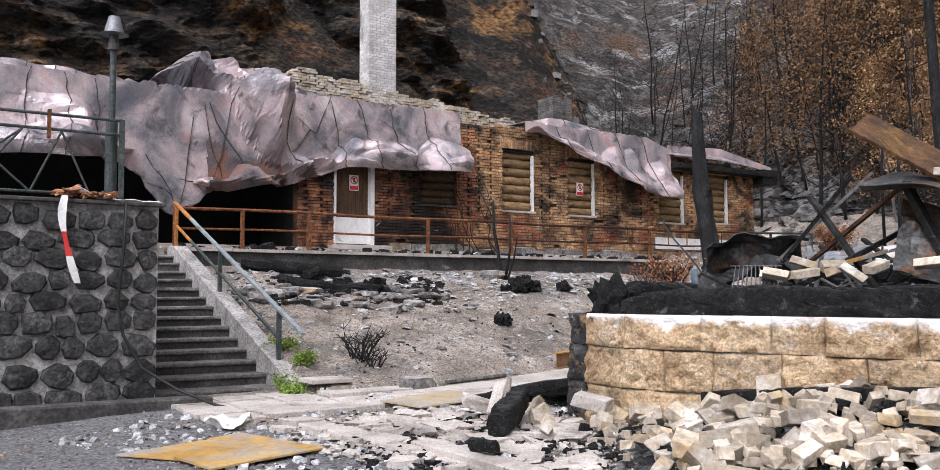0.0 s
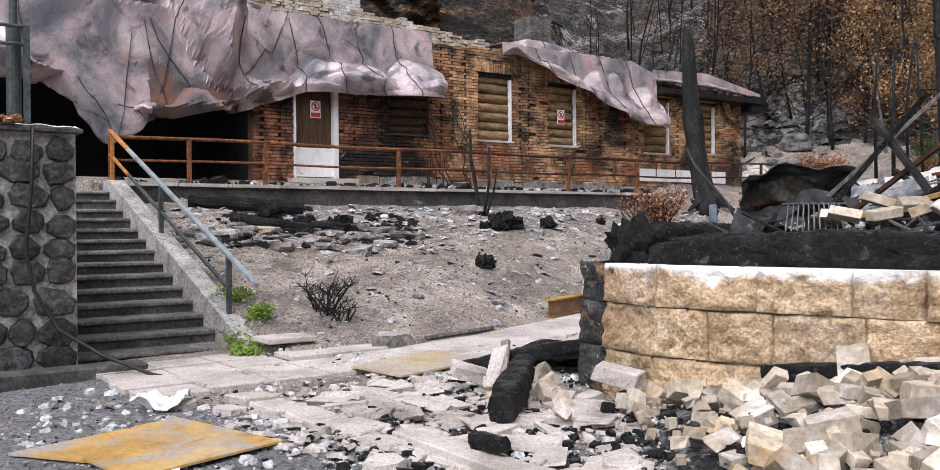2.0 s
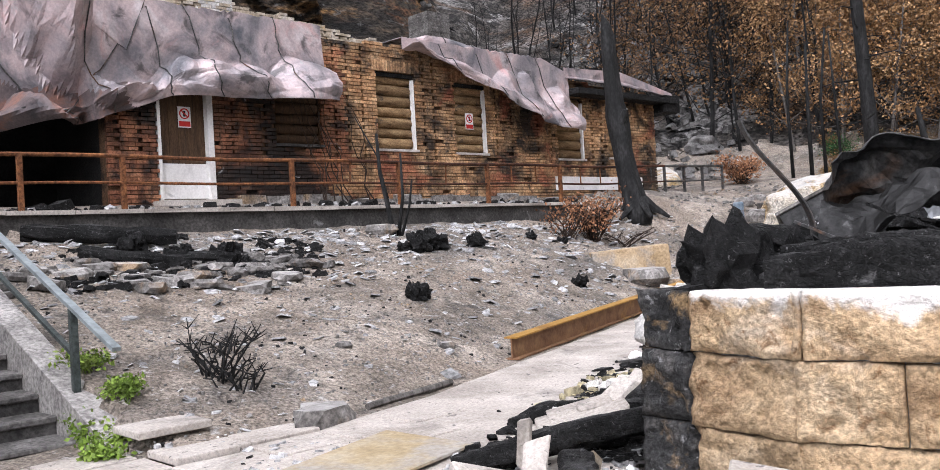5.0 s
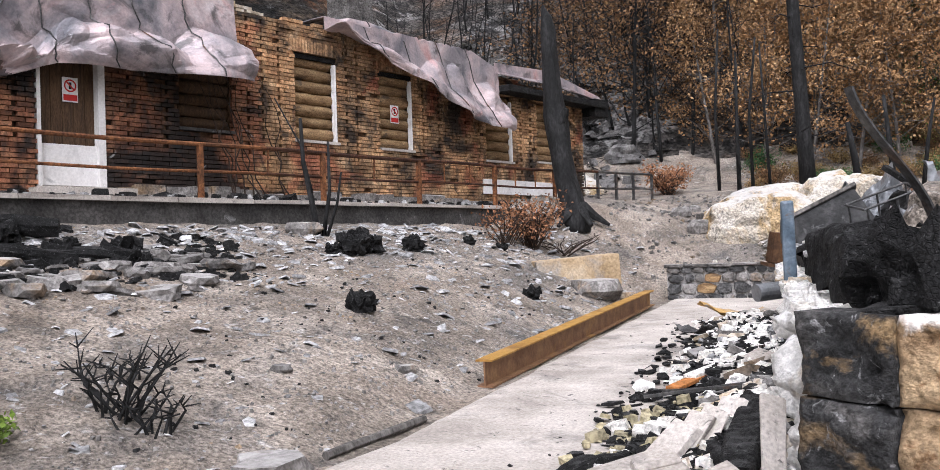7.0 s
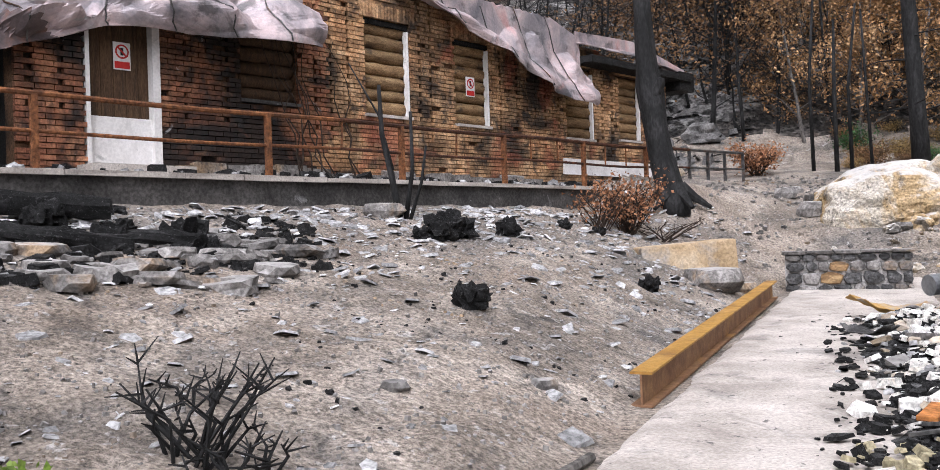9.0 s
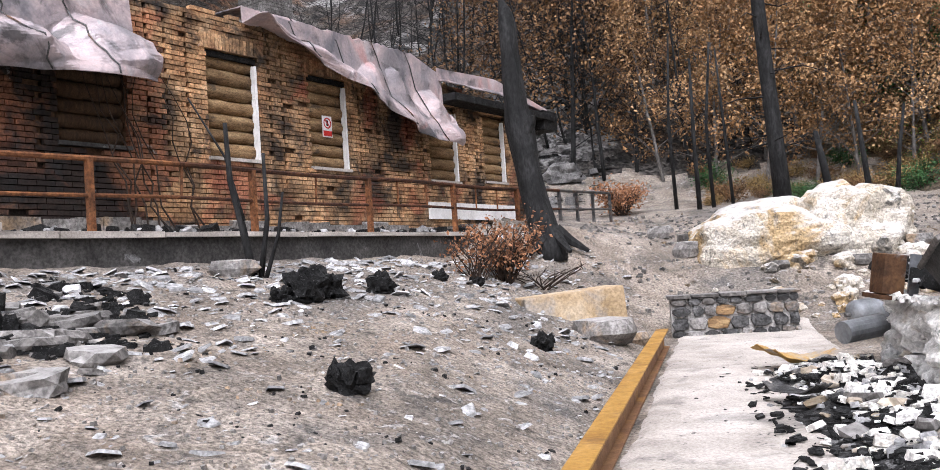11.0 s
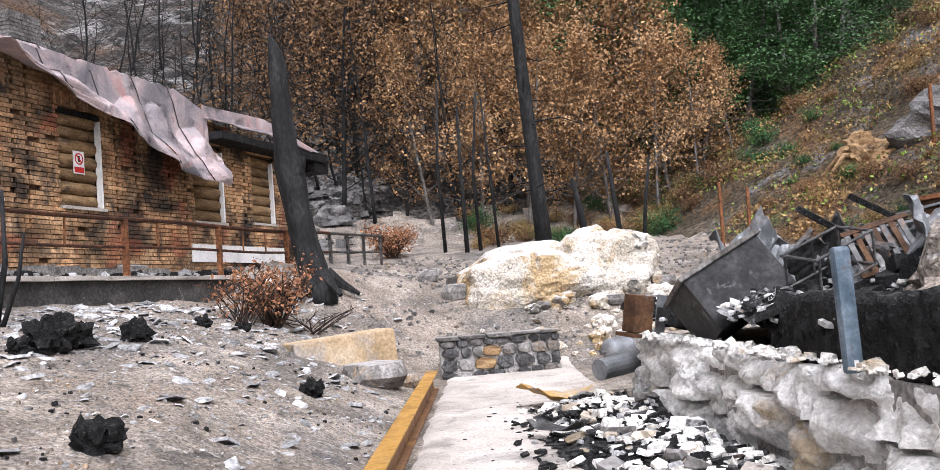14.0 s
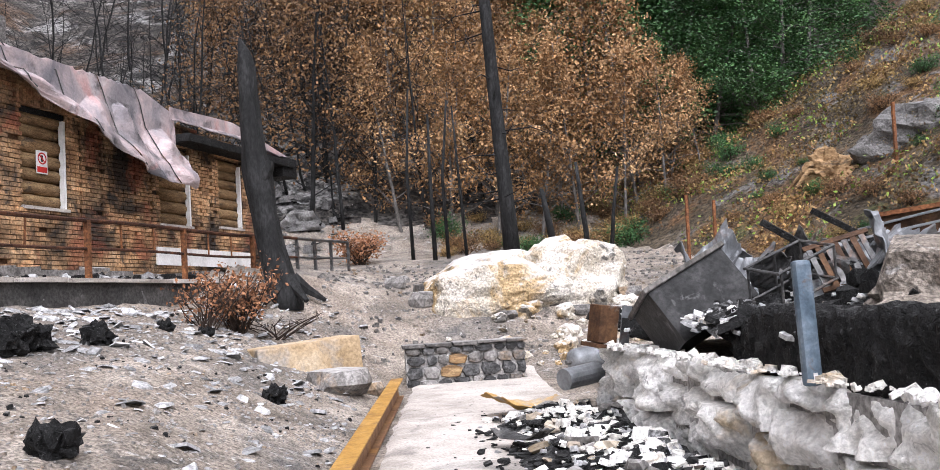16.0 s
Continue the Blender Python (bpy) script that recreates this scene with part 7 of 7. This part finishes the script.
def build_sapling():
    t = thing("sapling", put(-11.75, 18.05), "thin burnt sapling clump before the terrace wall", "sapling")
    r = random.Random(3)
    for pts, rr in (([(0, 0, -0.1), (-0.15, 0.05, 0.6), (-0.3, 0.1, 1.2), (-0.33, 0.1, 1.9)], 0.055), ([(0.05, 0, -0.1), (0.15, 0.1, 0.7), (0.12, 0.15, 1.5)], 0.04), ([(0.1, 0, -0.1), (0.32, 0, 0.5), (0.38, 0.05, 1.0)], 0.03), ([(-0.1, 0.0, 0.7), (-0.4, 0.2, 1.5), (-0.9, 0.3, 2.3)], 0.02)):
        bm = bmesh.new()
        tube(bm, pts, rr, rr * 0.5, n=7, rough=0.2)
        part("stem", bm, BARK, t, smooth_shade=True)
    # dry creeper stems on the house front
    for i in range(9):
        c = thing("creeper", H @ pose(-1.9 + r.uniform(-0.9, 0.6), -0.12, 2.5), "dry brown creeper stem on the brick front", "creeper", "dry creepers")
        x = 0.0
        pts = []
        for k in range(8):
            pts.append((x, -0.1 - 0.12 * r.random(), k * 0.33))
            x -= r.uniform(-0.1, 0.25)
        bm = bmesh.new()
        tube(bm, pts, 0.016, 0.006, n=5)
        part("stem", bm, TWIG, c)
    # weeds by the cheek wall
    for x, y, h in ((-9.75, 9.3, 0.32), (-9.5, 9.15, 0.28), (-9.3, 9.0, 0.22), (-10.3, 9.75, 0.2), (-9.1, 8.75, 0.16), (-9.55, 9.5, 0.3)):
        shrub(x, y, 12, h * 0.7, 0.12, int(abs(x * 100)), GREEN_LEAF, "fresh green weeds beside the stair cheek", GREEN_LEAF, 8, 0.035, 0.05, twig=0.004)


build_sapling()


# ---- lot: plates, slabs, rag; lamp, fence and tape on the basalt wall ----
def plate(name, corners, z, mt, label, cat="plate"):
    bm = bmesh.new()
    a = [bm.verts.new((x, y, ground_z(x, y) + z)) for x, y in corners]
    b = [bm.verts.new((x, y, ground_z(x, y) + z + 0.018)) for x, y in corners]
    bm.faces.new(a[::-1])
    bm.faces.new(b)
    n = len(corners)
    for i in range(n):
        j = (i + 1) % n
        bm.faces.new((a[i], a[j], b[j], b[i]))
    return tagged(part(name, bm, mt), label, cat)


plate("yellow_plate", [(-7.6, 5.1), (-7.4, 5.95), (-6.75, 5.9), (-6.7, 5.3)], 0.02, YELLOW, "muddy yellow plate lying on the gravel")
plate("yellow_plate", [(-7.35, 5.98), (-7.25, 6.3), (-6.0, 6.2), (-6.25, 5.1), (-6.95, 5.25)], 0.035, YELLOW, "muddy yellow plate lying on the gravel")
plate("yellow_plate", [(-7.35, 8.55), (-6.55, 8.35), (-6.35, 9.5), (-7.2, 9.75)], 0.06, DULL_PLATE, "yellowish plate lying on the path slabs")


def build_lot():
    r = random.Random(18)
    for i in range(70):
        x, y = r.uniform(-8.0, -3.6), r.uniform(6.0, 8.8)
        if y < 6.2 - 0.1 * (x + 6) or (x < -6 and y < 6.6) or (x < -6.6 and y > 6.9):
            continue
        s = r.uniform(0.12, 0.55)
        bm = bmesh.new()
        n = r.randint(5, 7)
        ring = [(math.cos(6.28 * k / n) * s * 0.5 * r.uniform(0.7, 1.1), math.sin(6.28 * k / n) * s * 0.5 * r.uniform(0.5, 0.9)) for k in range(n)]
        a = [bm.verts.new((*p, -0.02)) for p in ring]
        b = [bm.verts.new((p[0] * 0.96, p[1] * 0.96, 0.035)) for p in ring]
        bm.faces.new(a[::-1])
        bm.faces.new(b)
        for k in range(n):
            bm.faces.new((a[k], a[(k + 1) % n], b[(k + 1) % n], b[k]))
        o = part("paving_fragment", bm, CONCRETE_PALE, m=put(x, y, r.uniform(0, 360), 0.015, r.gauss(0, 4), r.gauss(0, 4)))
        tagged(o, "broken pale paving fragment on the ground", "paving fragment", "paving fragments")
    bits("grit", "gravel grains on the lot", 3800, on_ground(-12, 0, 2.5, 7.4), (0.015, 0.05), STONE, 21, 0.8)
    bits("ash_scraps", "pale crumbs scattered on paving and lot", 1500, on_ground(-9, -3.2, 5.2, 9.5), (0.02, 0.13), SLATE, 22, 0.4)
    bits("cinders", "black scraps scattered on paving and lot", 900, on_ground(-9, -3.2, 5.2, 9.5), (0.01, 0.06), CHAR, 23, 0.4, 1.5)
    bent_sheet(pose(-7.75, 6.55, -0.06, 0, 0, 30), 0.45, 0.3, 0.05, 9.1, WHITE, "crumpled white rag on the lot", amp=0.06, name="rag")
    # kerb line of the lot
    k = part("kerb", bevelled(boxes((0, 2.6, -0.12, 0.12, -0.15, 0.03)), 0.012), CONCRETE_PALE, m=pose(-5.3, 6.75, -0.07, 0, 0, -22))
    tagged(k, "broken pale kerb stone line in front of the brick heap", "kerb", kind="structure")

    # street lamp
    lamp = thing("street_lamp", BW @ pose(-0.52, 0.45, 2.49), "green steel park lamp with a grey conical shade", "street lamp")
    bm = bmesh.new()
    tube(bm, [(0, 0, 0), (0, 0, 1.1)], 0.075, n=14)
    part("base_tube", bm, GREEN_STEEL, lamp)
    bm = bmesh.new()
    tube(bm, [(0, 0, 1.1), (0, 0, 2.07)], 0.042, n=12)
    part("pole", bm, GREEN_STEEL, lamp)
    bm = bmesh.new()
    tube(bm, [(0, 0, 2.05), (0, 0, 2.15), (0, 0, 2.16), (0, 0, 2.27)], 0.075, 0.06, n=12)
    part("neck", bm, DARK_STEEL, lamp)
    bm = bmesh.new()
    tube(bm, [(0, 0, 2.26), (0, 0, 2.28), (0, 0, 2.5)], 0.19, 0.07, n=20)
    part("shade", bm, GREY_STEEL, lamp, "grey conical shade")

    # lattice fence on the wall
    f = thing("fence", BW @ pose(0, 0.3, 2.49), "old green-grey steel lattice fence on the basalt wall", "fence")
    for x in (-0.42, -2.6, -4.7, -6.8):
        part("post", boxes((x - 0.03, x + 0.03, -0.03, 0.03, 0, 1.1)), GREEN_STEEL, f)
    for z, rr in ((1.09, 0.022), (0.9, 0.022), (0.1, 0.02)):
        bm = bmesh.new()
        tube(bm, [(-0.42, 0, z), (-9, 0, z)], rr, n=8)
        part("rail", bm, GREEN_STEEL, f)
    pts = [(-0.8, 0.1), (-1.15, 0.88), (-1.5, 0.1), (-2.0, 0.55), (-1.6, 0.88), (-2.2, 0.1), (-2.5, 0.88), (-2.9, 0.3), (-3.4, 0.88), (-3.8, 0.1), (-4.3, 0.88), (-4.8, 0.1), (-5.3, 0.88)]
    for p, q in zip(pts, pts[1:]):
        bm = bmesh.new()
        tube(bm, [(p[0], 0, p[1]), (q[0], 0, q[1])], 0.014, n=6)
        part("lattice_bar", bm, GREEN_STEEL, f)
    for x in (-1.3, -2.0):
        part("clip", boxes((x - 0.02, x + 0.02, -0.05, 0.02, 0.78, 1.14)), RUST, f, "rusty clip")
    # barrier tape, white rag and cable
    tp = thing("barrier_tape", BW @ pose(-1.17, -0.1, 2.5), "torn red and white barrier tape hanging down the wall", "tape")
    for z0, z1, mt in ((0.02, -0.42, WHITE), (-0.42, -0.72, RED), (-0.72, -1.05, WHITE)):
        bm = bmesh.new()
        rows = []
        for i in range(7):
            k = i / 6
            z = z0 + (z1 - z0) * k
            x = 0.05 * math.sin(z * 4) - z * 0.12
            rows.append([bm.verts.new((x - 0.03 + 0.02 * math.sin(z * 9), -0.02 * math.sin(z * 5), z)), bm.verts.new((x + 0.04, -0.03 - 0.02 * math.cos(z * 7), z))])
        for a, b in zip(rows, rows[1:]):
            bm.faces.new((a[0], a[1], b[1], b[0]))
        ob = part("tape_length", bm, mt, tp)
        ob.modifiers.new("thick", "SOLIDIFY").thickness = 0.003
    bent_sheet(BW @ pose(-0.5, 0.1, 2.53, 4, 6, 0), 1.1, 0.24, 0.06, 3.3, WHITE, "grubby white cloth strip lying on the wall top", amp=0.03, name="cloth_strip")
    shrub_ = bits("dry_litter", "dry brown litter on the wall top", 90, lambda q: BW @ Vector((q.uniform(-1.2, -0.6), q.uniform(-0.1, 0.2), 2.52 + q.uniform(0, 0.06))), (0.03, 0.16), DRY, 30, 0.3, 2.5)
    cb = thing("cable", BW, "black cable hanging down the wall to the ground", "cable")
    bm = bmesh.new()
    tube(bm, [(-0.42, 0.2, 2.52), (-0.44, -0.1, 2.48), (-0.46, -0.13, 1.9), (-0.52, -0.12, 1.2), (-0.45, -0.16, 0.8), (-0.25, -0.3, 0.4), (0.1, -0.6, 0.14), (0.5, -0.95, -0.05), (0.8, -1.2, -0.12)], 0.02, n=8)
    part("cable_run", bm, BLACK, cb, smooth_shade=True)


build_lot()


# ---- right-hand slope: stakes, stump, tufts, outcrop ----
def build_slope():
    r = random.Random(44)
    for x, y, h in ((-0.1, 28.9, 1.7), (0.85, 29.7, 1.5), (5.1, 28.7, 1.5)):
        s = bar_thing("stake", (x, y, ground_z(x, y) - 0.2), (x + 0.05, y, ground_z(x, y) + h), 0.07, 0.07, RUST, "rust-red steel stake on the slope", "stake", "rusty stakes")
    st = thing("tree_stump", put(4.4, 30.6), "torn weathered tree stump with exposed roots", "stump")
    bm = rock_bm(0.6, 0.5, 0.6, 71, 4, 0.6, 2.0)
    part("bole", bm, LOG, st)
    bm = bmesh.new()
    for i in range(9):
        a = r.uniform(0, 6.28)
        tube(bm, [(0.3 * math.cos(a), 0.3 * math.sin(a), 0.1), (0.7 * math.cos(a), 0.7 * math.sin(a), 0.1), (1.1 * math.cos(a), 1.1 * math.sin(a), -0.3)], 0.1, 0.03, n=6, rough=0.3)
    part("root_flare", bm, LOG, st)
    boulder(7.2, 29.8, 2.1, 1.8, 1.35, 33, "grey rock outcrop on the slope", m=ROCK_GREY, dz=-1.35, rough=0.45)
    kinds = []
    for k, (lf, lab) in enumerate(((OLIVE_LEAF, "scorched brown undergrowth on the slope"), (DARK_LEAF, "green undergrowth on the slope"), (DULL_LEAF, "singed dull brown undergrowth on the slope"))):
        kinds.append(shrub(0, 0, 20, 0.55, 0.6, 80 + k, TWIG, lab, lf, 18, 0.16, 0.07))
    spots = scatter(r, 170, -0.5, 14, 27, 46, 0.25, 0.65, 0.45, lambda x, y: x > 0.2 + max(0, 36 - y) * 0.3) + scatter(r, 46, -5.5, 4, 34.6, 38.5, 0.4, 1.0, 0.5)
    plant(kinds, spots, r)
    # dry and green grass blades
    for mt, n, seed, lab in ((OLIVE_LEAF, 5000, 5, "dry yellow-brown grass on the slope"), (GREEN_LEAF, 1600, 6, "patches of green grass on the slope"), (DULL_LEAF, 2500, 7, "rust-brown fallen leaves on the slope")):
        q = random.Random(seed)
        pts = []
        while len(pts) < n:
            x, y = q.uniform(-1, 14), q.uniform(27, 48)
            if x < -0.2 + max(0, 36 - y) * 0.3 or noise.noise(Vector((x * 0.5, y * 0.5, seed * 2.0))) < 0.02:
                continue
            pts.append((x, y, ground_z(x, y, False) + 0.1))
        tagged(new("grass", leaves(pts, 4, 0.14, 0.1, seed, mt, name="grass")), lab, "grass", kind="stuff")


build_slope()


# ---- grey rocks and burnt trunks in the gully behind the house ----
def build_gully():
    r = random.Random(12)
    for i in range(26):
        p = H @ Vector((r.uniform(10.5, 17), r.uniform(2, 9), 0))
        s = r.uniform(0.2, 0.6)
        boulder(p.x, p.y, s * 1.2, s, s * 0.8, 300 + i, "ash-grey rock in the burnt gully", m=ROCK_GREY, rough=0.45, sub=3)
    for i in range(10):
        p = H @ Vector((10.5 + r.uniform(0, 4), r.uniform(1, 5), 0))
        s = r.uniform(0.25, 0.6)
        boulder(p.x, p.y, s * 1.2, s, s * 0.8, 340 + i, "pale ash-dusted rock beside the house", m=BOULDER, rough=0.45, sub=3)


build_gully()
behind = lambda x, y, r: house_xy(x, y)[0] > 5 and house_xy(x, y)[1] < -1
bits("hill_stones", "grey stones scattered over the burnt hillside", 1300, on_ground(-20, -4, 32, 50, behind), (0.05, 0.5), ROCK_GREY, 61, 0.6)
bits("fallen_sticks", "black fallen burnt branches on the hillside", 700, on_ground(-20, -1, 32, 50, behind), (0.08, 0.35), CHAR, 62, 0.15, 4.0)
bits("fallen_sticks", "grey fallen twigs on the hillside", 500, on_ground(-20, 1, 32, 50, behind), (0.05, 0.25), BARK_GREY, 63, 0.15, 5.0)


# ---- bricks of the house front ----
def build_bricks():
    r = random.Random(77)
    holes = [-6.9, -6.5, -4.6, -3.9, -2.1, -1.75, -1.35, 0.45, 0.75, 1.15, 2.85, 3.4, 4.4, 4.9, 6.7, 7.1, 8.75, 9.3]
    verts, faces, soot_shade = [], [], []

    def add(s0, s1, z0, z1, y):
        b = len(verts)
        # left bricks below the sheet get the colour with soot and painted shade
        dark = s0 < -2.0 + 1.2 * fbm(s0 * 0.8, z0 * 0.9, 3.0) and z0 < 5.4
        soot_shade.extend([dark] * 5)
        for yy in (y, 0.1):
            for s, z in ((s0, z0), (s1, z0), (s1, z1), (s0, z1)):
                verts.append((s, yy, z))
        faces.extend(((b, b + 1, b + 2, b + 3), (b + 1, b, b + 4, b + 5), (b + 2, b + 1, b + 5, b + 6), (b + 3, b + 2, b + 6, b + 7), (b, b + 3, b + 7, b + 4)))

    me = mesh_of("brick", boxes((-0.124, 0.124, 0.0, 0.1, 0.0, 0.066)), BRICK_ONE)
    single = 0
    z, k = 2.45, 0
    while z < 6.12:
        s = LEFT - 0.13 * (k % 2)
        while s < RIGHT:
            e = s + 0.25
            if z > wall_top(s) - 0.07 + 0.12 * fbm(s * 2, 1.0):
                s += 0.262
                continue
            cuts = [(max(s, LEFT), min(e, RIGHT))]
            for a, b, lo, hi in WIN + [DOOR]:
                if lo - 0.05 < z + 0.03 < hi + 0.0:
                    out = []
                    for c0, c1 in cuts:
                        if c1 <= a or c0 >= b:
                            out.append((c0, c1))
                        else:
                            out += [(c0, a)] * (c0 < a) + [(b, c1)] * (c1 > b)
                    cuts = out
            if k % 2 and z > 3.2 and r.random() < 0.9:
                for hs in holes:
                    out = []
                    for c0, c1 in cuts:
                        if c0 < hs < c1:
                            out += [(c0, hs - 0.035), (hs + 0.035, c1)]
                        else:
                            out.append((c0, c1))
                    cuts = out
            y = r.uniform(-0.012, 0.008) - (0.02 if r.random() < 0.06 else 0)
            for c0, c1 in cuts:
                if c1 - c0 < 0.04 or r.random() < 0.012:
                    continue
                if c1 - c0 > 0.24 and -1.2 < c0 < 4.6 and 2.6 < z < 5.6 and single < 300:
                    piece("brick", me, house, Matrix.Translation(((c0 + c1) / 2, y, z)))
                    single += 1
                else:
                    add(c0, c1, z, z + 0.066, y)
            s += 0.262
        z += 0.08
        k += 1
    # soldier courses over two windows
    for a, b, lo, hi in WIN[1:3]:
        x = a - 0.12
        while x < b + 0.12:
            add(x, x + 0.066, hi + 0.02, hi + 0.27, -0.03)
            x += 0.078
    # end wall
    mesh = bpy.data.meshes.new("brick_field")
    mesh.from_pydata(verts, [], faces)
    mesh.materials.append(BRICK)
    mesh.materials.append(BRICK_SOOT_SHADE)
    mesh.polygons.foreach_set("material_index", [int(v) for v in soot_shade])
    ob = new("brick_field", mesh)
    ob.parent = house
    tagged(ob, kind="stuff")


build_bricks()
